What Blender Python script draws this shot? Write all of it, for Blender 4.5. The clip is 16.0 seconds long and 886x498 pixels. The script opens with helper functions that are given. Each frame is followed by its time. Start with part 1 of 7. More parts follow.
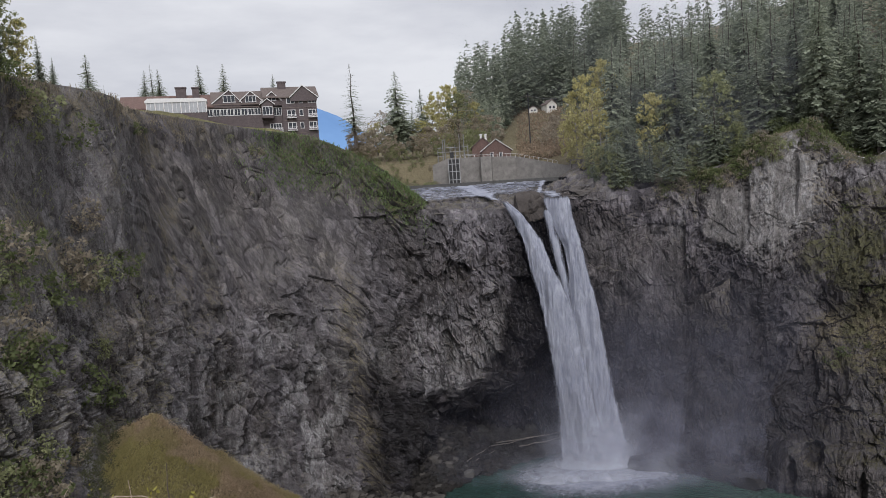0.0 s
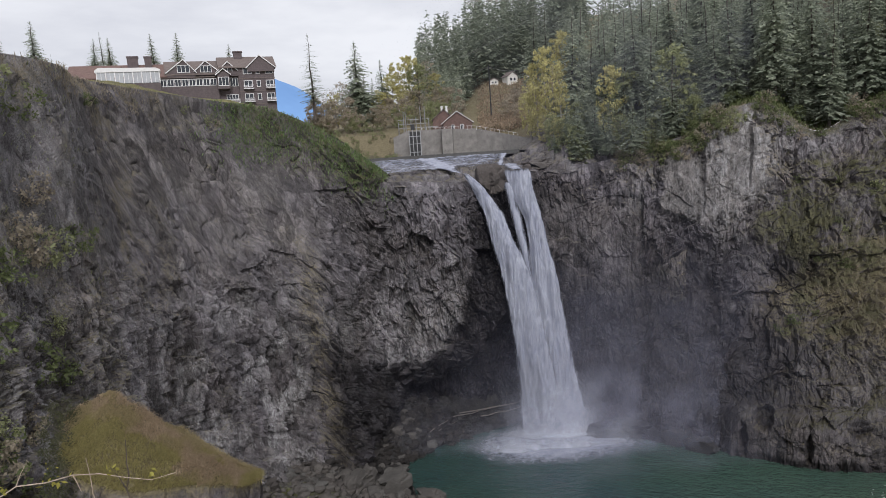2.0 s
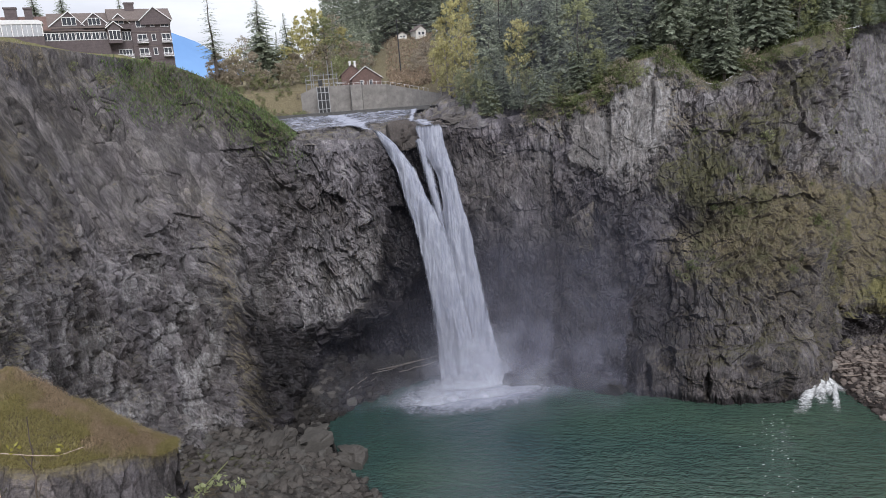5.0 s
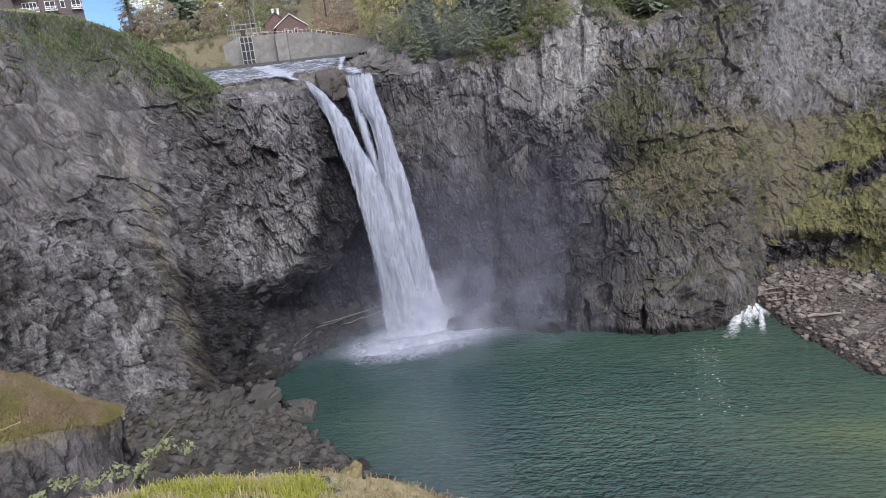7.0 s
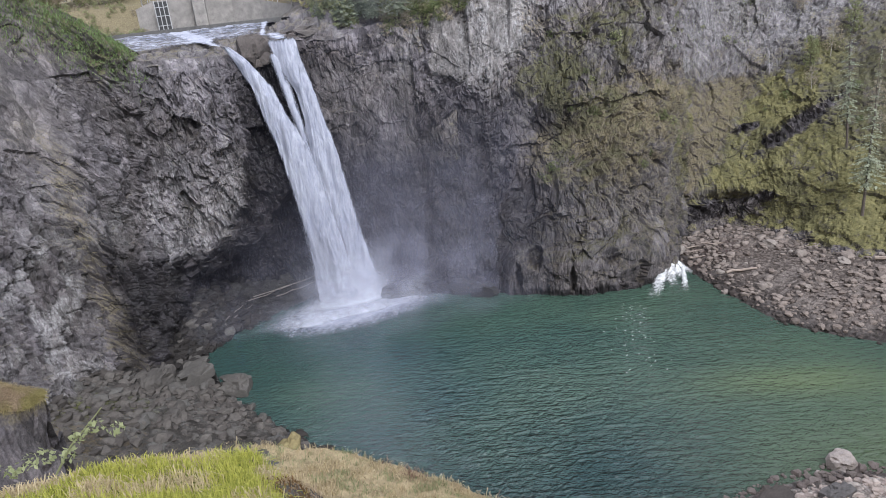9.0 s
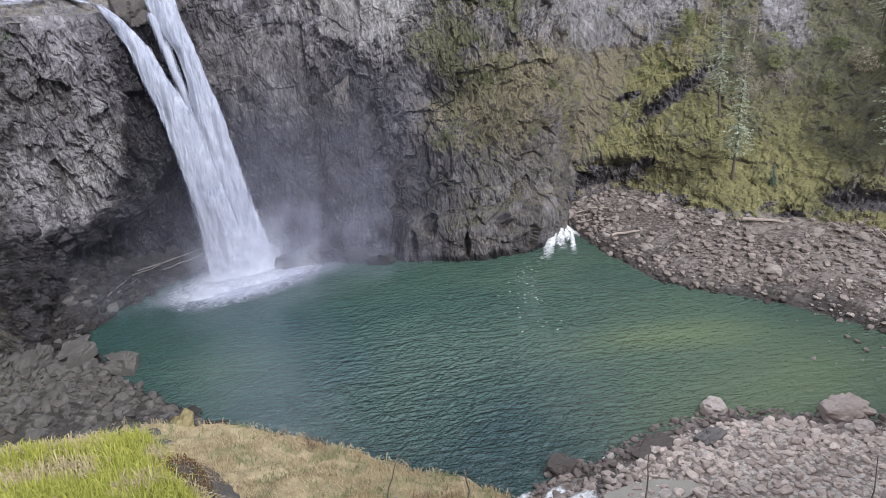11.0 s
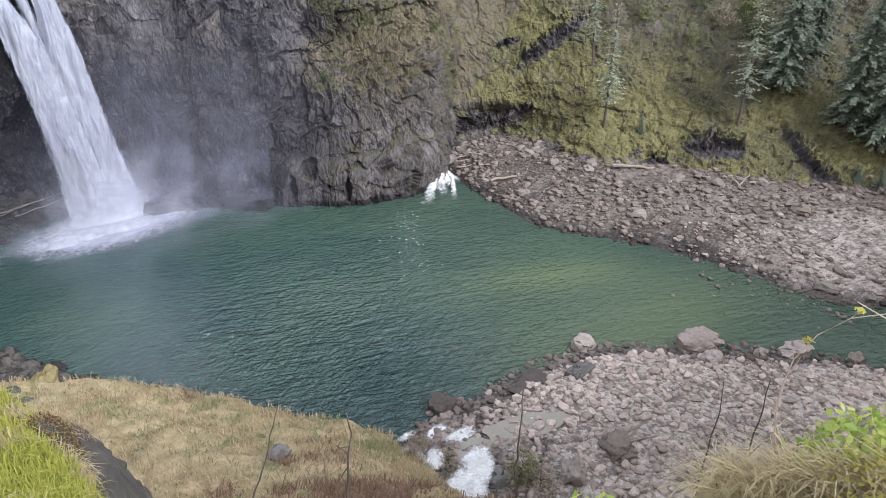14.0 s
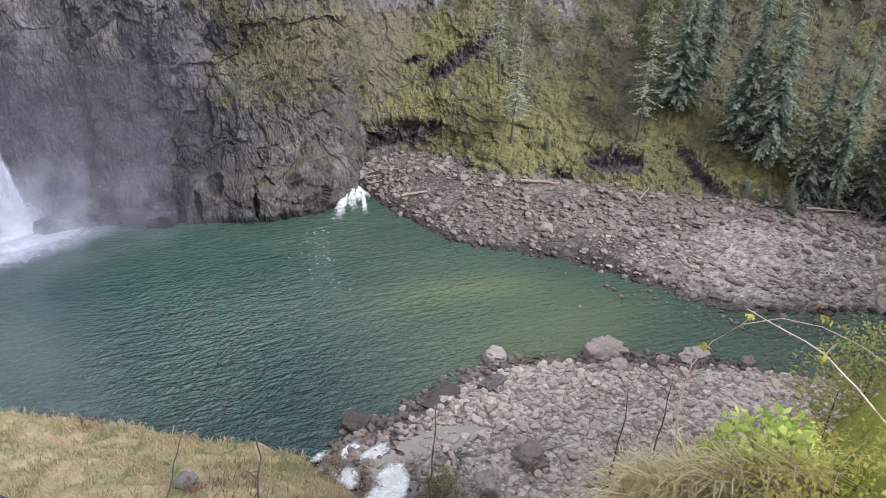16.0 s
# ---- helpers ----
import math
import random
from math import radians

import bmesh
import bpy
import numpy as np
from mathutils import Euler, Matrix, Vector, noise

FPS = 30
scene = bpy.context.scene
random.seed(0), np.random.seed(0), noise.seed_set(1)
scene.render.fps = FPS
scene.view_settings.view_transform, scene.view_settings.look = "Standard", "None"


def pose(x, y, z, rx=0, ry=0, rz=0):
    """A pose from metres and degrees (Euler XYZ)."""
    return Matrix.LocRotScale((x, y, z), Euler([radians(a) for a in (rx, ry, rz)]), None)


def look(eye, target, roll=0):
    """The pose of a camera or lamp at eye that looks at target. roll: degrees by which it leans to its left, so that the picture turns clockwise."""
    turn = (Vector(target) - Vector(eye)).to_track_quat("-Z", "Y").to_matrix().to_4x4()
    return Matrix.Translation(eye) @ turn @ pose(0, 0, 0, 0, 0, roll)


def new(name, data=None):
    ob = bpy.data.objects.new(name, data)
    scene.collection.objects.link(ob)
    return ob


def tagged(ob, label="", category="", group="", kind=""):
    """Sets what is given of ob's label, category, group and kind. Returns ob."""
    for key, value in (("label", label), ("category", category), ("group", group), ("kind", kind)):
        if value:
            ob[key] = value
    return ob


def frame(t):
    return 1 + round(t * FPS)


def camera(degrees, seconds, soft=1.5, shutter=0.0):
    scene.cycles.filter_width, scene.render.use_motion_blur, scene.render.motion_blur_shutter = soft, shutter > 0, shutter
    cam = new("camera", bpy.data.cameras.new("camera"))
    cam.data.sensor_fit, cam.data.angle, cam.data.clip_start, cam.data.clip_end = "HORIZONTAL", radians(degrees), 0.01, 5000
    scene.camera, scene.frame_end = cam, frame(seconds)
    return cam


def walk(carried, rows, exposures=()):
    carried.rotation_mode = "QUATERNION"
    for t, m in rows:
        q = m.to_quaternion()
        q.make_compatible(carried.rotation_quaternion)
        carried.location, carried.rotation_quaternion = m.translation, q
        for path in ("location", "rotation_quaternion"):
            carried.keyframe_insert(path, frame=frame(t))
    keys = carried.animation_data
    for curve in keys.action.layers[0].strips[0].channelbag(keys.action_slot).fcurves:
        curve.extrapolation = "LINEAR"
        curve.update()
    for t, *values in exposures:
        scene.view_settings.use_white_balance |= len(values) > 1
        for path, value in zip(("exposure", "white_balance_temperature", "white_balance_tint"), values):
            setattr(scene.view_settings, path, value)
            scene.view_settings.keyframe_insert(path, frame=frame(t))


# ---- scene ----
# the eye stands at the viewpoint's rail, 91 m above the pool, and turns with a slight sway
EYE = 91.0
cam = camera(63.7, 16.0, soft=0.8)
ROWS = [
    (0.0, -0.39, -6.01, 3.68), (0.5, -0.84, -6.51, 3.78), (1.0, -1.56, -7.13, 3.71), (1.5, -2.41, -7.69, 3.75),
    (2.0, -3.50, -8.39, 3.65), (2.5, -4.51, -9.10, 3.69), (3.0, -5.46, -9.58, 3.66), (3.5, -6.42, -10.14, 3.58),
    (4.0, -7.59, -10.68, 3.54), (6.5, -15.07, -15.75, 5.61), (7.0, -16.14, -16.93, 5.90), (7.5, -17.32, -18.06, 6.01),
    (8.0, -18.48, -18.82, 5.93), (8.5, -19.98, -19.47, 5.97), (11.0, -30.08, -23.41, 3.71), (11.5, -31.59, -24.56, 3.30),
    (12.0, -32.93, -25.81, 2.89), (12.5, -34.19, -27.33, 2.47), (13.0, -35.04, -27.97, 2.00), (13.5, -37.00, -28.11, 0.85),
    (14.0, -38.78, -28.10, -0.09), (14.5, -40.25, -27.94, -0.74), (15.0, -42.69, -27.07, -1.80), (15.5, -44.00, -26.87, -2.25),
    (16.0, -45.48, -26.72, -2.58),
]
walk(cam, [(t, pose(-0.0012 * yaw, 0, EYE, 90 + pitch, roll, yaw)) for t, yaw, pitch, roll in ROWS],
     [(0.0, -0.18, 6250, 10), (0.5, -0.24, 6250, 10), (1.0, -0.04, 6250, 10), (2.0, 0.0, 6250, 10), (2.5, -0.06, 6250, 10), (3.0, 0.08, 6230, 10), (4.0, 0.15, 6200, 10), (6.5, 0.55, 6050, 10), (8.5, 0.80, 6000, 10), (11.0, 0.97, 5980, 10), (16.0, 1.07, 6060, 10)])

# ---- overcast sky and a wide, weak sun behind the viewer's right shoulder ----
world = bpy.data.worlds.new("overcast_sky")
scene.world = world
world.use_nodes = True
wn, wl = world.node_tree.nodes, world.node_tree.links
wn.clear()
sky = wn.new("ShaderNodeTexSky")
sky.sky_type, sky.sun_disc, sky.sun_elevation, sky.sun_rotation = "NISHITA", False, radians(40), radians(174)
sky_dim = wn.new("ShaderNodeVectorMath")
sky_dim.operation = "SCALE"
sky_dim.inputs["Scale"].default_value = 0.10
wl.new(sky.outputs[0], sky_dim.inputs[0])
co = wn.new("ShaderNodeTexCoord")
stretch = wn.new("ShaderNodeMapping")
stretch.inputs["Scale"].default_value = (1.4, 1.4, 5.0)
wl.new(co.outputs["Generated"], stretch.inputs[0])
clouds = wn.new("ShaderNodeTexNoise")
clouds.inputs["Scale"].default_value, clouds.inputs["Detail"].default_value, clouds.inputs["Roughness"].default_value = 2.2, 6, 0.55
wl.new(stretch.outputs[0], clouds.inputs["Vector"])
cloud_ramp = wn.new("ShaderNodeValToRGB")
cloud_ramp.color_ramp.elements[0].position, cloud_ramp.color_ramp.elements[0].color = 0.3, (0.65, 0.645, 0.69, 1)
cloud_ramp.color_ramp.elements[1].position, cloud_ramp.color_ramp.elements[1].color = 0.62, (0.92, 0.905, 0.92, 1)
wl.new(clouds.outputs[0], cloud_ramp.inputs[0])
cover = wn.new("ShaderNodeMix")
cover.data_type = "RGBA"
cover.inputs[0].default_value = 0.93
wl.new(sky_dim.outputs[0], cover.inputs[6])
wl.new(cloud_ramp.outputs[0], cover.inputs[7])
bg = wn.new("ShaderNodeBackground")
bg.inputs["Strength"].default_value = 1.0
wl.new(cover.outputs[2], bg.inputs[0])
wo = wn.new("ShaderNodeOutputWorld")
wl.new(bg.outputs[0], wo.inputs[0])
sun = new("sun", bpy.data.lights.new("sun", "SUN"))
sun.data.energy, sun.data.angle, sun.data.color = 2.3, radians(22), (1.0, 0.97, 0.93)
sun.matrix_world = look((100, -120, 230), (75, 130, 20))
# ---- small tools ----
def smooth01(a, b, x):
    t = np.clip((x - a) / (b - a), 0, 1)
    return t * t * (3 - 2 * t)


def hash3(i, j, k, seed):
    h = (i * 374761393 + j * 668265263 + k * 2147483647 + seed * 974634777) & 0xFFFFFFFF
    h = ((h ^ (h >> 13)) * 1274126177) & 0xFFFFFFFF
    return ((h ^ (h >> 16)) & 0xFFFF) / 65535.0


def value_noise(p, seed=0):
    """Smooth noise in -1..1 at the points p (n, 3)."""
    c = np.floor(p).astype(np.int64)
    f = p - c
    f = f * f * f * (f * (f * 6 - 15) + 10)
    out = 0
    for a in (0, 1):
        for b in (0, 1):
            for d in (0, 1):
                w = (f[:, 0] if a else 1 - f[:, 0]) * (f[:, 1] if b else 1 - f[:, 1]) * (f[:, 2] if d else 1 - f[:, 2])
                out = out + w * hash3(c[:, 0] + a, c[:, 1] + b, c[:, 2] + d, seed)
    return out * 2 - 1


def fbm(p, octaves=4, seed=0, gain=0.5):
    out, amp, total = 0, 1.0, 0
    for o in range(octaves):
        out, total = out + amp * value_noise(p * 2.03 ** o + 17.3 * o, seed + o), total + amp
        amp *= gain
    return out / total


def blocks(p, seed=0):
    """Broken-rock relief: a height for each of the irregular cells that fill space, tilted a little, and the nearness of the cracks."""
    c = np.floor(p).astype(np.int64)
    d1, d2 = np.full(len(p), 9.0), np.full(len(p), 9.0)
    val = np.zeros(len(p))
    for a in (-1, 0, 1):
        for b in (-1, 0, 1):
            for d in (-1, 0, 1):
                i, j, k = c[:, 0] + a, c[:, 1] + b, c[:, 2] + d
                q = np.stack([i + hash3(i, j, k, seed), j + hash3(i, j, k, seed + 1), k + hash3(i, j, k, seed + 2)], 1) - p
                dist = (q * q).sum(1)
                tilt = (q * np.stack([hash3(i, j, k, seed + 4) - 0.5, hash3(i, j, k, seed + 5) - 0.5, hash3(i, j, k, seed + 6) - 0.5], 1)).sum(1)
                v = hash3(i, j, k, seed + 3) * 2 - 1 + 2.6 * tilt
                near = dist < d1
                d2 = np.where(near, d1, np.minimum(d2, dist))
                val = np.where(near, v, val)
                d1 = np.where(near, dist, d1)
    crack = np.clip((np.sqrt(d2) - np.sqrt(d1)) * 6, 0, 1)
    return val, 1 - crack


def spline(points, u):
    """Catmull-Rom through the rows of points, at u in 0..1 by length along the line."""
    p = np.array(points, float)
    ends = np.vstack([2 * p[0] - p[1], p, 2 * p[-1] - p[-2]])
    fine = []
    for i in range(len(p) - 1):
        a, b, c, d = ends[i:i + 4]
        t = np.linspace(0, 1, 24, endpoint=i == len(p) - 2)[:, None]
        fine.append(0.5 * (2 * b + (c - a) * t + (2 * a - 5 * b + 4 * c - d) * t ** 2 + (3 * b - a - 3 * c + d) * t ** 3))
    fine = np.vstack(fine)
    run = np.concatenate([[0], np.cumsum(np.linalg.norm(np.diff(fine[:, :3], axis=0), axis=1))])
    return np.stack([np.interp(np.asarray(u) * run[-1], run, fine[:, k]) for k in range(p.shape[1])], 1)


def mesh_of(name, verts, faces, material, smooth=True, values=None):
    me = bpy.data.meshes.new(name)
    me.from_pydata(verts.tolist() if isinstance(verts, np.ndarray) else verts, [], faces.tolist() if isinstance(faces, np.ndarray) else faces)
    if material:
        me.materials.append(material)
    if smooth:
        me.polygons.foreach_set("use_smooth", [True] * len(me.polygons))
    for key, val in (values or {}).items():
        me.attributes.new(key, "FLOAT", "POINT").data.foreach_set("value", np.asarray(val, np.float32))
    me.update()
    return me


def grid_faces(nu, nv):
    i = np.arange((nu - 1) * nv).reshape(nu - 1, nv)[:, :-1].ravel()
    return np.stack([i, i + nv, i + nv + 1, i + 1], 1)


def grid_normals(g):
    n = np.cross(np.gradient(g, axis=0), np.gradient(g, axis=1))
    return n / np.maximum(np.linalg.norm(n, axis=2, keepdims=True), 1e-9)


def empty_thing(name, m, label, category, group=""):
    ob = tagged(new(name), label, category, group)
    ob.empty_display_size = 0.2
    ob.matrix_basis = m
    return ob


def part(name, bm, material, parent, label=""):
    me = bpy.data.meshes.new(name)
    bm.to_mesh(me)
    bm.free()
    if material:
        me.materials.append(material)
    ob = new(name, me)
    ob.parent = parent
    return tagged(ob, label)


def box(bm, x0, x1, y0, y1, z0, z1):
    v = [bm.verts.new(p) for p in ((x0, y0, z0), (x1, y0, z0), (x1, y1, z0), (x0, y1, z0), (x0, y0, z1), (x1, y0, z1), (x1, y1, z1), (x0, y1, z1))]
    for f in ((0, 3, 2, 1), (4, 5, 6, 7), (0, 1, 5, 4), (1, 2, 6, 5), (2, 3, 7, 6), (3, 0, 4, 7)):
        bm.faces.new([v[i] for i in f])
    return bm


def box_bm(*a):
    return box(bmesh.new(), *a)


def prism(bm, pts, y0, y1):
    """The outline pts (x, z), drawn out from y0 to y1."""
    a, b = [bm.verts.new((x, y0, z)) for x, z in pts], [bm.verts.new((x, y1, z)) for x, z in pts]
    n = len(pts)
    bm.faces.new(a)
    bm.faces.new(b[::-1])
    for i in range(n):
        bm.faces.new((a[i], b[i], b[(i + 1) % n], a[(i + 1) % n]))
    bmesh.ops.recalc_face_normals(bm, faces=bm.faces)
    return bm


def tube(bm, pts, radii, sides=6):
    rings = []
    for i, p in enumerate(pts):
        p = Vector(p)
        d = (Vector(pts[min(i + 1, len(pts) - 1)]) - Vector(pts[max(i - 1, 0)])).normalized()
        a = d.orthogonal().normalized()
        b = d.cross(a)
        rings.append([bm.verts.new(p + radii[i] * (math.cos(2 * math.pi * k / sides) * a + math.sin(2 * math.pi * k / sides) * b)) for k in range(sides)])
    for r, s in zip(rings, rings[1:]):
        for k in range(sides):
            bm.faces.new((r[k], r[(k + 1) % sides], s[(k + 1) % sides], s[k]))
    bm.faces.new(rings[0][::-1])
    bm.faces.new(rings[-1])
    return bm


def plan(az, dist):
    return dist * math.sin(radians(az)), dist * math.cos(radians(az))


def polar_ground(name, label, azs, rows, nu, sub, seed, mat, rough, smooth=True, paint=None):
    """Ground by bearing: rows of (distance, height) for each bearing in azs, blended between."""
    az = np.linspace(azs[0], azs[-1], nu)
    dist = np.array([[r[0] for r in row] for row in rows], float)
    high = np.array([[r[1] for r in row] for row in rows], float)
    k = np.linspace(0, dist.shape[1] - 1, (dist.shape[1] - 1) * sub + 1)
    i = np.minimum(k.astype(int), dist.shape[1] - 2)
    f = k - i
    dd = np.stack([np.interp(az, azs, dist[:, c]) for c in range(dist.shape[1])], 1)
    hh = np.stack([np.interp(az, azs, high[:, c]) for c in range(dist.shape[1])], 1)
    d = dd[:, i] * (1 - f) + dd[:, i + 1] * f
    h = hh[:, i] * (1 - f) + hh[:, i + 1] * f
    a = np.radians(az)[:, None]
    g = np.stack([d * np.sin(a), d * np.cos(a), h], 2)
    p = g.reshape(-1, 3)
    p[:, 2] += rough(p)
    tagged(new(name, mesh_of(name, p, grid_faces(nu, len(k)), mat, smooth, paint(p) if paint else None)), label, "ground", kind="structure")
    return p.reshape(nu, len(k), 3)


# ---- materials ----
class Mat:
    """A node material that is put together line by line."""

    def __init__(self, name):
        self.m = bpy.data.materials.new(name)
        self.m.use_nodes = True
        self.n, self.l = self.m.node_tree.nodes, self.m.node_tree.links
        self.b = self.n["Principled BSDF"]
        self.out = self.n["Material Output"]
        self.co = self.n.new("ShaderNodeTexCoord")

    def put(self, key, val):
        sock = self.b.inputs[key]
        if hasattr(val, "is_output"):
            self.l.new(val, sock)
        else:
            sock.default_value = (*val, 1) if isinstance(val, tuple) else val
        return self

    def where(self, scale=(1, 1, 1), coord="Object"):
        mp = self.n.new("ShaderNodeMapping")
        mp.inputs["Scale"].default_value = scale
        self.l.new(self.co.outputs[coord], mp.inputs[0])
        return mp.outputs[0]

    def warp(self, vec, scale, amount):
        t = self.n.new("ShaderNodeTexNoise")
        t.inputs["Scale"].default_value, t.inputs["Detail"].default_value = scale, 3
        self.l.new(vec, t.inputs["Vector"])
        m = self.n.new("ShaderNodeVectorMath")
        m.operation = "MULTIPLY_ADD"
        self.l.new(t.outputs["Color"], m.inputs[0])
        m.inputs[1].default_value = (amount, amount, amount)
        self.l.new(vec, m.inputs[2])
        return m.outputs[0]

    def turned(self, scale, degrees_round, degrees_over=0):
        spin = self.n.new("ShaderNodeMapping")
        spin.inputs["Rotation"].default_value = (radians(degrees_over), 0, radians(degrees_round))
        mp = self.n.new("ShaderNodeMapping")
        mp.inputs["Scale"].default_value = scale
        self.l.new(self.co.outputs["Object"], spin.inputs[0])
        self.l.new(spin.outputs[0], mp.inputs[0])
        return mp.outputs[0]

    def noise(self, scale, detail=5, rough=0.6, vec=None, warp=0.0):
        t = self.n.new("ShaderNodeTexNoise")
        t.inputs["Scale"].default_value, t.inputs["Detail"].default_value, t.inputs["Roughness"].default_value, t.inputs["Distortion"].default_value = scale, detail, rough, warp
        self.l.new(vec or self.co.outputs["Object"], t.inputs["Vector"])
        return t.outputs["Fac"]

    def cells(self, scale, vec=None, feature="F1", out="Distance"):
        t = self.n.new("ShaderNodeTexVoronoi")
        t.feature = feature
        t.inputs["Scale"].default_value = scale
        self.l.new(vec or self.co.outputs["Object"], t.inputs["Vector"])
        return t.outputs[out]

    def ramp(self, fac, *stops):
        r = self.n.new("ShaderNodeValToRGB")
        e = r.color_ramp.elements
        while len(e) < len(stops):
            e.new(0.5)
        for el, (pos, col) in zip(e, stops):
            el.position = pos
            el.color = (*col, 1) if isinstance(col, tuple) else (col, col, col, 1)
        self.l.new(fac, r.inputs[0])
        return r.outputs[0]

    def mix(self, fac, a, b, mode="MIX"):
        x = self.n.new("ShaderNodeMix")
        x.data_type, x.blend_type = "RGBA", mode
        for sock, val in ((x.inputs[0], fac), (x.inputs[6], a), (x.inputs[7], b)):
            if hasattr(val, "is_output"):
                self.l.new(val, sock)
            elif sock == x.inputs[0]:
                sock.default_value = val
            else:
                sock.default_value = (*val, 1) if isinstance(val, tuple) else (val, val, val, 1)
        return x.outputs[2]

    def math(self, op, a, b=0.0, clamp=False):
        x = self.n.new("ShaderNodeMath")
        x.operation, x.use_clamp = op, clamp
        for sock, val in zip(x.inputs, (a, b)):
            if hasattr(val, "is_output"):
                self.l.new(val, sock)
            else:
                sock.default_value = val
        return x.outputs[0]

    def value(self, key):
        a = self.n.new("ShaderNodeAttribute")
        a.attribute_name = key
        return a.outputs["Fac"]

    def upward(self):
        g = self.n.new("ShaderNodeNewGeometry")
        s = self.n.new("ShaderNodeSeparateXYZ")
        self.l.new(g.outputs["Normal"], s.inputs[0])
        return s.outputs[2]

    def chance(self):
        return self.n.new("ShaderNodeObjectInfo").outputs["Random"]

    def island(self):
        return self.n.new("ShaderNodeNewGeometry").outputs["Random Per Island"]

    def bump(self, height, strength=0.5, distance=0.1):
        b = self.n.new("ShaderNodeBump")
        b.inputs["Strength"].default_value, b.inputs["Distance"].default_value = strength, distance
        self.l.new(height, b.inputs["Height"])
        self.l.new(b.outputs[0], self.b.inputs["Normal"])
        return self


def plain(name, colour, rough=0.7, vary=0.25, scale=3.0, metal=0.0, bump=0.0):
    """A surface of one colour with soft stains and grain."""
    k = Mat(name)
    f = k.mix(0.4, k.noise(scale, 4), k.noise(scale * 9, 3))
    dark, light = tuple(c * (1 - vary) for c in colour), tuple(min(1, c * (1 + vary)) for c in colour)
    k.put("Base Color", k.ramp(f, (0.3, dark), (0.7, light))).put("Roughness", rough).put("Metallic", metal)
    if bump:
        k.bump(f, 0.5, bump)
    return k.m


def rock_material(name):
    """Dark basalt with pale lichened faces, moss, dry growth, wet stone and painted shade, as its vertex attributes
    tell: veg, dry, pale, and one for wet and shade.
    """
    k = Mat(name)
    big, mid, fine = k.noise(0.06, 5, 0.6), k.noise(0.45, 6, 0.65), k.noise(2.6, 5, 0.7)
    streak = k.noise(0.5, 5, 0.65, k.where((1, 1, 0.18)))
    grain = k.noise(5.5, 4, 0.75)
    base = k.ramp(k.mix(0.38, mid, fine), (0.30, (0.085, 0.077, 0.088)), (0.5, (0.165, 0.150, 0.166)), (0.70, (0.25, 0.228, 0.248)))
    base = k.mix(0.85, base, k.ramp(k.value("tone"), (0.05, 0.40), (0.45, 0.9), (0.9, 1.0)), "MULTIPLY")
    base = k.mix(k.ramp(k.value("tone"), (0.72, 0.0), (0.95, 0.6)), base, (0.30, 0.285, 0.29))
    base = k.mix(k.ramp(big, (0.42, 0.0), (0.68, 0.4)), base, k.ramp(fine, (0.35, (0.07, 0.055, 0.042)), (0.65, (0.19, 0.155, 0.12))))
    scree = k.noise(1.3, 6, 0.72, k.turned((1.0, 1.0, 0.16), 0, -30), 0.3)
    base = k.mix(k.math("MULTIPLY", k.value("bare"), 0.85), base, k.ramp(k.mix(0.3, scree, fine), (0.34, (0.092, 0.083, 0.082)), (0.5, (0.205, 0.19, 0.184)), (0.66, (0.37, 0.347, 0.326))))
    bed = k.warp(k.turned((1.0, 1.0, 0.34), 0, -18), 0.5, 0.9)
    for scale, lo, hi in ((0.26, 0.55, 1.25), (0.75, 0.68, 1.22)):
        part_of = k.n.new("ShaderNodeSeparateColor")
        k.l.new(k.cells(scale, bed, out="Color"), part_of.inputs[0])
        base = k.mix(0.9, base, k.ramp(part_of.outputs[0], (0.0, lo), (1.0, hi)), "MULTIPLY")
    crack = k.ramp(k.cells(0.26, bed, "DISTANCE_TO_EDGE"), (0.0, 1.0), (0.05, 0.0))
    split = k.ramp(k.cells(0.75, bed, "DISTANCE_TO_EDGE"), (0.0, 1.0), (0.10, 0.0))
    crack = k.math("MAXIMUM", k.math("MULTIPLY", crack, k.ramp(mid, (0.42, 0.2), (0.6, 1.0))), k.math("MULTIPLY", split, k.ramp(big, (0.42, 0.1), (0.6, 0.9))))
    # crack lines darken the colour, standing in for their shadow
    base = k.mix(k.math("MULTIPLY", crack, k.math("SUBTRACT", 1.0, k.value("bare"))), base, (0.33, 0.32, 0.34), "MULTIPLY")
    base = k.mix(0.75, base, k.ramp(grain, (0.36, 0.56), (0.64, 1.35)), "MULTIPLY")
    base = k.mix(k.math("MULTIPLY", k.value("pale"), 0.16), base, k.ramp(mid, (0.3, (0.20, 0.195, 0.195)), (0.7, (0.40, 0.38, 0.36))))
    slant = k.where((1.0, 1.0, 0.3))
    flecks = k.math("MULTIPLY", k.ramp(streak, (0.40, 0.15), (0.58, 1.0)), k.ramp(k.mix(0.5, k.noise(1.1, 5, 0.7, slant, 0.8), grain), (0.44, 0.0), (0.54, 1.0)), True)
    pale = k.math("MULTIPLY", k.value("pale"), flecks, True)
    base = k.mix(pale, base, k.ramp(fine, (0.3, (0.34, 0.335, 0.35)), (0.7, (0.66, 0.645, 0.65))))
    up = k.upward()
    ragged = k.math("SUBTRACT", k.mix(0.5, mid, fine), 0.5)
    reach = k.math("ADD", k.math("MULTIPLY", ragged, 3.2), k.math("MULTIPLY", k.math("SUBTRACT", up, 0.25), 0.7))
    dry = k.math("ADD", k.math("SUBTRACT", k.math("MULTIPLY", k.value("dry"), 1.6), 0.5), reach, True)
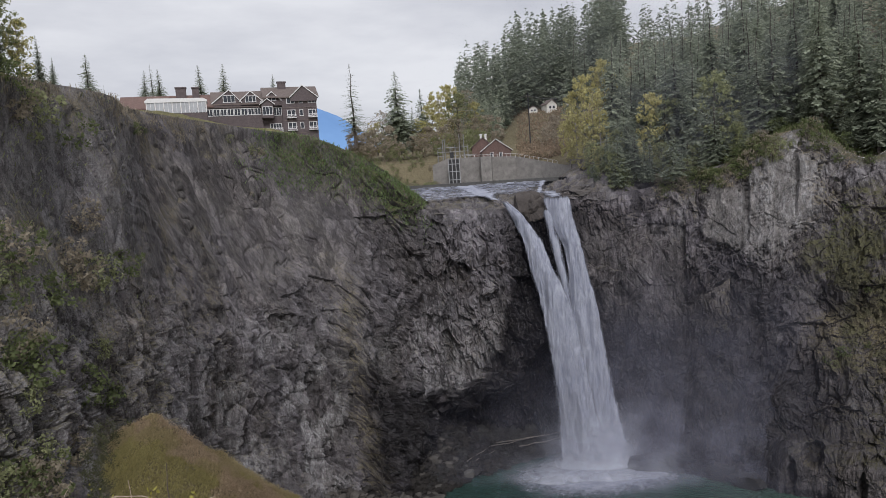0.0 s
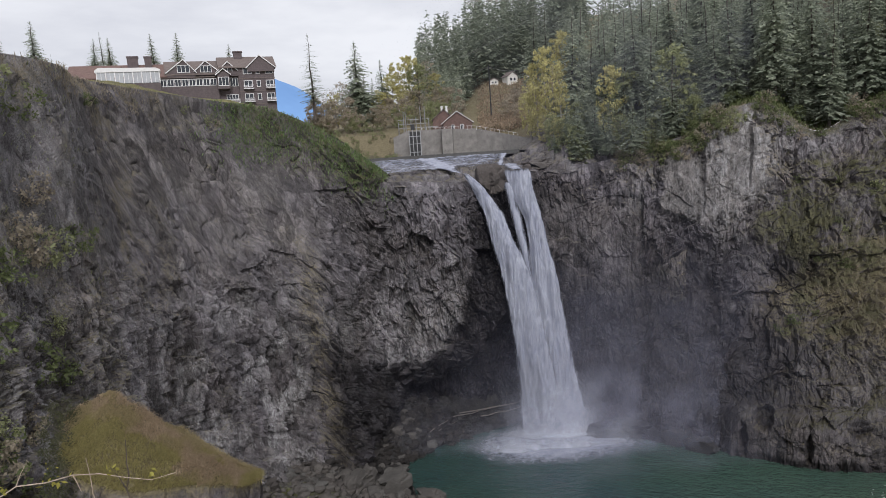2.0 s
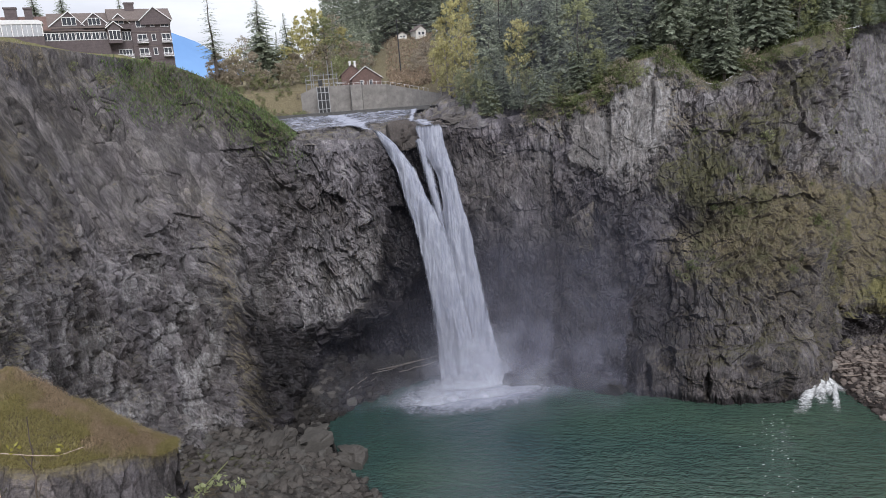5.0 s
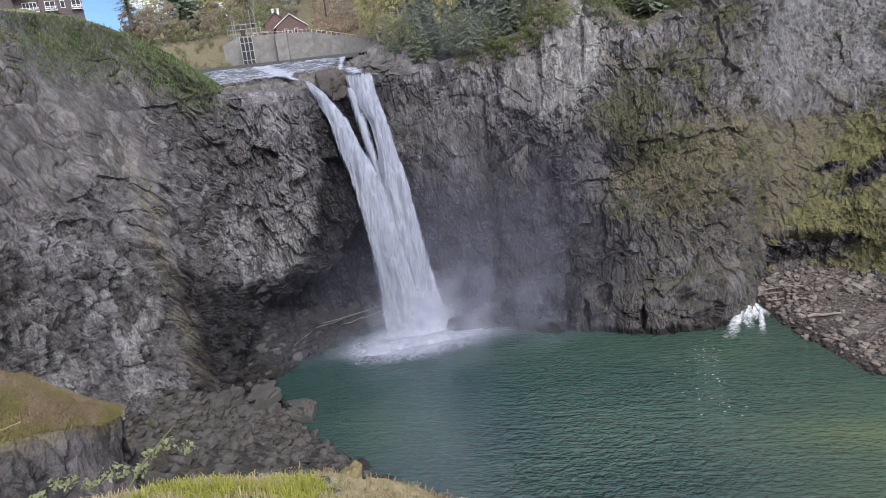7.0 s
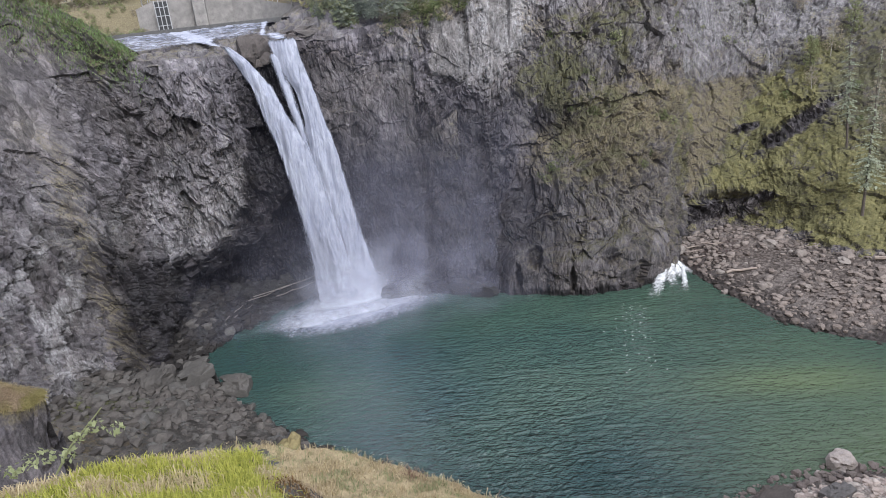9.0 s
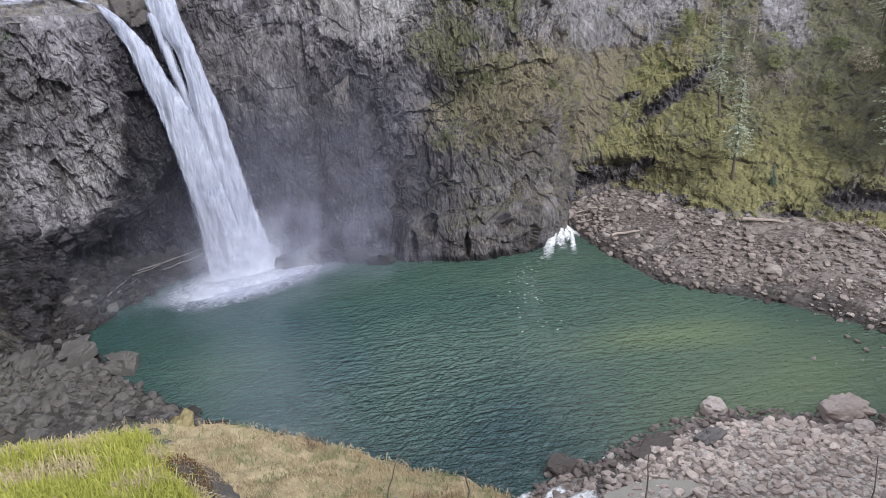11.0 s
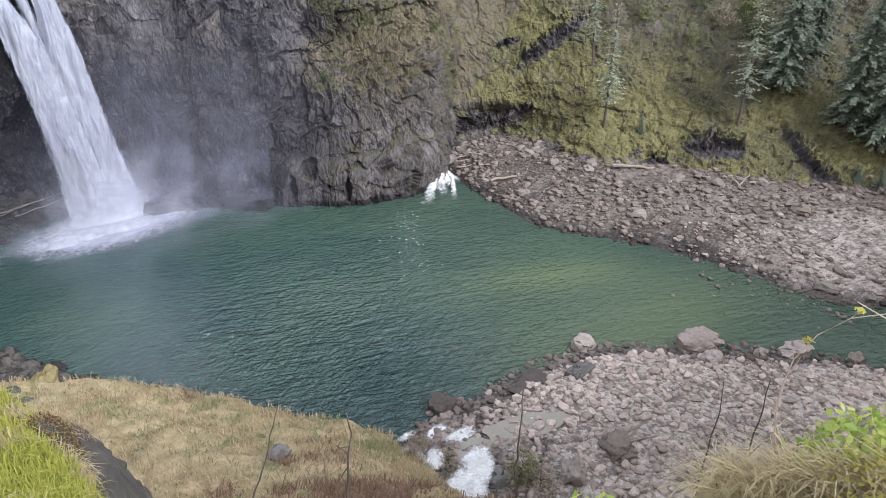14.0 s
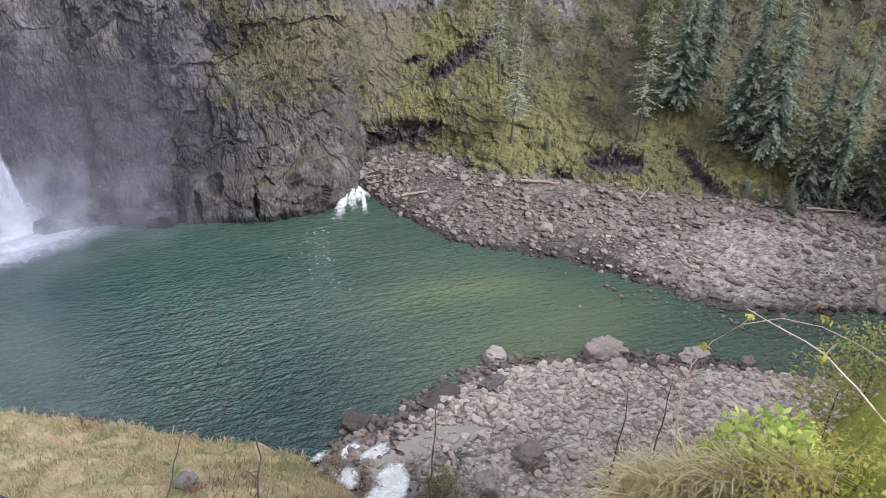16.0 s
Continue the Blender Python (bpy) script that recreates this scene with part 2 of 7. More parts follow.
    base = k.mix(dry, base, k.ramp(fine, (0.3, (0.082, 0.068, 0.044)), (0.7, (0.25, 0.212, 0.13))))
    veg = k.math("ADD", k.math("SUBTRACT", k.math("MULTIPLY", k.value("veg"), 1.6), 0.5), reach, True)
    moss = k.ramp(k.mix(0.4, mid, fine), (0.3, (0.058, 0.058, 0.027)), (0.52, (0.165, 0.152, 0.066)), (0.72, (0.30, 0.272, 0.122)))
    moss = k.mix(k.value("olive"), moss, k.ramp(k.mix(0.4, mid, fine), (0.3, (0.034, 0.036, 0.020)), (0.52, (0.085, 0.082, 0.046)), (0.72, (0.155, 0.142, 0.080))))
    base = k.mix(veg, base, moss)
    # wet stone and the shade of recesses, both put into the colour
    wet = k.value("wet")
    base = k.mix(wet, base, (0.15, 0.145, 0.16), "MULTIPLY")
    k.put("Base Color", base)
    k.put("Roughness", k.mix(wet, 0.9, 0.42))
    k.put("Specular IOR Level", 0.3)
    k.bump(k.math("ADD", k.math("SUBTRACT", k.mix(0.5, mid, fine), k.math("MULTIPLY", crack, 0.25)), k.math("MULTIPLY", scree, k.value("bare"))), 1.0, 0.5)
    return k.m


rock = rock_material("basalt")
# ---- the gorge walls ----
def cliff(name, label, base, top, nu, nv, seed, bulge, cut, paint, relief=1.0, mat=rock, carve=None, shear=1.0, bedded=False, smooth=True):
    """A rock wall between a foot line and a rim line. cut(u, z) in 0..1 says where the wall stands on its foot line rather than on its rim's."""
    u = np.linspace(0, 1, nu)
    lo, hi = spline(base, u), spline(top, u)
    s = np.linspace(0, 1, nv)
    z = lo[:, None, 2] + (hi[:, 2] - lo[:, 2])[:, None] * s[None, :]
    w = cut(u[:, None] + 0 * z, s[None, :] + 0 * z, z)
    xy = lo[:, None, :2] * (1 - w)[..., None] + hi[:, None, :2] * w[..., None]
    g = np.concatenate([xy, z[..., None]], 2)
    n = grid_normals(g)
    p = g.reshape(-1, 3)
    warp = np.stack([fbm(p / 11.0, 3, seed + k) for k in (9, 19, 29)], 1)
    d = bulge * fbm(p / 34.0, 2 if bedded else 4, seed)
    lean = p + shear * np.stack([0.35 * p[:, 2], 0.15 * p[:, 2], 0.3 * p[:, 0]], 1)
    if bedded:
        warp = 0.45 * warp
    b1, c1 = blocks(lean * (1 / 9.0, 1 / 9.0, 1 / 11.0) + 0.35 * warp, seed)
    b2, c2 = blocks(lean * (1 / 3.4, 1 / 3.4, 1 / 5.5) + 0.35 * warp, seed + 20)
    b3, c3 = blocks(lean * (1 / 1.25, 1 / 1.25, 1 / 2.2) + 0.5 * warp, seed + 40)
    ribs = 1 - np.abs(fbm(lean * (1 / 5.0, 1 / 5.0, 1 / 22.0) + 0.5 * warp, 4, seed + 60))
    ridge = 1 - np.abs(fbm(lean * (1 / 7.0, 1 / 7.0, 1 / 13.0) + 0.7 * warp, 5, seed + 80, 0.62))
    rel = relief(p) if callable(relief) else relief
    d = d + rel * (1.15 * b1 + 0.62 * b2 + 0.26 * b3 - 0.2 * c3 - 0.4 * c2 - 0.7 * c1 * np.clip(b2, 0, 1) + 1.3 * ribs ** 4 + 2.2 * ridge ** 3 + 0.25 * fbm(p / 2.2, 4, seed + 70, 0.7))
    sc = p * (1 / 1.7, 1 / 1.7, 1 / 10.0)
    if bedded:
        run = 2.6 * azimuth(p) + 0.6 * p[:, 2]
        sc = np.stack([run / 1.5, p[:, 2] / 14.0, np.hypot(p[:, 0], p[:, 1]) / 30.0], 1)
    streak = fbm(sc + 0.35 * warp, 4, seed + 100, 0.6)
    d = d + np.maximum(rel, 0.45) * 0.7 * (1 - np.abs(streak)) ** 3
    if carve:
        d = d - carve(p)
    fade = np.broadcast_to(smooth01(0, 0.05, 1 - s)[None, :], z.shape).ravel()
    p = p + n.reshape(-1, 3) * (d * fade)[:, None]
    vals = paint(p, u.repeat(nv), np.tile(s, nu), b2)
    # tone also drops along the cracks, in place of shade the mesh can't hold
    vals["tone"] = np.clip(0.5 + 0.13 * b2 + 0.10 * b1 + 0.10 * b3 + 0.3 * fbm(lean * (1 / 3.0, 1 / 3.0, 1 / 6.0) + 0.4 * warp, 4, seed + 90, 0.65) + 0.55 * streak - 0.2 * c2 * (b2 < 0.3), 0, 1)
    me = mesh_of(name, p, grid_faces(nu, nv), mat, smooth, vals)
    return tagged(new(name, me), label, "cliff", kind="structure"), p.reshape(nu, nv, 3)


def azimuth(p):
    return np.degrees(np.arctan2(p[:, 0], p[:, 1]))


def blob(az, z, a0, z0, ra, rz, slant, seed, soft=0.55):
    """1 inside a ragged patch of a wall round the bearing a0 and height z0, 0 outside; slant is its rise in metres for each degree."""
    q = np.stack([az / 1.3, z / 5.0, 0 * z], 1)
    r = np.hypot((az - a0) / ra, (z - z0 - slant * (az - a0)) / rz) + 0.8 * fbm(q, 4, seed, 0.75)
    return 1 - smooth01(1 - soft, 1 + soft, r)


left_base = [(-58, 40, 40), (-40, 62, 36), (-43, 87, 32), (-41, 100, 30), (-45, 124, 23), (-35, 161, 12), (-26, 180, 6), (-18, 187, 3), (-14, 203, 1), (-8, 226, 0)]
left_top = [(-62, 48, 104), (-46, 73, 104), (-50, 94, 106), (-47.5, 107, 105.6), (-58, 143, 107.2), (-46, 184, 105.4), (-33, 197, 103), (-18, 203, 95), (-9.5, 208, 88), (-3, 224, 82)]


def left_paint(p, u, s, b):
    n = fbm(p / 14.0, 3, 3)
    veg = smooth01(0.80, 0.97, s + 0.08 * n) * 0.75 * smooth01(0.42, 0.6, u) + 0.16 * smooth01(0.2, 0.6, n + 0.3) * (1 - smooth01(0.25, 0.5, u)) + 0.5 * (1 - smooth01(0.1, 0.2, u + 0.1 * n))
    dry = 0.3 * smooth01(-0.3, 0.4, n) * (1 - smooth01(0.45, 0.7, u)) + 0.25 * smooth01(0.85, 1, s)
    pale = 0.42 * smooth01(0.1, 0.35, s) * (1 - smooth01(0.45, 0.6, s)) * smooth01(-0.2, 0.4, fbm(p / 20.0, 3, 8)) * smooth01(0.3, 0.5, u)
    az, z = azimuth(p), p[:, 2]
    m = fbm(p / 5.0, 3, 134)
    ridge = np.exp(-((az + 7.6 - 0.03 * (40 - z)) / 1.5) ** 2) * (1 - smooth01(52, 74, z + 10 * n))
    soil = smooth01(54, 74, z + 9 * fbm(p / 13.0, 3, 131) + 0.8 * (az + 12)) * (1 - smooth01(-9, -4, az))
    dry = np.clip(dry + 0.55 * ridge + 0.22 * soil * smooth01(-0.2, 0.3, m), 0, 1)
    veg = np.clip(veg + 0.22 * ridge * smooth01(-0.1, 0.4, m), 0, 1)
    slab = smooth01(-24, -18, az) * (1 - smooth01(-10, -8, az)) * (1 - smooth01(38, 58, z + 8 * m)) * smooth01(-0.1, 0.3, fbm(p / 7.0, 3, 135))
    pale = pale * 0.8 + 0.6 * slab
    veg = veg * (1 - 0.8 * soil * (1 - smooth01(-15, -11, az)))
    # last value: some spray wetness, and the cave's shade painted on the lower wall
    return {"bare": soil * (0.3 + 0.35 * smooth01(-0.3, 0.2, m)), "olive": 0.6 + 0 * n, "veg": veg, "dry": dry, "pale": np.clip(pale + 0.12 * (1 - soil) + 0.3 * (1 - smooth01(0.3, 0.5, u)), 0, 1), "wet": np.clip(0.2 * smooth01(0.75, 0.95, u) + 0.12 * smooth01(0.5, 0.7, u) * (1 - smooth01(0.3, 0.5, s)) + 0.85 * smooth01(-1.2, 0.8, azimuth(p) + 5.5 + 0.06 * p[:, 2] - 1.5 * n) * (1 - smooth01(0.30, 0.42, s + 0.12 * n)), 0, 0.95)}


def west_relief(p):
    """Smooth earth high on the wall, slabs and ribs below, rough columns beside the falls."""
    z, az = p[:, 2], azimuth(p)
    soil = smooth01(54, 74, z + 9 * fbm(p / 13.0, 3, 131) + 0.8 * (az + 12)) * (1 - smooth01(-9, -4, az))
    return 0.95 - 0.86 * soil


def west_carve(p):
    z, az = p[:, 2], azimuth(p)
    n = fbm(p / 9.0, 3, 132)
    spur = np.exp(-((az + 7.7 - 0.03 * (40 - z) + 1.2 * n) / 1.3) ** 2) * (1 - smooth01(48, 72, z + 8 * n))
    cleft = np.exp(-((az + 5.9 - 0.02 * (40 - z) + 0.5 * n) / 0.35) ** 2) * (1 - smooth01(66, 80, z))
    along = np.stack([(az + 0.11 * z + 3 * n) / 1.5, z / 40.0, 0 * z], 1)
    gully = 1 - np.abs(fbm(along, 3, 133))
    return -4.5 * spur + 2.4 * cleft + 0.9 * gully ** 5 * smooth01(30, 50, z)


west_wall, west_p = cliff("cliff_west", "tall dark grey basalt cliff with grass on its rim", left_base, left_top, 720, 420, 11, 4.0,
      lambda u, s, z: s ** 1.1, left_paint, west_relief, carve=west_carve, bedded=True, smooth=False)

back_base = [(-30, 210, 0), (-8, 224, 2), (6, 228, 3), (18, 228, 2), (30, 228, 0), (46, 223, 0), (62, 209, 0), (78, 192, 0)]
back_top = [(-22, 204, 84), (-5, 213, 81), (7.5, 214, 80), (18, 214, 79.5), (30, 217.5, 80.5), (46, 217, 82), (61, 211, 83), (82, 203, 89)]


def back_cut(u, s, z):
    edge = np.interp(u, [0, 0.3, 0.42, 0.49, 0.56, 0.66, 0.78, 1], [14, 22, 25, 40, 66, 45, 30, 20])
    lean = np.interp(u, [0, 0.56, 0.74, 1], [1, 1, 0.5, 0.0])
    edge = edge + 7 * fbm(np.stack([u * 40, z / 9.0, 0 * z], 2).reshape(-1, 3), 4, 35, 0.65).reshape(z.shape)
    return lean * smooth01(edge - 5, edge + 7, z) + (1 - lean) * s


def back_paint(p, u, s, b):
    az = azimuth(p)
    z = p[:, 2]
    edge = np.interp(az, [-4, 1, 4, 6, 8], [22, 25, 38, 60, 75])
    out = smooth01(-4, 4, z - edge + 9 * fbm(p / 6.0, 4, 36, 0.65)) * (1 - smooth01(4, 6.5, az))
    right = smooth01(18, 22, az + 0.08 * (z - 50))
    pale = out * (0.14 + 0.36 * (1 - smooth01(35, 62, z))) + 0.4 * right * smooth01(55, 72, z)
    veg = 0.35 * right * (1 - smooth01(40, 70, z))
    # spray wetness, with the shade under the overhang painted into the colour
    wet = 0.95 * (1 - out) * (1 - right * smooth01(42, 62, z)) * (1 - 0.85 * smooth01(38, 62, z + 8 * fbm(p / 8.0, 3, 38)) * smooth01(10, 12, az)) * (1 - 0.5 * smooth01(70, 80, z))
    side = smooth01(10, 12, az)
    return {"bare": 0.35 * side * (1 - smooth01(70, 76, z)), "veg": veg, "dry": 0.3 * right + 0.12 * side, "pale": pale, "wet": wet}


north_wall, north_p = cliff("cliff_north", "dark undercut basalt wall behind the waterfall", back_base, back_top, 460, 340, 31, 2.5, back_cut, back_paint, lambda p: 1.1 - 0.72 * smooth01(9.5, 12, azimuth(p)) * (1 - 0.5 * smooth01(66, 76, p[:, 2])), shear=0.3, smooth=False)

right_base = [(70, 201, -1), (79, 192, -1), (95, 180, -1), (109, 172, -1), (122, 170, -1), (134, 174, -1), (142, 181, -1), (152, 186, 1)]
right_top = [(71, 207, 84), (82, 203, 89), (101, 198, 97), (117, 196, 88), (131, 194, 95), (150, 192, 100), (160, 198, 101), (172, 208, 101)]


def right_cut(u, s, z):
    return 0.15 * smooth01(8, 16, z) + 0.55 * smooth01(14, 62, z) + 0.3 * smooth01(60, 100, z)


def foot_top(p):
    return np.interp(azimuth(p), [23.6, 24.8, 28, 33, 36.5, 38.4], [2, 14.5, 17.5, 16, 17, 8]) + 5.0 * fbm(p / 7.0, 3, 141)


def foot(p):
    """The smooth block of rock that stands out at the wall's foot."""
    az = azimuth(p) + 0.35 * fbm(p / 5.0, 3, 142)
    top = foot_top(p)
    return (1 - smooth01(top - 6, top + 3.0, p[:, 2])) * smooth01(23.5, 26.5, az) * (1 - smooth01(37.8, 38.8, az))


def hollows(az, z):
    return np.clip(blob(az, z, 27.6, 11.5, 0.6, 2.6, 0, 143, 0.3) + blob(az, z, 33.8, 9.8, 0.6, 1.9, 0, 144, 0.3) + blob(az, z, 26.1, 5, 0.35, 4, 0, 145, 0.3) + blob(az, z, 30.6, 6, 0.3, 4.5, 0, 146, 0.3) + blob(az, z, 35.6, 5, 0.35, 3, 0, 147, 0.3), 0, 1)


def pillars(az, z):
    """Pale upright pillars at the rim and the bare face beside them."""
    return np.clip(blob(az, z, 26.0, 84, 1.9, 13, 0.5, 151, 0.2) + blob(az, z, 21.9, 77, 1.6, 8.5, 1.0, 152, 0.25) + 0.8 * blob(az, z, 24.0, 72, 2.8, 7, 0.5, 153, 0.4), 0, 1)


def right_relief(p):
    return (1 - 0.55 * pillars(azimuth(p), p[:, 2])) * 0.85 - 0.35 * foot(p) - 0.35 * (1 - smooth01(25.5, 30, azimuth(p))) * (1 - smooth01(45, 62, p[:, 2]))


def right_carve(p):
    return -2.6 * foot(p) + 2.4 * hollows(azimuth(p), p[:, 2]) + 2.2 * blob(azimuth(p), p[:, 2], 24.6, 40, 1.2, 8, 0, 148, 0.3) - 2.4 * pillars(azimuth(p), p[:, 2]) + 1.6 * blob(azimuth(p), p[:, 2], 26.3, 82, 0.18, 9, 3, 154, 0.3) + 1.4 * blob(azimuth(p), p[:, 2], 23.2, 77, 0.2, 8, 0, 155, 0.3)


def right_paint(p, u, s, b):
    z, az = p[:, 2], azimuth(p)
    block = foot(p)
    n = fbm(p / 13.0, 3, 4)
    tower = blob(az, z, 25.4, 82, 3.2, 17, 1.5, 41)
    crag = blob(az, z, 43, 76, 7.5, 13, 0.9, 42) + blob(az, z, 31.3, 86, 3.0, 5, 0.0, 43)
    lower = blob(az, z, 33, 22, 6.5, 11, -0.6, 44)
    gully = smooth01(0.02, 0.3, n) * smooth01(28, 31, az)
    moss = np.maximum(blob(az, z, 35.5, 76, 2.6, 13, 3.6, 45), np.maximum(0.8 * blob(az, z, 29.5, 62, 2.8, 9, 1.0, 46), blob(az, z, 42, 38, 3.2, 15, 2.5, 47)))
    brown = blob(az, z, 34.5, 46, 6.0, 12, 0.4, 48)
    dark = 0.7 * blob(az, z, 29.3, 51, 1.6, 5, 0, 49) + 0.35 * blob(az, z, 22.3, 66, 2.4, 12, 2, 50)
    # the dim corner beside the falls, painted as shade
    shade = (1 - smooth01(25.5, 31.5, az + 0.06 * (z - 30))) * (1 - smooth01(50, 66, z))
    veg = 0.68 * moss * (1 - 0.8 * crag) + 0.36 * gully * (1 - lower) * (1 - tower) + 0.26 * brown + 0.5 * smooth01(0.95, 1, s) + 0.42 * smooth01(25.5, 28.5, az) * (1 - smooth01(33, 36, az)) * (1 - tower) * (1 - np.clip(crag, 0, 1)) * (1 - 0.6 * lower) * smooth01(-0.3, 0.2, fbm(p / 6.0, 3, 24)) + 0.3 * smooth01(28, 31, az) * smooth01(3, 8, z) * smooth01(0.0, 0.35, fbm(p / 4.0, 3, 25))
    dry = 0.52 * brown + 0.34 * smooth01(24, 30, az) * (1 - crag) + 0.3 * tower
    tall = pillars(az, z)
    veg, dry = veg * (1 - tall), dry * (1 - 0.7 * tall)
    # besides the wet waterline, shade and hollows are darkened in the colour
    return {"bare": tall, "olive": np.clip(1.0 - 0.6 * blob(az, z, 42, 38, 3.2, 15, 2.5, 47), 0, 1), "veg": np.clip((veg - 0.5 * shade) * (1 - block) + 0.7 * block * smooth01(-6, -2, z - foot_top(p)), 0, 1), "dry": np.clip(dry * (1 - block) + 0.3 * block, 0, 1), "pale": np.clip(0.55 * tower + 0.22 * crag + 0.15 * lower + 0.06, 0, 1),
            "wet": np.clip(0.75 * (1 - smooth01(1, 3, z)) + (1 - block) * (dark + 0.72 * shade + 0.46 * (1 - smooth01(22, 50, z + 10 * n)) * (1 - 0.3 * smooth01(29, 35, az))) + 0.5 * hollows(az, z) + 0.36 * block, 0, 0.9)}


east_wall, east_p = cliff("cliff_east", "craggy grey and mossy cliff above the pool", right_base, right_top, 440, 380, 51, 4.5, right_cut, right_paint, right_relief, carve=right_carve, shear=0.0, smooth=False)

# the mossy hillside above the boulder beach
slope_base = [(142, 184, 1), (150, 182, 3), (161, 170, 3), (169, 141, 2), (180, 117, 2), (201, 79, 2), (217, 59, 2), (248, 27, 2), (258, -22, 2)]
slope_top = [(165, 204, 100), (176, 212, 102), (205, 222, 105), (240, 195, 106), (266, 165, 108), (292, 110, 108), (310, 75, 108), (335, 25, 108), (345, -40, 108)]


def ledges(az, z):
    """Dark overhangs that cross the mossy slope."""
    return np.clip(blob(az, z, 47.2, 38, 2.9, 2.6, 3.1, 61, 0.3) + blob(az, z, 41.0, 11.5, 4.0, 2.8, 0.4, 62, 0.3) + blob(az, z, 44.8, 15.5, 1.5, 2.6, 2.2, 63, 0.3) + blob(az, z, 60.8, 15.5, 1.9, 2.6, 0.1, 64, 0.2)
                   + blob(az, z, 67.3, 15, 2.0, 2.2, -2.4, 65, 0.3) + blob(az, z, 56.6, 9.5, 1.2, 1.6, 0.3, 66, 0.2) + blob(az, z, 44.0, 37, 1.0, 1.2, 1.0, 67, 0.2), 0, 1)


def slope_paint(p, u, s, b):
    z, az = p[:, 2], azimuth(p)
    n, m = fbm(p / 16.0, 3, 14), fbm(p / 4.0, 3, 15)
    crag = np.clip(blob(az, z, 43, 69, 9.5, 14, 0.6, 42) + blob(az, z, 54.3, 60, 1.6, 9, 0, 69) + smooth01(66, 80, z + 10 * n) * (1 - smooth01(52, 58, az)), 0, 1)
    dark = ledges(az, z)
    edge = smooth01(-6, 6, (az - 39.3) * 7.6 - (z - 9) + 10 * m)
    high = smooth01(24, 44, z + 10 * n + 0.2 * (az - 50)) * smooth01(47, 52, az)
    rubble = 1 - smooth01(6.5, 10, z + 6 * m + 3 * n)
    veg = np.clip(0.95 * edge + 0.2 * (1 - edge) - 0.2 * high - 0.3 * smooth01(0.2, 0.5, m), 0, 1) * (1 - crag) * (1 - dark) * (1 - rubble)
    dry = np.clip(0.25 + 0.5 * (1 - edge) + 0.25 * high + 0.45 * blob(az, z, 52.5, 15, 1.8, 5, 0, 70), 0, 1) * (1 - 0.9 * crag) * (1 - dark)
    # the carved overhangs get extra shade in their colour
    return {"olive": np.clip(0.15 + 0.85 * high + 0.6 * (1 - edge) + 0.5 * smooth01(0.0, 0.4, n), 0, 1), "veg": veg, "dry": dry, "pale": np.clip(0.02 + 0.45 * crag, 0, 1) * (1 - dark), "wet": 0.08 + 0.42 * dark + 0.1 * (1 - edge) * (1 - dark)}


slope_wall, slope_p = cliff("hillside_east", "steep hillside of yellow-green moss and dark rock outcrops", slope_base, slope_top, 640, 300, 71, 5.0,
      lambda u, s, z: s ** 0.9 + 0.13 * np.exp(-((u - 0.10) / 0.07) ** 2) * (1 - smooth01(13, 20, z)), slope_paint, lambda p: 0.42 + 0.9 * ledges(azimuth(p), p[:, 2]), carve=lambda p: 1.7 * ledges(azimuth(p), p[:, 2]) * smooth01(14, 22, p[:, 2]), smooth=False)


# ---- the land beyond the rims, to the horizon ----
def outland(name, label, rim, rows, nu, seed, paint, rough=1.0):
    """A sheet that runs out from the rim line; rows of (metres out, metres up) for its first and last stations, blended along the rim."""
    u = np.linspace(0, 1, nu)
    edge = spline(rim, u)
    away = edge[:, :2] - np.array((70.0, 130.0))
    away /= np.linalg.norm(away, axis=1)[:, None]
    out = []
    outs = np.array([[r[0] for r in row] for row in rows], float)
    ups = np.array([[r[1] for r in row] for row in rows], float)
    at = np.linspace(0, 1, len(rows))
    fine_k = np.linspace(0, outs.shape[1] - 1, (outs.shape[1] - 1) * 14 + 1)
    for kk in fine_k:
        i = min(int(kk), outs.shape[1] - 2)
        f = kk - i
        o = np.interp(u, at, outs[:, i] * (1 - f) + outs[:, i + 1] * f)
        h = np.interp(u, at, ups[:, i] * (1 - f) + ups[:, i + 1] * f)
        out.append(np.stack([edge[:, 0] + away[:, 0] * o, edge[:, 1] + away[:, 1] * o, edge[:, 2] + h], 1))
    g = np.stack(out, 1)
    p = g.reshape(-1, 3)
    far = np.tile(np.interp(fine_k, [0, 0.5, 6], [0, 1, 1]), nu)
    p[:, 2] += rough * far * (1.2 * fbm(p / 15.0, 4, seed) + 0.4 * fbm(p / 3.0, 2, seed + 4))
    me = mesh_of(name, p, grid_faces(nu, len(fine_k)), rock, True, paint(p))
    tagged(new(name, me), label, "ground", kind="structure")
    return p


def grassy(veg, dry):
    return lambda p: {"veg": veg + 0 * p[:, 0], "dry": dry + 0 * p[:, 0], "pale": 0 * p[:, 0], "wet": 0 * p[:, 0], "tone": 0.5 + 0 * p[:, 0]}


flat = [(0, 0), (6, 1.5), (25, 2.2), (80, 3), (300, 6), (1200, 14), (4400, 30)]
west_land = outland("ground_west", "grassy cliff-top ground beside the lodge", left_top[:8], [flat, flat, [(0, 0), (6, 1), (25, 1.5), (60, 2), (300, 6), (1200, 14), (4400, 30)]], 200, 81, grassy(0.75, 0.4))
hill = [(0, 0), (15, 7), (50, 22), (120, 55), (300, 130), (1200, 210), (4400, 260)]
# raised out of view, so that less sky mirrors in the pool
hill_high = [(0, 0), (15, 9), (50, 40), (120, 95), (300, 170), (1200, 240), (4400, 280)]
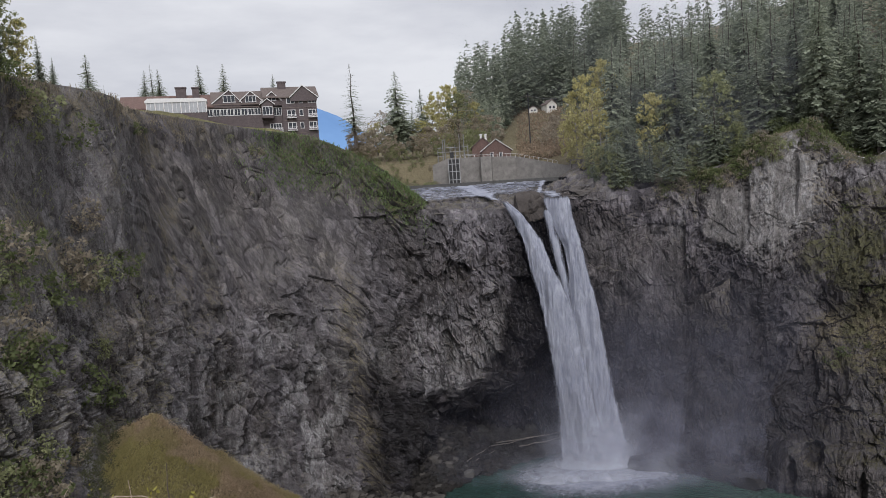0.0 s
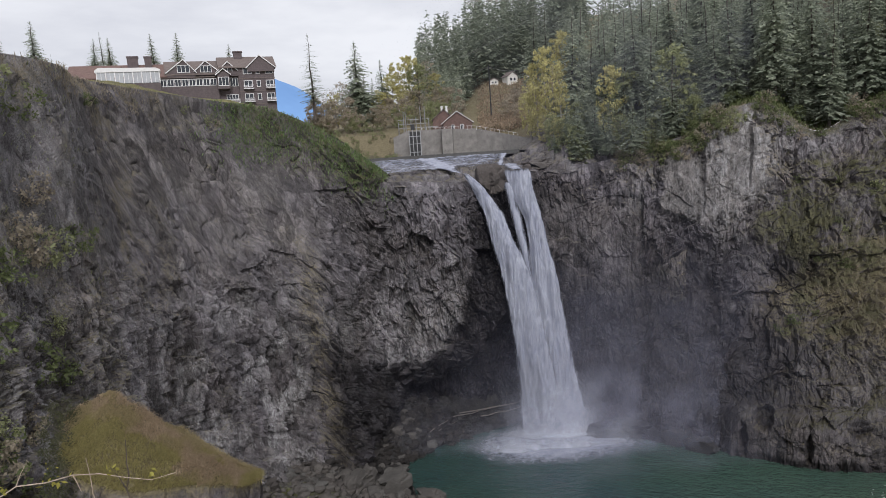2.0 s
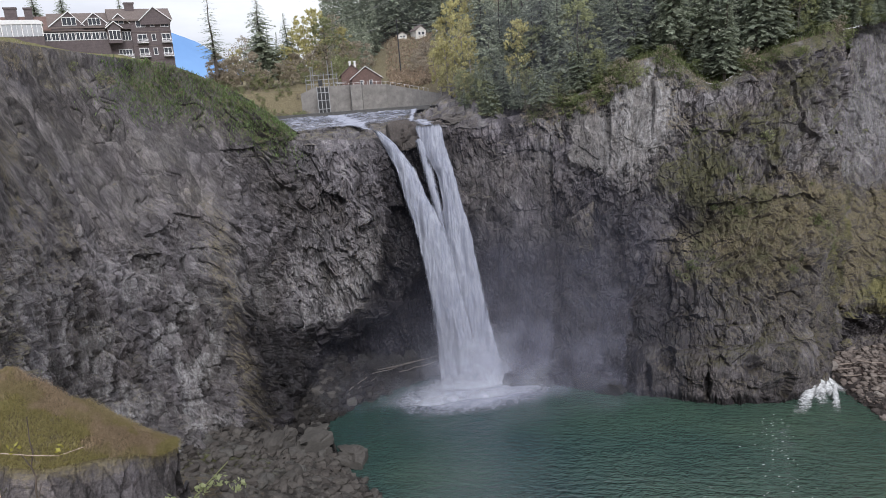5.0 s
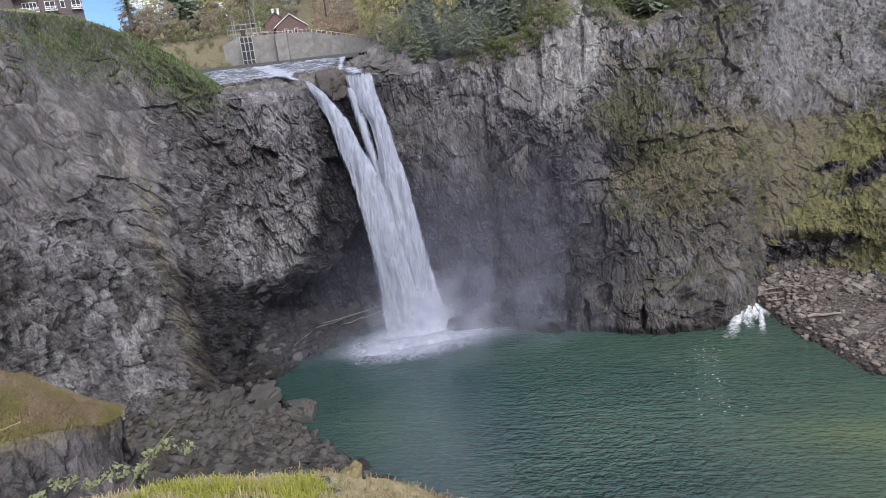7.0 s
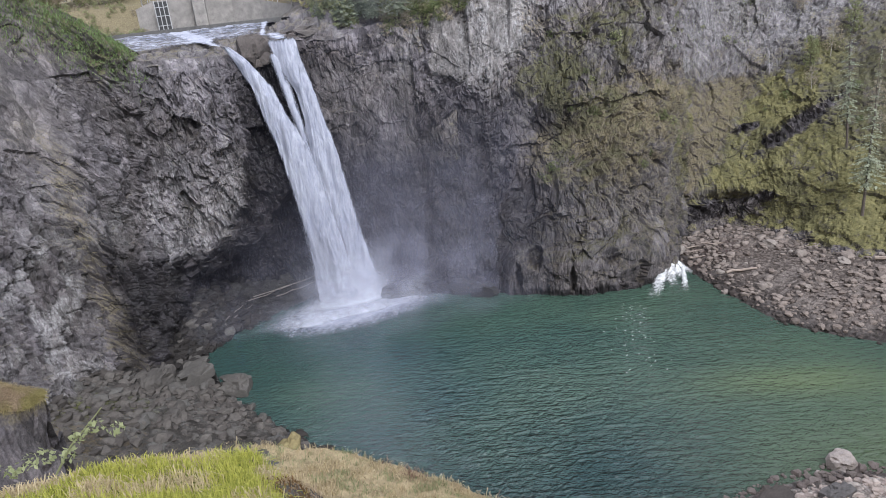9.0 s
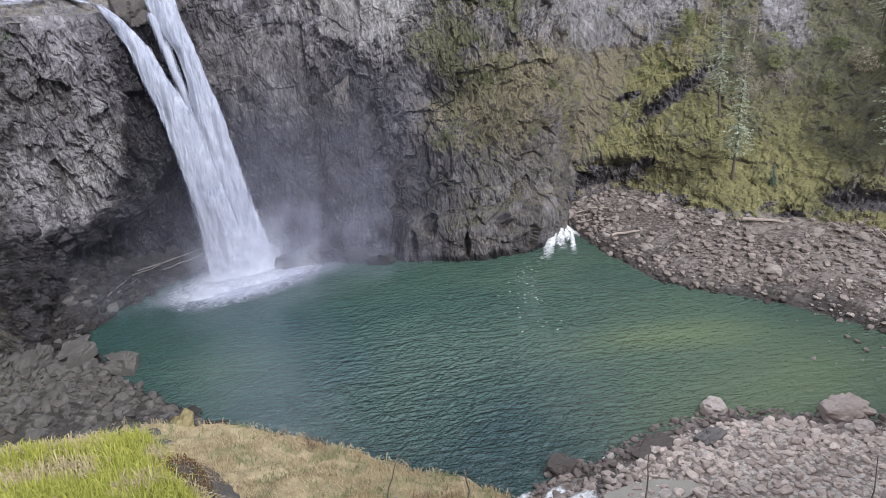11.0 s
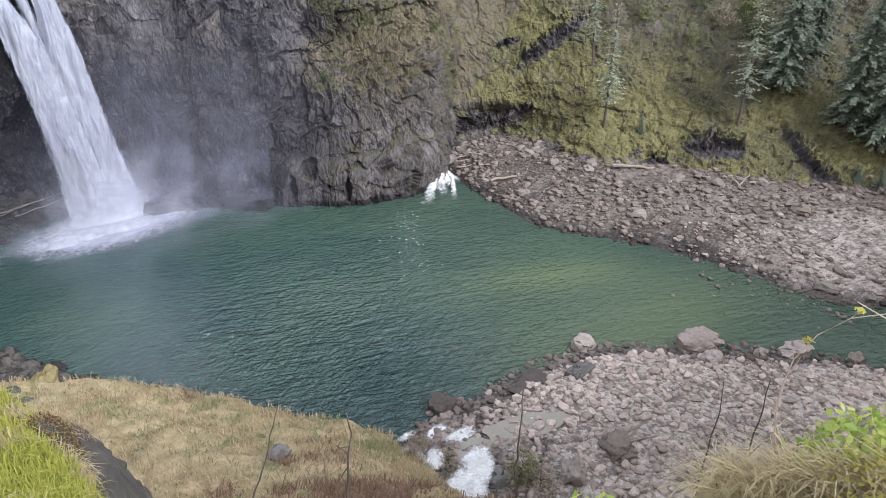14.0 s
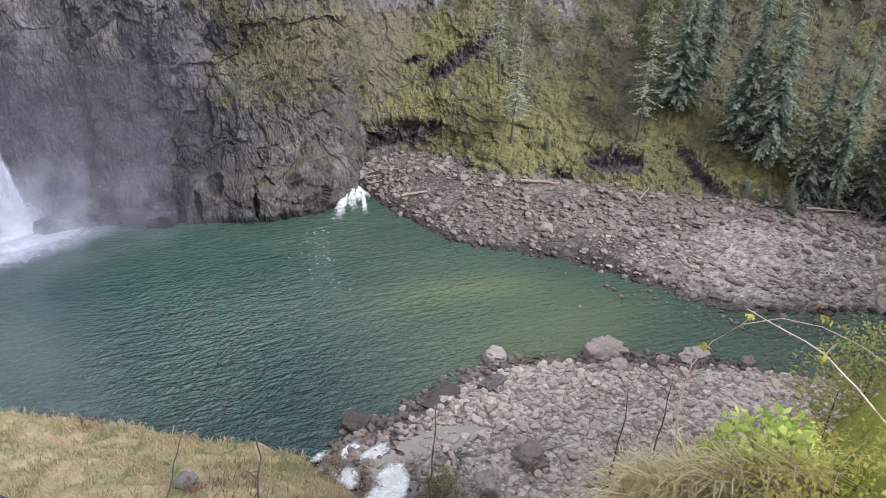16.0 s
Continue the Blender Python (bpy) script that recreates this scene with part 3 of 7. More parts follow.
hill_low = [(0, 0), (20, 5), (50, 15), (120, 52), (300, 130), (1200, 210), (4400, 260)]
east_land = outland("ground_east", "forested hillside ground with brown litter", right_top[:7] + slope_top[2:], [[(0, 0), (20, 3), (50, 8), (120, 26), (300, 62), (1200, 170), (4400, 220)], hill_low, hill, hill_high, hill_high, hill_high], 320, 91, grassy(0.12, 0.45))
north_az = [-14, -8, -4, 0, 3, 5, 7, 9, 11, 13, 16, 21]
low_rows = [(213.5, 79.0), (215, 80.8), (224, 82.6), (236, 84.6), (278, 85.5), (286, 96), (340, 99.5), (400, 103), (520, 112), (4500, 160)]
mid_rows = [(214.5, 78.5), (216, 80.0), (224, 82.6), (236, 84.6), (279, 85.5), (287, 96.3), (340, 102), (400, 113), (520, 141), (4500, 260)]
slope_rows = [(219, 79.0), (220, 80.8), (224, 83.0), (236, 85.0), (277, 85.8), (286, 96.4), (330, 103), (390, 121), (520, 160), (4500, 300)]
edge_rows = [(221.5, 80.5), (222.5, 82.2), (226, 85.5), (240, 88.5), (262, 92.5), (290, 99), (340, 110), (400, 126), (520, 165), (4500, 320)]
rim_rows = [(220.5, 81), (221.5, 83.2), (227, 87.5), (240, 93), (262, 100), (300, 113), (340, 126), (400, 141), (520, 172), (4500, 340)]


def bed_paint(p):
    r, az = np.hypot(p[:, 0], p[:, 1]), azimuth(p)
    g = np.maximum(smooth01(262, 285, r), smooth01(12.5, 14.5, az) * smooth01(222, 234, r))
    return {"veg": 0.05 * g, "dry": 0.25 + 0.75 * g, "pale": 0.22 * (1 - g), "wet": 0.22 * (1 - g), "tone": np.clip(0.5 + 0.3 * blocks(p / 3.0, 103)[0], 0, 1)}


def bed_rough(p):
    r = np.hypot(p[:, 0], p[:, 1])
    b, c = blocks(p / 3.0, 103)
    return (1 - smooth01(238, 252, r)) * ((0.7 + 0.5 * smooth01(7.5, 9, azimuth(p))) * b - 0.4 * c) * smooth01(213, 217, r) + 0.5 * fbm(p / 3.0, 3, 104) + smooth01(290, 340, r) * 1.5 * fbm(p / 16.0, 3, 105)


north_land = polar_ground("ground_north", "rocky riverbed above the falls and brown valley slope behind", north_az,
                          [low_rows, low_rows, low_rows, low_rows, mid_rows, mid_rows, slope_rows, slope_rows, edge_rows, rim_rows, rim_rows, rim_rows], 330, 26, 101, rock, bed_rough, False, bed_paint).reshape(-1, 3)

# ---- water ----
def water_material(name):
    k = Mat(name)
    flow = k.turned((0.5, 1.6, 1), 22)
    cross = k.turned((0.6, 1.3, 1), -24)
    ripples = k.mix(0.72, k.noise(0.16, 2, 0.5, flow, 0.6), k.mix(0.45, k.noise(0.55, 3, 0.6, flow, 0.6), k.noise(0.62, 3, 0.6, cross, 0.6)))
    murk = k.noise(0.018, 3, 0.5)
    deep = k.mix(k.ramp(murk, (0.38, 0.0), (0.62, 1.0)), (0.020, 0.050, 0.052), (0.042, 0.078, 0.062))
    shallow = k.math("MULTIPLY", k.value("shallow"), 1.0, True)
    k.put("Base Color", k.mix(shallow, deep, (0.115, 0.15, 0.07)))
    k.put("Roughness", 0.06).put("Specular IOR Level", 0.7)
    k.bump(k.math("MULTIPLY", ripples, k.value("choppy")), 1.0, 3.8)
    return k.m


xs, ys = np.meshgrid(np.linspace(-30, 330, 121), np.linspace(-40, 240, 95), indexing="ij")
pool_p = np.stack([xs.ravel(), ys.ravel(), 0 * xs.ravel()], 1)
bar = np.exp(-(((pool_p[:, 0] - 119) / 17) ** 2 + ((pool_p[:, 1] - 104 + 0.45 * (pool_p[:, 0] - 119)) / 7) ** 2)) * 0.5 + 0.2 * smooth01(62, 112, pool_p[:, 0] - 0.25 * (pool_p[:, 1] - 110))
bar += np.exp(-(((pool_p[:, 0] - 120) / 40) ** 2 + ((pool_p[:, 1] - 74) / 14) ** 2)) * 0.35
choppy = 0.17 + 1.05 * np.exp(-(((pool_p[:, 0] - 50) / 52) ** 2 + ((pool_p[:, 1] - 108) / 46) ** 2)) + 0.25 * smooth01(135, 160, pool_p[:, 0]) * (1 - smooth01(70, 95, pool_p[:, 1]))
water_mat = water_material("pool_water")
pool = tagged(new("water", mesh_of("water", pool_p, grid_faces(121, 95), water_mat, True, {"shallow": bar, "choppy": choppy})), "teal-green rippled plunge pool below the falls", "pool", kind="structure")
# ---- shores of boulders and gravel ----
def domes(xy, size, seed, stretch=1.0):
    """Heights of stones strewn over the plan points xy, and a tone for each stone."""
    q = xy / size
    c = np.floor(q).astype(np.int64)
    best, tone = np.zeros(len(q)), np.zeros(len(q))
    zero = np.zeros(len(q), np.int64)
    for a in (-1, 0, 1):
        for b in (-1, 0, 1):
            i, j = c[:, 0] + a, c[:, 1] + b
            r = 0.28 + 0.42 * hash3(i, j, zero, seed + 2)
            t = hash3(i, j, zero, seed + 3) * 3.1
            dx, dy = q[:, 0] - i - hash3(i, j, zero, seed), q[:, 1] - j - hash3(i, j, zero, seed + 1)
            e = (dx * np.cos(t) + dy * np.sin(t)) ** 2 + ((dy * np.cos(t) - dx * np.sin(t)) * 1.2) ** 2
            h = np.minimum(np.sqrt(np.clip(r * r - e, 0, None)), 0.72 * r) * (0.55 + 0.5 * hash3(i, j, zero, seed + 4))
            tone = np.where(h > best, hash3(i, j, zero, seed + 5), tone)
            best = np.maximum(best, h)
    return best * size, tone


def gravel_material(name, tint):
    k = Mat(name)
    tone, fine = k.value("tone"), k.noise(3.5, 5, 0.7)
    base = k.ramp(tone, (0.0, tuple(0.55 * c for c in tint)), (0.5, tint), (1.0, tuple(1.5 * c for c in tint)))
    base = k.mix(0.4, base, k.ramp(fine, (0.3, tuple(0.68 * c for c in tint)), (0.7, tuple(1.25 * c for c in tint))))
    for scale, part_of in ((1.5, 0.4), (2.9, 0.4)):
        vec = k.where((1, 1, 0.4))
        hue = k.n.new("ShaderNodeSeparateColor")
        k.l.new(k.cells(scale, vec, out="Color"), hue.inputs[0])
        edge = k.ramp(k.cells(scale, vec, "DISTANCE_TO_EDGE"), (0.02, 0.4), (0.12, 1.0))
        stone = k.ramp(hue.outputs[0], (0.0, tuple(0.6 * c for c in tint)), (0.5, tint), (1.0, tuple(1.4 * c for c in tint)))
        base = k.mix(part_of, base, k.mix(1.0, stone, edge, "MULTIPLY"))
    base = k.mix(k.ramp(k.noise(0.07, 4, 0.6), (0.42, 0.0), (0.62, 0.55)), base, (0.55, 0.50, 0.47), "MULTIPLY")
    bleach = k.math("MULTIPLY", k.value("bleach"), k.ramp(k.noise(0.35, 4, 0.65), (0.35, 0.25), (0.6, 0.9)), True)
    base = k.mix(bleach, base, k.ramp(fine, (0.3, (0.34, 0.305, 0.285)), (0.7, (0.66, 0.60, 0.565))))
    # gaps between stones: their shade is put into the colour
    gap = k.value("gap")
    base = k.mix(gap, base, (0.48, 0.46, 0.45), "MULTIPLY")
    reach = k.math("SUBTRACT", k.noise(0.8, 5, 0.7), 0.5)
    for key, lo, hi in (("dry", (0.07, 0.055, 0.03), (0.22, 0.16, 0.075)), ("veg", (0.03, 0.04, 0.012), (0.14, 0.145, 0.04))):
        f = k.math("ADD", k.math("SUBTRACT", k.math("MULTIPLY", k.value(key), 1.8), 0.5), k.math("MULTIPLY", reach, 3), True)
        base = k.mix(f, base, k.ramp(fine, (0.3, lo), (0.7, hi)))
    base = k.mix(k.value("wet"), base, (0.20, 0.20, 0.215), "MULTIPLY")
    k.put("Base Color", base).put("Roughness", k.mix(k.value("wet"), 0.9, 0.45)).put("Specular IOR Level", 0.3)
    k.bump(k.mix(0.5, fine, k.ramp(k.cells(1.15, feature="F1"), (0.0, 1.0), (0.8, 0.0))), 1.0, 0.5)
    return k.m


grey_gravel = gravel_material("dark_talus", (0.135, 0.129, 0.122))
pink_gravel = gravel_material("pinkish_gravel", (0.58, 0.525, 0.487))
brown_gravel = gravel_material("brown_rubble", (0.215, 0.185, 0.172))


def shore(name, label, outer, inner, nu, nv, seed, mat, sizes, paint=None, rise=1.0, lumps=1.0):
    """A bank of stones from the water's edge (outer) up to its inner edge."""
    u, s = np.linspace(0, 1, nu), np.linspace(0, 1, nv)
    a, b = spline(outer, u), spline(inner, u)
    g = a[:, None] * (1 - s)[None, :, None] + b[:, None] * s[None, :, None]
    g[..., 2] = a[:, None, 2] + (b[:, 2] - a[:, 2])[:, None] * s[None, :] ** rise
    p = g.reshape(-1, 3)
    p[:, 2] += 0.9 * fbm(p / 12.0, 3, seed) * np.tile(smooth01(0, 0.15, s), nu)
    ground = p[:, 2].copy()
    best, tone = np.zeros(len(p)), np.full(len(p), 0.3)
    for n, size in enumerate(sizes):
        keep = smooth01(0.0, 0.3, fbm(p / (size * 4), 2, seed + 30 + n)) if n < len(sizes) - 1 else 0.32
        h, t = domes(p[:, :2], size, seed + 7 * n)
        h = h * keep
        tone = np.where(h > best + 0.02, t, tone)
        best = np.maximum(best, h)
    p[:, 2] = ground + lumps * best
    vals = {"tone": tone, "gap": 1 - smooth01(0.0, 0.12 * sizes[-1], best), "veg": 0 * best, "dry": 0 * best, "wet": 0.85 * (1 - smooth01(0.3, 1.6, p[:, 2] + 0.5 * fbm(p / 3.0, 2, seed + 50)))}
    if paint:
        vals.update(paint(p, u.repeat(nv), np.tile(s, nu)))
    vals["tone"] = np.clip(vals["tone"] + vals.pop("light", 0), 0, 1)
    me = mesh_of(name, p, grid_faces(nu, nv), mat, False, vals)
    tagged(new(name, me), label, "shore", kind="structure")
    return p.reshape(nu, nv, 3)


# below the undercut the talus has wetness and painted shade in its colour
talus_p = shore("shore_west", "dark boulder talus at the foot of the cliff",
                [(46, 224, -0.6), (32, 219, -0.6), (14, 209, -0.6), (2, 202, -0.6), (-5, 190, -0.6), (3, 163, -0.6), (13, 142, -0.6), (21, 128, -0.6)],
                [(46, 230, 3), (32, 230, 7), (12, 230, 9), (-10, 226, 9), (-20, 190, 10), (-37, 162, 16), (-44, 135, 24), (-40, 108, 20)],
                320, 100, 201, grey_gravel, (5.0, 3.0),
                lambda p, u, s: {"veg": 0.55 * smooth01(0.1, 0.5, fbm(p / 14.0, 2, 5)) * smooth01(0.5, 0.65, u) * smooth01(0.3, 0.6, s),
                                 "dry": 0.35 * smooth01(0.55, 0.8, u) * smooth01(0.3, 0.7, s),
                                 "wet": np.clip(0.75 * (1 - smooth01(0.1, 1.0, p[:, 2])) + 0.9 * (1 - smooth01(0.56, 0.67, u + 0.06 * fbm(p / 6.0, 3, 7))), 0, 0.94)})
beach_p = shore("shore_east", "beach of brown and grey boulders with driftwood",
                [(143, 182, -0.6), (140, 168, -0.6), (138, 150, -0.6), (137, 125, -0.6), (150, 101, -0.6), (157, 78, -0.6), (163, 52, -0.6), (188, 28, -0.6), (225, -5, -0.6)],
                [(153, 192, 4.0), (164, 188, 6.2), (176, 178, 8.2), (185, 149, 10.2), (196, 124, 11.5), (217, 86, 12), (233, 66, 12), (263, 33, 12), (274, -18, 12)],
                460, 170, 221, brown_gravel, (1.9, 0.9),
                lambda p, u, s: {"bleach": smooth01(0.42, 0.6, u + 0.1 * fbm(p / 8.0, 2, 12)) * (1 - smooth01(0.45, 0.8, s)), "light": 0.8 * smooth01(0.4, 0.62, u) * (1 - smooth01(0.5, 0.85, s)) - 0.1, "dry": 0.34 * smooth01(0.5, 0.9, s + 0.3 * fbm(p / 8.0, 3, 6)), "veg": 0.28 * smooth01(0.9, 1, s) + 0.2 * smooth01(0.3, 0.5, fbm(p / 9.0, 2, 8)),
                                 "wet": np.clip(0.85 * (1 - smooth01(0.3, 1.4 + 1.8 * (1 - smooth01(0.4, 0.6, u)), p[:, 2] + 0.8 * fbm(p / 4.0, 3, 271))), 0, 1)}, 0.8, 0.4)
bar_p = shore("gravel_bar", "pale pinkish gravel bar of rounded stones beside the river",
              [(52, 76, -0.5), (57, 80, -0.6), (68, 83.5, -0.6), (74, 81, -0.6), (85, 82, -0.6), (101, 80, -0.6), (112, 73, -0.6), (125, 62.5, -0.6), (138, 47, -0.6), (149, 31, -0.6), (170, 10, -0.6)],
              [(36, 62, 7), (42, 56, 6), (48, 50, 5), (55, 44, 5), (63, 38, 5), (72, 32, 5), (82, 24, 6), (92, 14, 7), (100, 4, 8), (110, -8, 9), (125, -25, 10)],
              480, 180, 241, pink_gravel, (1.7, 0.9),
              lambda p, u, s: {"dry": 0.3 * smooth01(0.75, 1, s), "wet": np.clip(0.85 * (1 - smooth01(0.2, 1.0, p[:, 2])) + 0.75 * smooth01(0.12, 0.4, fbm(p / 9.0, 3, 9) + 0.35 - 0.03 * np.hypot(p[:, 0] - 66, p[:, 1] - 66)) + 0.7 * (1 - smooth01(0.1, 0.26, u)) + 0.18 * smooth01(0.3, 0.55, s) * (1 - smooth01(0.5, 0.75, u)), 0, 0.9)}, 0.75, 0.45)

# ---- boulders that lie on the shores ----
def boulder_mesh(name, seed, detail, mat, squash=(1, 0.8, 0.6), jag=0.18):
    bm = bmesh.new()
    bmesh.ops.create_icosphere(bm, subdivisions=detail, radius=1)
    v = np.array([w.co for w in bm.verts])
    b, c = blocks(v * 1.3 + seed * 3.7, seed)
    r = 1 + jag * 1.3 * fbm(v * 1.1 + seed, 3, seed) + jag * 0.9 * b + (0.3 * jag * fbm(v * 5.0 + seed, 3, seed + 2) if detail > 2 else 0)
    v = np.clip(v * r[:, None], -0.93, 0.93) * squash
    for w, co in zip(bm.verts, v):
        w.co = co
    me = bpy.data.meshes.new(name)
    bm.to_mesh(me)
    bm.free()
    me.materials.append(mat)
    me.polygons.foreach_set("use_smooth", [jag < 0.15] * len(me.polygons))
    return me


def stone_material(name, tint, joined=False):
    k = Mat(name)
    f = k.mix(0.5, k.noise(1.3, 5, 0.65), k.noise(7, 4, 0.7))
    base = k.ramp(f, (0.3, tuple(0.55 * c for c in tint)), (0.7, tuple(1.35 * c for c in tint)))
    base = k.mix(k.chance(), base, k.mix(0.5, base, (0.5, 0.42, 0.40), "MULTIPLY"))
    if joined:
        base = k.mix(1.0, base, k.ramp(k.island(), (0.0, (0.52, 0.50, 0.50)), (0.5, (0.80, 0.77, 0.76)), (1.0, (1.0, 0.99, 0.98))), "MULTIPLY")
        base = k.mix(k.math("MULTIPLY", k.value("wet"), 0.9), base, (0.25, 0.245, 0.255), "MULTIPLY")
    k.put("Base Color", base).put("Roughness", 0.88).put("Specular IOR Level", 0.3)
    k.bump(f, 0.7, 0.2)
    return k.m


pale_stone, grey_stone, brown_stone = stone_material("pale_stone", (0.40, 0.355, 0.335)), stone_material("grey_stone", (0.17, 0.165, 0.165)), stone_material("brown_stone", (0.26, 0.23, 0.21))
talus_stone = stone_material("talus_stone", (0.105, 0.100, 0.094))
wet_stone = stone_material("wet_dark_stone", (0.028, 0.027, 0.028))
bedrock = stone_material("brown_bedrock", (0.105, 0.094, 0.088))


def strew(sheet, meshes, count, sizes, label, group, seed, where=lambda u, s: True):
    """Single boulders over a shore's grid of points, half sunk in the finer stones."""
    rnd = random.Random(seed)
    nu, nv = sheet.shape[:2]
    made = 0
    while made < count:
        i, j = rnd.randrange(nu), rnd.randrange(nv)
        if not where(i / (nu - 1), j / (nv - 1)):
            continue
        x, y, z = sheet[i, j]
        r = sizes[0] + (sizes[1] - sizes[0]) * rnd.random() ** 2.5
        ob = tagged(new("boulder", rnd.choice(meshes)), label, "boulder", group)
        ob.matrix_basis = pose(x, y, max(z, 0) + 0.12 * r, rnd.uniform(-14, 14), rnd.uniform(-14, 14), rnd.uniform(0, 360)) @ Matrix.Diagonal((r, r * rnd.uniform(0.75, 1.1), r * rnd.uniform(0.8, 1.2), 1))
        made += 1


def rubble(name, label, sheet, count, sizes, seed, mat, where=lambda u, s: 1.0, steep=3.0, detail=1, damp_shade=lambda u, s: 0.0):
    """Stones past counting over a shore's grid of points, in one mesh."""
    rng = np.random.default_rng(seed)
    shapes = []
    for k in range(7):
        me = boulder_mesh("stone", 300 + seed * 9 + k, detail, mat, (1, 0.82, 0.62), 0.3)
        v, f = np.empty(len(me.vertices) * 3), np.empty(len(me.loops), np.int64)
        me.vertices.foreach_get("co", v)
        me.loops.foreach_get("vertex_index", f)
        shapes.append((v.reshape(-1, 3), f.reshape(-1, 3)))
        bpy.data.meshes.remove(me)
    nu, nv = sheet.shape[:2]
    vs, fs, wet, n, made = [], [], [], 0, 0
    while made < count:
        i, j = int(rng.integers(nu)), int(rng.integers(nv))
        if rng.random() > where(i / (nu - 1), j / (nv - 1)):
            continue
        v, f = shapes[int(rng.integers(7))]
        x, y, z = sheet[i, j] + rng.uniform(-0.5, 0.5, 3) * (1, 1, 0)
        r = sizes[0] + (sizes[1] - sizes[0]) * rng.random() ** steep
        c, q = math.cos(rng.uniform(0, 6.28)), 0
        q = math.sqrt(1 - c * c)
        w = v * r * rng.uniform(0.75, 1.2, 3)
        z = max(z, -0.05)
        vs.append(np.stack([x + c * w[:, 0] - q * w[:, 1], y + q * w[:, 0] + c * w[:, 1], z + 0.15 * r + w[:, 2] + 0.25 * w[:, 0] * rng.uniform(-1, 1)], 1))
        fs.append(f + n)
        wet.append(np.full(len(v), max(damp_shade(i / (nu - 1), j / (nv - 1)), 1.0 if z < 0.5 else 0.0)))
        n, made = n + len(v), made + 1
    me = mesh_of(name, np.vstack(vs), np.vstack(fs), mat, False, {"wet": np.concatenate(wet)})
    return tagged(new(name, me), label, "stones", kind="stuff")


far_rubble = stone_material("greyish_stones", (0.50, 0.455, 0.42), True)
pink_rubble, brown_rubble, grey_rubble = stone_material("pinkish_stones", (0.76, 0.695, 0.645), True), stone_material("brownish_stones", (0.285, 0.252, 0.23), True), stone_material("dark_stones", (0.142, 0.137, 0.129), True)
rubble("stones", "loose pinkish-grey stones covering the gravel bar", bar_p, 8500, (0.14, 1.15), 1, pink_rubble, lambda u, s: (0.25 + 0.75 * (u > 0.05)) * (1 - 0.45 * s), 3.5, 2, lambda u, s: min(1.0, max(0.0, 1.3 - 5 * u) + max(0.0, min(1.0, (s - 0.3) * 4)) * 0.3 * max(0.0, min(1.0, (0.75 - u) * 4))))
rubble("stones", "brown and grey rubble covering the beach", beach_p, 12000, (0.14, 1.5), 2, brown_rubble, lambda u, s: (0.7 + 0.3 * s) * (0.4 if u > 0.5 and s < 0.4 else 1.0) * (0.12 if math.sin(31 * u + 5 * s) + math.sin(17 * u - 7 * s + 1) > 0.7 else 1.0), 6.0)
rubble("stones", "pale stones along the far water's edge", beach_p, 1700, (0.2, 1.2), 3, far_rubble, lambda u, s: 1.0 * (u > 0.42) * (s < 0.3) + 0.4 * (u > 0.5) * (s < 0.55), 4.0)
# stones below the undercut are darkened with the same painted shade
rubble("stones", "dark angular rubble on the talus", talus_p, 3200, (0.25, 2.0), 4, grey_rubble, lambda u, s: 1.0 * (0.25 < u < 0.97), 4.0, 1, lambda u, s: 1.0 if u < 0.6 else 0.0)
far_side, near_side = spline([(151, 97, 0), (157, 78, 0), (163, 52, 0), (188, 28, 0)], np.linspace(0, 1, 30)), spline([(112, 74, 0), (125, 63, 0), (138, 47, 0), (149, 31, 0)], np.linspace(0, 1, 30))
mixing = np.linspace(0.5, 1.0, 14)[None, :, None]
shallows = near_side[:, None] * (1 - mixing) + far_side[:, None] * mixing
rubble("stones", "stones standing in the shallow river", shallows, 75, (0.25, 1.1), 5, pink_rubble, lambda u, s: 0.15 + 0.85 * s * u, 2.5)

grey_set = [boulder_mesh("boulder", k, 2, talus_stone, (1, 0.75, 0.7), 0.3) for k in range(5)]
brown_set = [boulder_mesh("boulder", 10 + k, 2, brown_stone, (1, 0.8, 0.6), 0.25) for k in range(5)]
pale_set = [boulder_mesh("boulder", 20 + k, 2, pale_stone, (1, 0.8, 0.55), 0.16) for k in range(5)]
strew(talus_p, grey_set, 80, (0.6, 2.6), "angular dark grey boulder on the talus below the cliff", "boulders on the talus", 1, lambda u, s: 0.31 < u < 0.95 and s < 0.75)
strew(beach_p, brown_set, 130, (0.7, 3.0), "brown-grey boulder on the beach across the pool", "boulders on the beach", 2, lambda u, s: s < 0.92)
strew(bar_p, pale_set, 85, (0.4, 1.4), "pale rounded boulder on the gravel bar", "boulders on the gravel bar", 3, lambda u, s: 0.08 < u < 0.95 and 0.02 < s < 0.8)
strew(beach_p, pale_set, 35, (0.4, 1.2), "pale rounded stone at the water's edge", "stones along the far shore", 4, lambda u, s: u > 0.5 and s < 0.35)

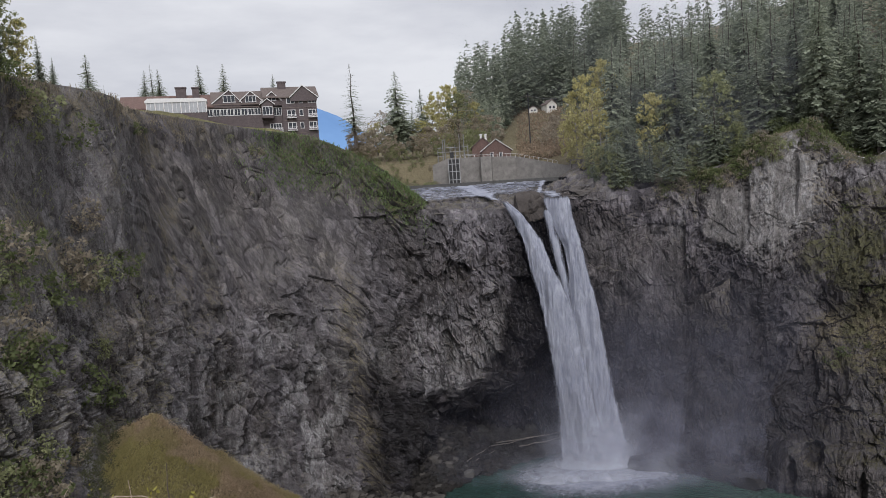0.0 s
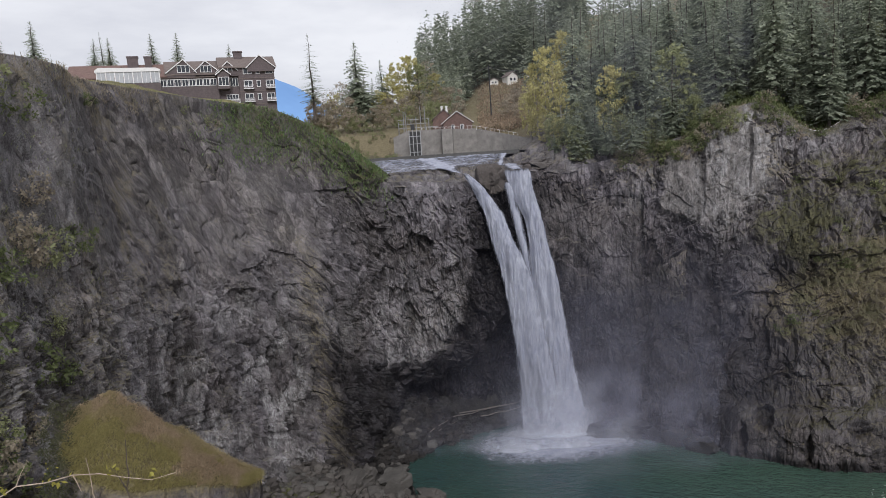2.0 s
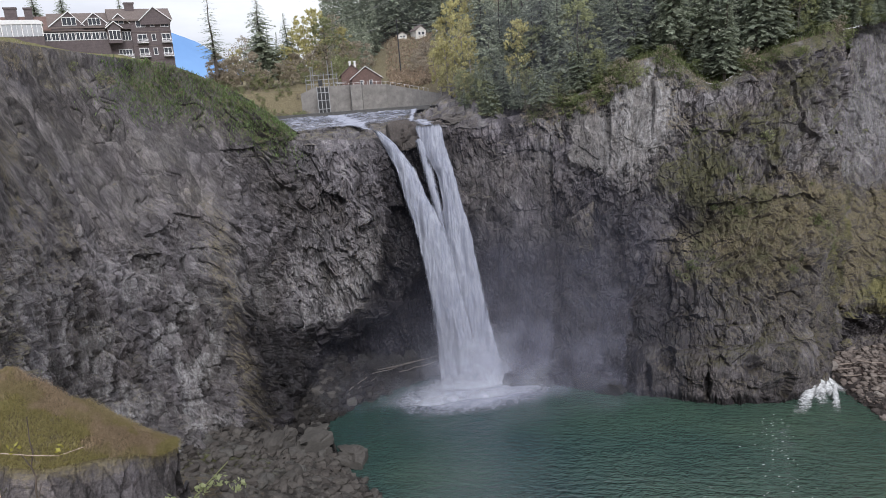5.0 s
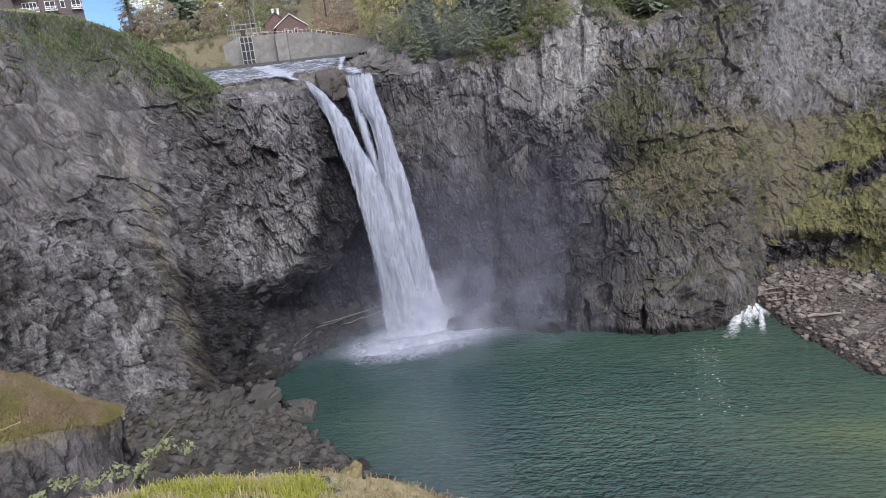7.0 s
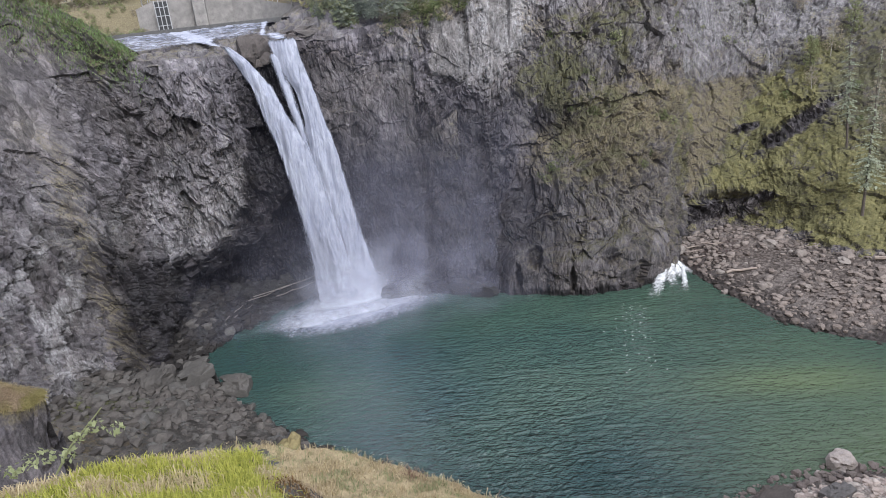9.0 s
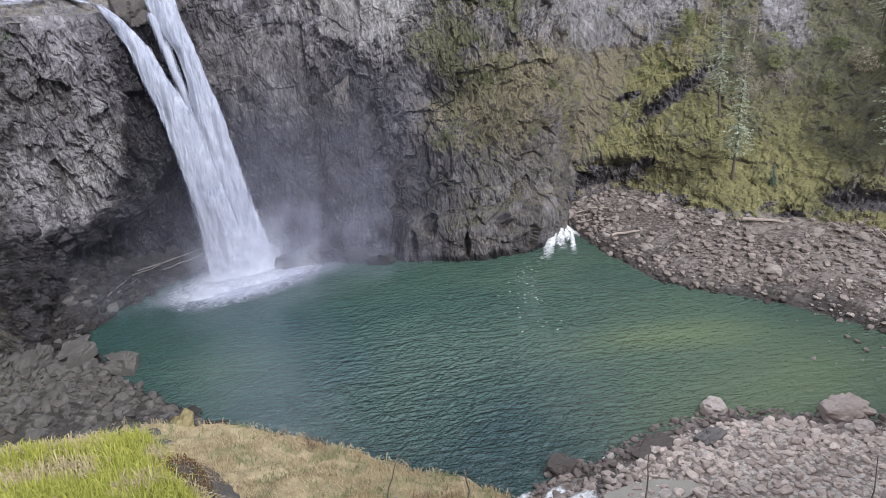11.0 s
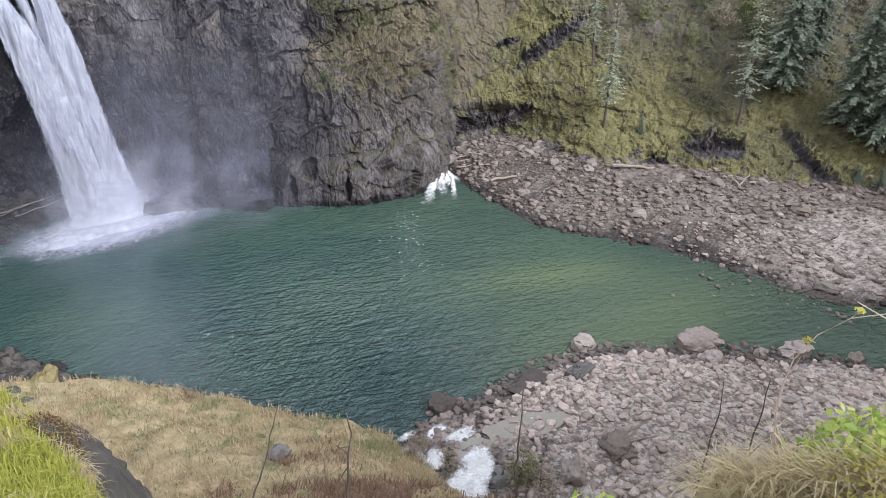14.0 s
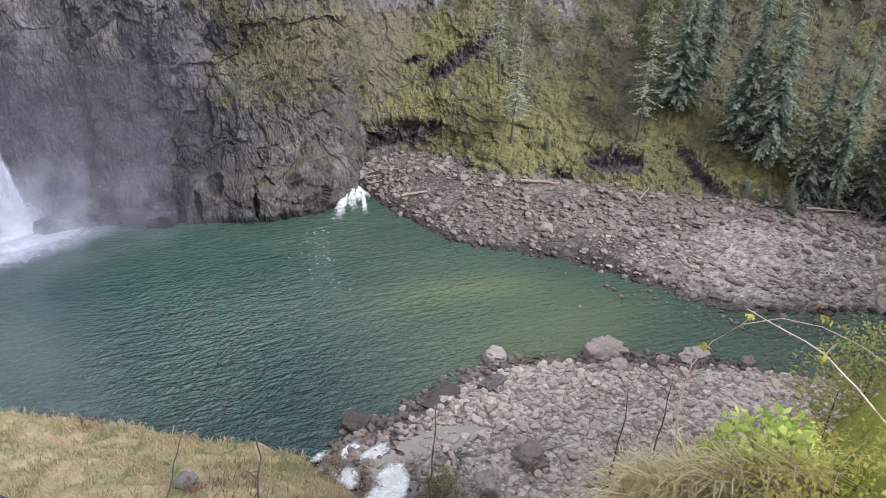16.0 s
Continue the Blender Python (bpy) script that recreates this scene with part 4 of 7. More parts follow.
for kind, seed, x, y, z, sx, sy, sz, turn, label in (
        (pale_stone, 31, 122, 64, 0.6, 5.2, 4.0, 2.9, -25, "large pale rounded boulder at the water's edge"),
        (pale_stone, 32, 102.5, 79, 0.4, 2.9, 2.4, 2.2, 10, "pale blocky boulder standing in the shallows"),
        (pale_stone, 33, 136, 49.5, 0.3, 3.8, 2.6, 1.9, -30, "long pale boulder lying at the river's edge"),
        (pale_stone, 34, 119, 58.5, 1.0, 3.0, 2.3, 1.8, 0, "flat pale boulder on the gravel bar"),
        (bedrock, 35, 66.5, 82.5, 0.2, 3.1, 2.6, 2.0, 20, "brown boulder standing in the pool's edge"),
        (bedrock, 36, 83.5, 77, 0.3, 5.0, 3.2, 1.2, 15, "low wet brown rock at the water's edge"),
        (grey_stone, 37, 94, 72.5, 1.2, 3.0, 2.0, 1.6, 10, "flat grey boulder on the gravel bar"),
        (pale_stone, 38, 129.5, 53.5, 0.4, 1.7, 1.5, 1.3, 0, "round pale stone at the river's edge"),
        (brown_stone, 39, 143, 40, 0.3, 2.2, 1.6, 1.3, 0, "brown stone at the river's edge"),
        (talus_stone, 40, -8, 176, 4.0, 6.0, 3.4, 3.6, 35, "big slabby fallen block on the talus"),
        (talus_stone, 41, 1, 170, 1.5, 4.2, 3.2, 3.0, -20, "big fallen block beside the pool"),
        (talus_stone, 42, -16, 172, 7.0, 6.5, 2.6, 4.0, 60, "leaning rock slab below the cliff"),
        (wet_stone, 50, 57, 205, 0.5, 7.0, 4.0, 3.6, -10, "low dark wet rock at the foot of the wall"),
        (wet_stone, 51, 66, 202, 0.8, 7.5, 4.5, 4.4, -25, "rounded dark wet rock at the foot of the wall"),
        (wet_stone, 52, 74, 197, 0.8, 7.0, 4.5, 4.6, -35, "rounded dark wet rock at the foot of the wall"),
        (wet_stone, 53, 81, 190, 0.5, 6.0, 4.5, 3.2, -40, "dark wet rock at the foot of the wall"),
        (bedrock, 46, 26.8, 215, 79.6, 4.6, 3.4, 4.9, 10, "rounded rock knob between the two strands at the falls' lip"),
        (bedrock, 47, 37.5, 219, 82.3, 3.2, 2.6, 1.6, 30, "flat bedrock block beside the falls' lip"),
        (bedrock, 48, 43, 219.5, 83.0, 4.2, 3.0, 1.7, -10, "flat bedrock block beside the falls' lip"),
        (bedrock, 49, 47, 224, 85.4, 3.6, 2.6, 1.6, 25, "flat bedrock block beside the falls' lip"),
        (grey_stone, 43, 60, 60, 3.0, 2.6, 2.2, 2.0, 0, "dark wet boulder beside the stream"),
        (brown_stone, 44, 70, 53, 4.0, 3.0, 2.2, 2.4, 40, "dark grey boulder on the gravel bar"),
        (brown_stone, 45, 80, 52, 4.0, 3.2, 2.6, 2.4, 70, "dark grey boulder beside the backwater")):
    ob = tagged(new("boulder", boulder_mesh("boulder", seed, 4, kind, (1, 1, 1), 0.22 if kind == pale_stone else 0.2 if seed == 46 else 0.32)), label, "boulder", "large boulders")
    ob.matrix_basis = pose(x, y, z, 0, 0, turn) @ Matrix.Diagonal((sx, sy, sz, 1))

# ---- driftwood ----
bark = plain("bleached_driftwood", (0.25, 0.205, 0.175), 0.85, 0.35, 1.5, bump=0.05)

dark_bark = plain("wet_driftwood", (0.15, 0.13, 0.118), 0.6, 0.35, 1.5, bump=0.05)


def log(x, y, z, length, r, turn, pitch=4, label="bleached driftwood log lying on the boulders", mat=None):
    bm = bmesh.new()
    n = 7
    rnd = random.Random(int(x * 7 + y))
    tube(bm, [(length * (i / (n - 1) - 0.5), rnd.uniform(-0.03, 0.03) * length, rnd.uniform(-0.015, 0.015) * length) for i in range(n)], [r * (1 - 0.45 * i / (n - 1)) for i in range(n)], 7)
    me = bpy.data.meshes.new("driftwood_log")
    bm.to_mesh(me)
    bm.free()
    me.materials.append(mat or bark)
    ob = tagged(new("driftwood_log", me), label, "log", "driftwood")
    ob.matrix_basis = pose(x, y, z, 0, pitch, turn)


for x, y, z, length, r, turn, tilt in ((24, 221, 5.5, 22, 0.35, 8, -4), (20, 220, 5.0, 18, 0.3, 14, -3), (28, 219, 4.5, 16, 0.32, 3, -6), (7, 214, 3.8, 10, 0.3, 40, -12), (9, 213, 3.6, 8, 0.22, 32, -10),
                                       (150, 152, 4.2, 15, 0.45, -12, 2), (177, 125, 7.8, 13, 0.6, -40, 4), (189, 96, 7.5, 8, 0.35, 75, -25), (193, 97, 8.0, 9, 0.3, 10, -12), (196, 92, 8.3, 11, 0.3, -30, 3),
                                       (234, 48, 10.5, 26, 0.5, -50, 1), (228, 50, 10, 22, 0.4, -46, 2), (238, 42, 10.6, 20, 0.4, -56, 0), (221, 60, 10.2, 17, 0.35, -35, 2),
                                       (152, 176, 7.0, 11, 0.22, 5, 3), (150, 173, 6.6, 9, 0.2, -14, 2), (156, 171, 7.4, 12, 0.22, -22, 4), (155, 175, 7.6, 8, 0.18, 25, -3), (148, 170, 6.0, 9, 0.2, -5, 5),
                                       (86, 51, 5.2, 6, 0.18, -20, 2), (76, 48, 5.4, 5, 0.16, 15, 3)):
    if x < 40:
        log(x, y, z, length, 0.6 * r, turn, tilt, "dark driftwood log below the cliff", dark_bark)
    else:
        sheet = (beach_p if x > 100 else bar_p).reshape(-1, 3)
        near_by = (sheet[:, 0] - x) ** 2 + (sheet[:, 1] - y) ** 2 < (0.35 * length) ** 2
        log(x, y, float(np.percentile(sheet[near_by, 2], 70)) + 0.7 * r, length, r, turn, tilt)
# ---- falling and white water ----
def foam_material(name, dense, streak, scale=0.5, tear=3.2, low=(0.20, 0.215, 0.285), high=(0.385, 0.40, 0.475)):
    """White broken water: its cover follows the attribute foam, torn by streaks."""
    k = Mat(name)
    vec = k.where(streak)
    torn = k.mix(0.45, k.noise(scale, 5, 0.65, vec, 0.4), k.noise(scale * 4, 4, 0.7, vec))
    cover = k.math("ADD", k.math("MULTIPLY", k.math("SUBTRACT", torn, 0.5), tear), k.math("SUBTRACT", k.math("MULTIPLY", k.value("foam"), 1 + dense), 0.5), True)
    k.put("Base Color", k.ramp(torn, (0.35, low), (0.62, high))).put("Roughness", 0.6).put("Alpha", cover)
    k.put("Subsurface Weight", 0.0)
    k.bump(torn, 0.6, 0.5)
    return k.m


falls_mat = foam_material("falling_water", 1.0, (1.1, 1.1, 0.17), 0.55)
foam_mat = foam_material("pool_foam", 0.6, (1, 1, 1), 0.22, 1.9)
FALL = 2.5
thing_falls = empty_thing("waterfall", pose(0, 0, 0), "tall white waterfall that drops in two strands into the pool", "waterfall")


def strand(name, left, right, depth, nu, nv, seed, soft=0.25, puff=1.15):
    """A sheet of falling water between two edges given as (height, degrees of bearing), standing at depth metres."""
    top, low = left[0][0], left[-1][0]
    z = np.linspace(top, low, nv)
    a = np.interp(-z, [-q[0] for q in left], [q[1] for q in left])
    b = np.interp(-z, [-q[0] for q in right], [q[1] for q in right])
    f = np.linspace(0, 1, nu)
    az = np.radians(a[None, :] + (b - a)[None, :] * f[:, None])
    drop = (top - z) / max(top, 1)
    dist = depth - FALL * np.sqrt(np.clip(drop, 0, 1))[None, :] - 1.6 * np.sin(math.pi * f)[:, None]
    g = np.stack([dist * np.sin(az), dist * np.cos(az), np.broadcast_to(z, az.shape)], 2)
    p = g.reshape(-1, 3)
    q = p * (1 / 1.6, 1 / 1.6, 1 / 14.0)
    push = puff * fbm(q, 4, seed) + 0.35 * puff * fbm(p * (1 / 0.7, 1 / 0.7, 1 / 3.5), 3, seed + 5)
    p = p + push[:, None] * np.array((0.25, -1.0, 0))
    edge = np.minimum(f, 1 - f)
    foam = np.broadcast_to(smooth01(0, soft, edge)[:, None], az.shape) * np.broadcast_to(smooth01(0, 0.03, (top - z) / (top - low + 1e-6))[None, :], az.shape)
    me = mesh_of(name, p, grid_faces(nu, nv), falls_mat, True, {"foam": foam.ravel() * 0.95})
    ob = new(name, me)
    ob.parent = thing_falls
    return ob


strand("strand", [(83.0, 4.5), (81.5, 4.9), (77, 5.55), (69, 6.4), (60.5, 6.85), (49.5, 7.55), (32, 8.1), (14, 8.5), (-0.5, 8.3)], [(83.0, 4.8), (81.5, 5.5), (77, 6.75), (70, 8.0), (60.5, 9.0), (49.5, 10.3), (32, 11.2), (14, 12.1), (-0.5, 12.4)], 213.4, 52, 260, 301, 0.16)
strand("strand", [(83.2, 7.9), (76.5, 8.45), (66.7, 9.6), (60, 9.85), (49, 9.8), (32, 9.6), (14, 10.3), (-0.5, 10.4)], [(83.2, 10.45), (76, 10.6), (68, 11.15), (60, 11.55), (49, 12.3), (32, 12.95), (14, 13.8), (-0.5, 14.5)], 215, 52, 260, 331, 0.16)
strand("strand", [(79, 7.9), (70, 8.3), (61, 8.8), (52, 9.2), (40, 9.5)], [(79, 8.9), (70, 9.5), (61, 9.95), (52, 10.3), (40, 10.7)], 215.5, 22, 130, 351, 0.5, 0.5)

# spray round the foot of the falls: thin veils, one behind the other; the wide ones imitate haze
mist = Mat("mist_veil")
veil = mist.math("MULTIPLY", mist.value("foam"), mist.ramp(mist.noise(0.10, 6, 0.6), (0.34, 0.25), (0.62, 1.0)), True)
mist.put("Base Color", (0.31, 0.315, 0.42)).put("Roughness", 1.0).put("Alpha", veil).put("Specular IOR Level", 0.0)
mist.put("Emission Strength", 0.0)
spray = mist.m.copy()
spray.name = "white_spray"
spray.node_tree.nodes["Principled BSDF"].inputs["Base Color"].default_value = (0.47, 0.49, 0.565, 1)


def veil_sheet(x, y, wide, high, thick, seed, parent, bow=6.0, base=0.0, mat=mist.m, even=False):
    nu, nv = 60, 50
    f, h = np.meshgrid(np.linspace(-1, 1, nu), np.linspace(0, 1, nv), indexing="ij")
    p = np.stack([x + wide * f, y + bow * f ** 2 + 1.5 * h, base + high * h], 2).reshape(-1, 3)
    p[:, 1] += 2.0 * fbm(p / 9.0, 3, seed)
    fall = np.clip(1 - f ** 2, 0, 1) ** 1.6 * (np.sin(math.pi * h) if even else (1 - h) ** 1.6 * smooth01(0, 0.06, h))
    ob = new("mist", mesh_of("mist", p, grid_faces(nu, nv), mat, True, {"foam": (thick * fall).ravel()}))
    ob.parent = parent
    ob.visible_shadow = False


# the last wide veils lift the dark walls, as painted haze
for k, (x, y, wide, high, thick) in enumerate(((42, 203.5, 19, 24, 1.35), (41, 196, 33, 10, 1.15), (51, 200, 26, 66, 0.42), (66, 186, 52, 72, 0.36), (56, 172, 62, 90, 0.16), (12, 198, 26, 46, 0.14))):
    veil_sheet(x, y, wide, high, thick, 400 + k, thing_falls, bow=6.0, mat=spray if k < 2 else mist.m)
# a high sheet added before the forest to brighten it like haze
veil_sheet(80, 205, 85, 115, 0.075, 420, thing_falls, base=62, even=True)


stream_mat = foam_material("stream_foam", 0.5, (1, 1, 1), 0.7, 2.6, (0.38, 0.39, 0.41), (0.76, 0.77, 0.79))


def foam_sheet(name, label, cx, cy, rx, ry, turn, seed, dense=1.0, lift=0.06, mat=foam_mat, power=1.0):
    """A patch of white water that lies on the pool."""
    n = 70
    f, h = np.meshgrid(np.linspace(-1, 1, n), np.linspace(-1, 1, n), indexing="ij")
    r = np.sqrt(f ** 2 + h ** 2)
    ct, st = math.cos(radians(turn)), math.sin(radians(turn))
    p = np.stack([cx + ct * f * rx - st * h * ry, cy + st * f * rx + ct * h * ry, lift + 0 * f], 2).reshape(-1, 3)
    p[:, 2] += 0.25 * np.clip(1 - r.ravel(), 0, 1) * (1 + fbm(p / 2.0, 3, seed))
    ob = tagged(new(name, mesh_of(name, p, grid_faces(n, n), mat, True, {"foam": (dense * np.clip(1 - r, 0, 1) ** power).ravel()})), label, "foam", kind="stuff")
    return ob


foam_sheet("foam", "white foam spreading on the pool below the falls", 41, 202, 37, 21, 0, 501, 1.9, power=1.3)
foam_sheet("foam", "thin foam streaks drifting on the pool", 108, 148, 16, 26, -25, 503, 0.36, 0.05)
def jet(x0, y0, x1, y1, wide, dense, seed, z0=4.0):
    """A tongue of white water that shoots out of the wall's foot and spreads on the pool."""
    n, m = 60, 16
    f, h = np.meshgrid(np.linspace(0, 1, n), np.linspace(-1, 1, m), indexing="ij")
    ux, uy = (x1 - x0), (y1 - y0)
    ln = math.hypot(ux, uy)
    w = wide * (0.35 + 0.9 * f) * h
    z = z0 * (1 - f) ** 1.6 + 0.12 + 0.5 * (1 - f) * (1 - h ** 2)
    p = np.stack([x0 + ux * f - uy / ln * w, y0 + uy * f + ux / ln * w, z], 2).reshape(-1, 3)
    p[:, 2] += 0.35 * (1 + fbm(p / 1.3, 3, seed)) * (1 - 0.7 * f.ravel())
    foam = dense * (1 - h ** 2) * (1 - f ** 2) * smooth01(0, 0.05, f)
    tagged(new("foam", mesh_of("foam", p, grid_faces(n, m), stream_mat, True, {"foam": foam.ravel()})), "white water gushing out of the cliff's foot", "foam", kind="stuff")


for k, (x0, y0, x1, y1, wide, dense, top) in enumerate(((138.2, 173.5, 116.5, 154.5, 2.7, 1.25, 4.0), (138.2, 173.0, 127, 158, 2.7, 1.15, 4.4), (138.5, 174.5, 140.5, 164, 2.0, 1.25, 4.0), (139.5, 168.5, 128, 153, 1.7, 1.1, 1.0), (138.2, 173.0, 134.5, 162, 2.6, 1.2, 4.2))):
    jet(x0, y0, x1, y1, wide, dense, 504 + k, top)

# scattered flecks of foam that drift away from the gush
rng = np.random.default_rng(511)
v, f = [], []
for k in range(60):
    t = rng.uniform(0, 1) ** 1.3
    x, y = np.interp(t, (0, 0.5, 1), (113, 101, 92)) + rng.normal(0, 2.0 + 3 * t), np.interp(t, (0, 0.5, 1), (157, 144, 124)) + rng.normal(0, 2.0 + 3 * t)
    r, a0 = rng.uniform(0.06, 0.19), rng.uniform(-0.5, 0.5)
    n = len(v)
    for q in range(7):
        a = q * 0.8976
        d, e = r * rng.uniform(1.2, 2.6) * math.cos(a), r * rng.uniform(0.4, 0.9) * math.sin(a)
        v.append((x + d * math.cos(a0) - e * math.sin(a0), y + d * math.sin(a0) + e * math.cos(a0), 0.06))
    v.append((x, y, 0.16))
    f += [(n + q, n + (q + 1) % 7, n + 7) for q in range(7)]
tagged(new("foam_flecks", mesh_of("foam_flecks", np.array(v), np.array(f), plain("drifting_foam", (0.30, 0.33, 0.33), 0.7), False)), "small white flecks of foam drifting on the pool", "foam", kind="stuff")

# ---- river above the falls ----
river_mat = plain("shallow_river", (0.10, 0.115, 0.105), 0.08, 0.3, 0.4, bump=0.1)
rapid_mat = foam_material("rapids", 0.5, (0.35, 1.0, 1.0), 0.5)


def polar_sheet(name, label, near, far, az0, az1, z0, z1, mat, nu=90, nv=40, seed=0, foam=None, category="river", bump=0.1):
    a, f = np.meshgrid(np.radians(np.linspace(az0, az1, nu)), np.linspace(0, 1, nv), indexing="ij")
    d = near + (far - near) * f
    z = z0 + (z1 - z0) * f
    p = np.stack([d * np.sin(a), d * np.cos(a), z], 2).reshape(-1, 3)
    p[:, 2] += bump * fbm(p / 2.0, 3, seed)
    vals = {"foam": foam(np.degrees(a), f).ravel()} if foam else None
    return tagged(new(name, mesh_of(name, p, grid_faces(nu, nv), mat, True, vals)), label, category, kind="structure")


polar_sheet("water_2", "calm grey river held behind the weir", 242, 330, -6, 14, 87.35, 87.35, river_mat, bump=0.01)
polar_sheet("water_3", "white rapids spilling from the weir over bedrock", 214.5, 241, -4.5, 10.5, 82.2, 86.7, rapid_mat, 150, 60, 7,
            lambda a, f: 0.95 * smooth01(0.1, 0.32, f - 0.02 * (a - 1)) * (1 - smooth01(7.6, 9.0, a - 2.5 * (f - 0.8))) - 0.3 + 1.2 * np.exp(-((a - 4.5 + 2.5 * f) / 0.55) ** 2) * (1 - 0.6 * f) + 1.2 * np.exp(-((a - 9.2 + 1.6 * f) / 0.8) ** 2) * (1 - smooth01(0.25, 0.7, f))
            + 0.9 * np.exp(-((a - 7.7 - 0.6 * f) / 0.18) ** 2) * smooth01(0.1, 0.3, f), bump=0.5)
# the stream that tumbles down beside the grassy bank
for k, (cx, cy, rx, ry, turn, lift, dense) in enumerate(((58.5, 75.5, 5.5, 2.0, 25, 1.9, 1.8), (62.5, 72.5, 4.0, 2.0, 0, 2.6, 1.6), (50.5, 71, 3.2, 5.0, -35, 4.2, 2.2), (54.5, 69.5, 2.0, 3.0, -35, 4.2, 1.9), (57.5, 63, 3.4, 6.5, -55, 5.0, 2.2), (53, 60, 4, 5, -50, 6.0, 2.0), (50.5, 82, 2.4, 1.2, -20, 0.8, 1.4), (56, 80, 3.0, 1.2, 0, 0.7, 1.0))):
    foam_sheet("foam", "white water of a small stream between boulders", cx, cy, rx, ry, turn, 511 + k, dense, lift, stream_mat, 0.7)
pond_mat = plain("silty_backwater", (0.23, 0.215, 0.185), 0.12, 0.15, 0.3)


def puddle(name, label, cx, cy, rx, ry, turn, z, seed, mat):
    """A flat patch of still water with an uneven shore."""
    n = 64
    t = np.linspace(0, 2 * math.pi, n, endpoint=False)
    r = 1 + 0.4 * fbm(np.stack([1.4 * np.cos(t), 1.4 * np.sin(t), 0 * t + seed], 1), 3, seed)
    ct, st = math.cos(radians(turn)), math.sin(radians(turn))
    x, y = rx * r * np.cos(t), ry * r * np.sin(t)
    v = np.concatenate([np.stack([cx + ct * x - st * y, cy + st * x + ct * y, 0 * x + z], 1), [(cx, cy, z)]])
    f = np.stack([np.arange(n), (np.arange(n) + 1) % n, np.full(n, n)], 1)
    return tagged(new(name, mesh_of(name, v, f, mat, True)), label, "pond", kind="structure")


puddle("water_4", "shallow silty backwater on the gravel bar", 73, 66.5, 8.0, 3.2, -18, 2.85, 3, pond_mat)
puddle("water_5", "silty stream shallows among the stones", 63, 68.5, 5.0, 2.4, -30, 2.7, 8, pond_mat)
# ---- trees ----
def leaf_material(name, dark, light, rough=0.75):
    k = Mat(name)
    f = k.mix(0.5, k.island(), k.noise(0.35, 4, 0.6))
    base = k.ramp(f, (0.15, dark), (0.85, light))
    base = k.mix(k.math("MULTIPLY", k.chance(), 0.4), base, tuple(0.9 * c for c in dark))
    k.put("Base Color", base).put("Roughness", rough).put("Specular IOR Level", 0.2)
    glow = k.n.new("ShaderNodeBsdfTranslucent")
    k.l.new(base, glow.inputs[0])
    both = k.n.new("ShaderNodeMixShader")
    both.inputs[0].default_value = 0.5
    k.l.new(k.b.outputs[0], both.inputs[1])
    k.l.new(glow.outputs[0], both.inputs[2])
    k.l.new(both.outputs[0], k.out.inputs[0])
    return k.m


bark_mat = plain("tree_bark", (0.085, 0.07, 0.06), 0.9, 0.4, 4)
pale_bark = plain("pale_bark", (0.30, 0.28, 0.26), 0.9, 0.3, 4)
fir_mat = leaf_material("fir_needles", (0.165, 0.19, 0.15), (0.56, 0.60, 0.46))
spruce_mat = leaf_material("blue_green_needles", (0.13, 0.155, 0.122), (0.36, 0.41, 0.33))
gold_mat = leaf_material("yellow_autumn_leaves", (0.34, 0.315, 0.14), (0.78, 0.72, 0.36))
olive_mat = leaf_material("olive_leaves", (0.15, 0.165, 0.085), (0.50, 0.52, 0.29))
brown_mat = leaf_material("brown_twigs", (0.25, 0.215, 0.165), (0.56, 0.49, 0.385))
shrub_mat = leaf_material("dark_green_shrub", (0.075, 0.094, 0.042), (0.27, 0.31, 0.145))


def mesh_np(name, verts, faces, mat):
    return mesh_of(name, np.asarray(verts), np.asarray(faces), mat, False)


def trunk_mesh(name, height, r, mat, seed, limbs=0, spread=0.3, start=0.3):
    rnd = random.Random(seed)
    bm = bmesh.new()
    n = 9
    pts = [(0.012 * height * rnd.uniform(-1, 1) * (i / n), 0.012 * height * rnd.uniform(-1, 1) * (i / n), height * i / (n - 1)) for i in range(n)]
    tube(bm, pts, [r * (1 - 0.93 * i / (n - 1)) for i in range(n)], 7)
    for k in range(limbs):
        t = start + (0.95 - start) * (k + rnd.random()) / limbs
        a, ln = rnd.uniform(0, 6.28), spread * height * (1.1 - t) * rnd.uniform(0.7, 1.2)
        z = t * height
        d = Vector((math.cos(a), math.sin(a), rnd.uniform(0.35, 0.9)))
        tube(bm, [(0, 0, z), tuple(d * ln * 0.5 + Vector((0, 0, z))), tuple(d * ln + Vector((0, 0, z + 0.12 * ln)))], [r * 0.4 * (1 - t) + 0.03, r * 0.25 * (1 - t) + 0.02, 0.015], 5)
    me = bpy.data.meshes.new(name)
    bm.to_mesh(me)
    bm.free()
    me.materials.append(mat)
    return me


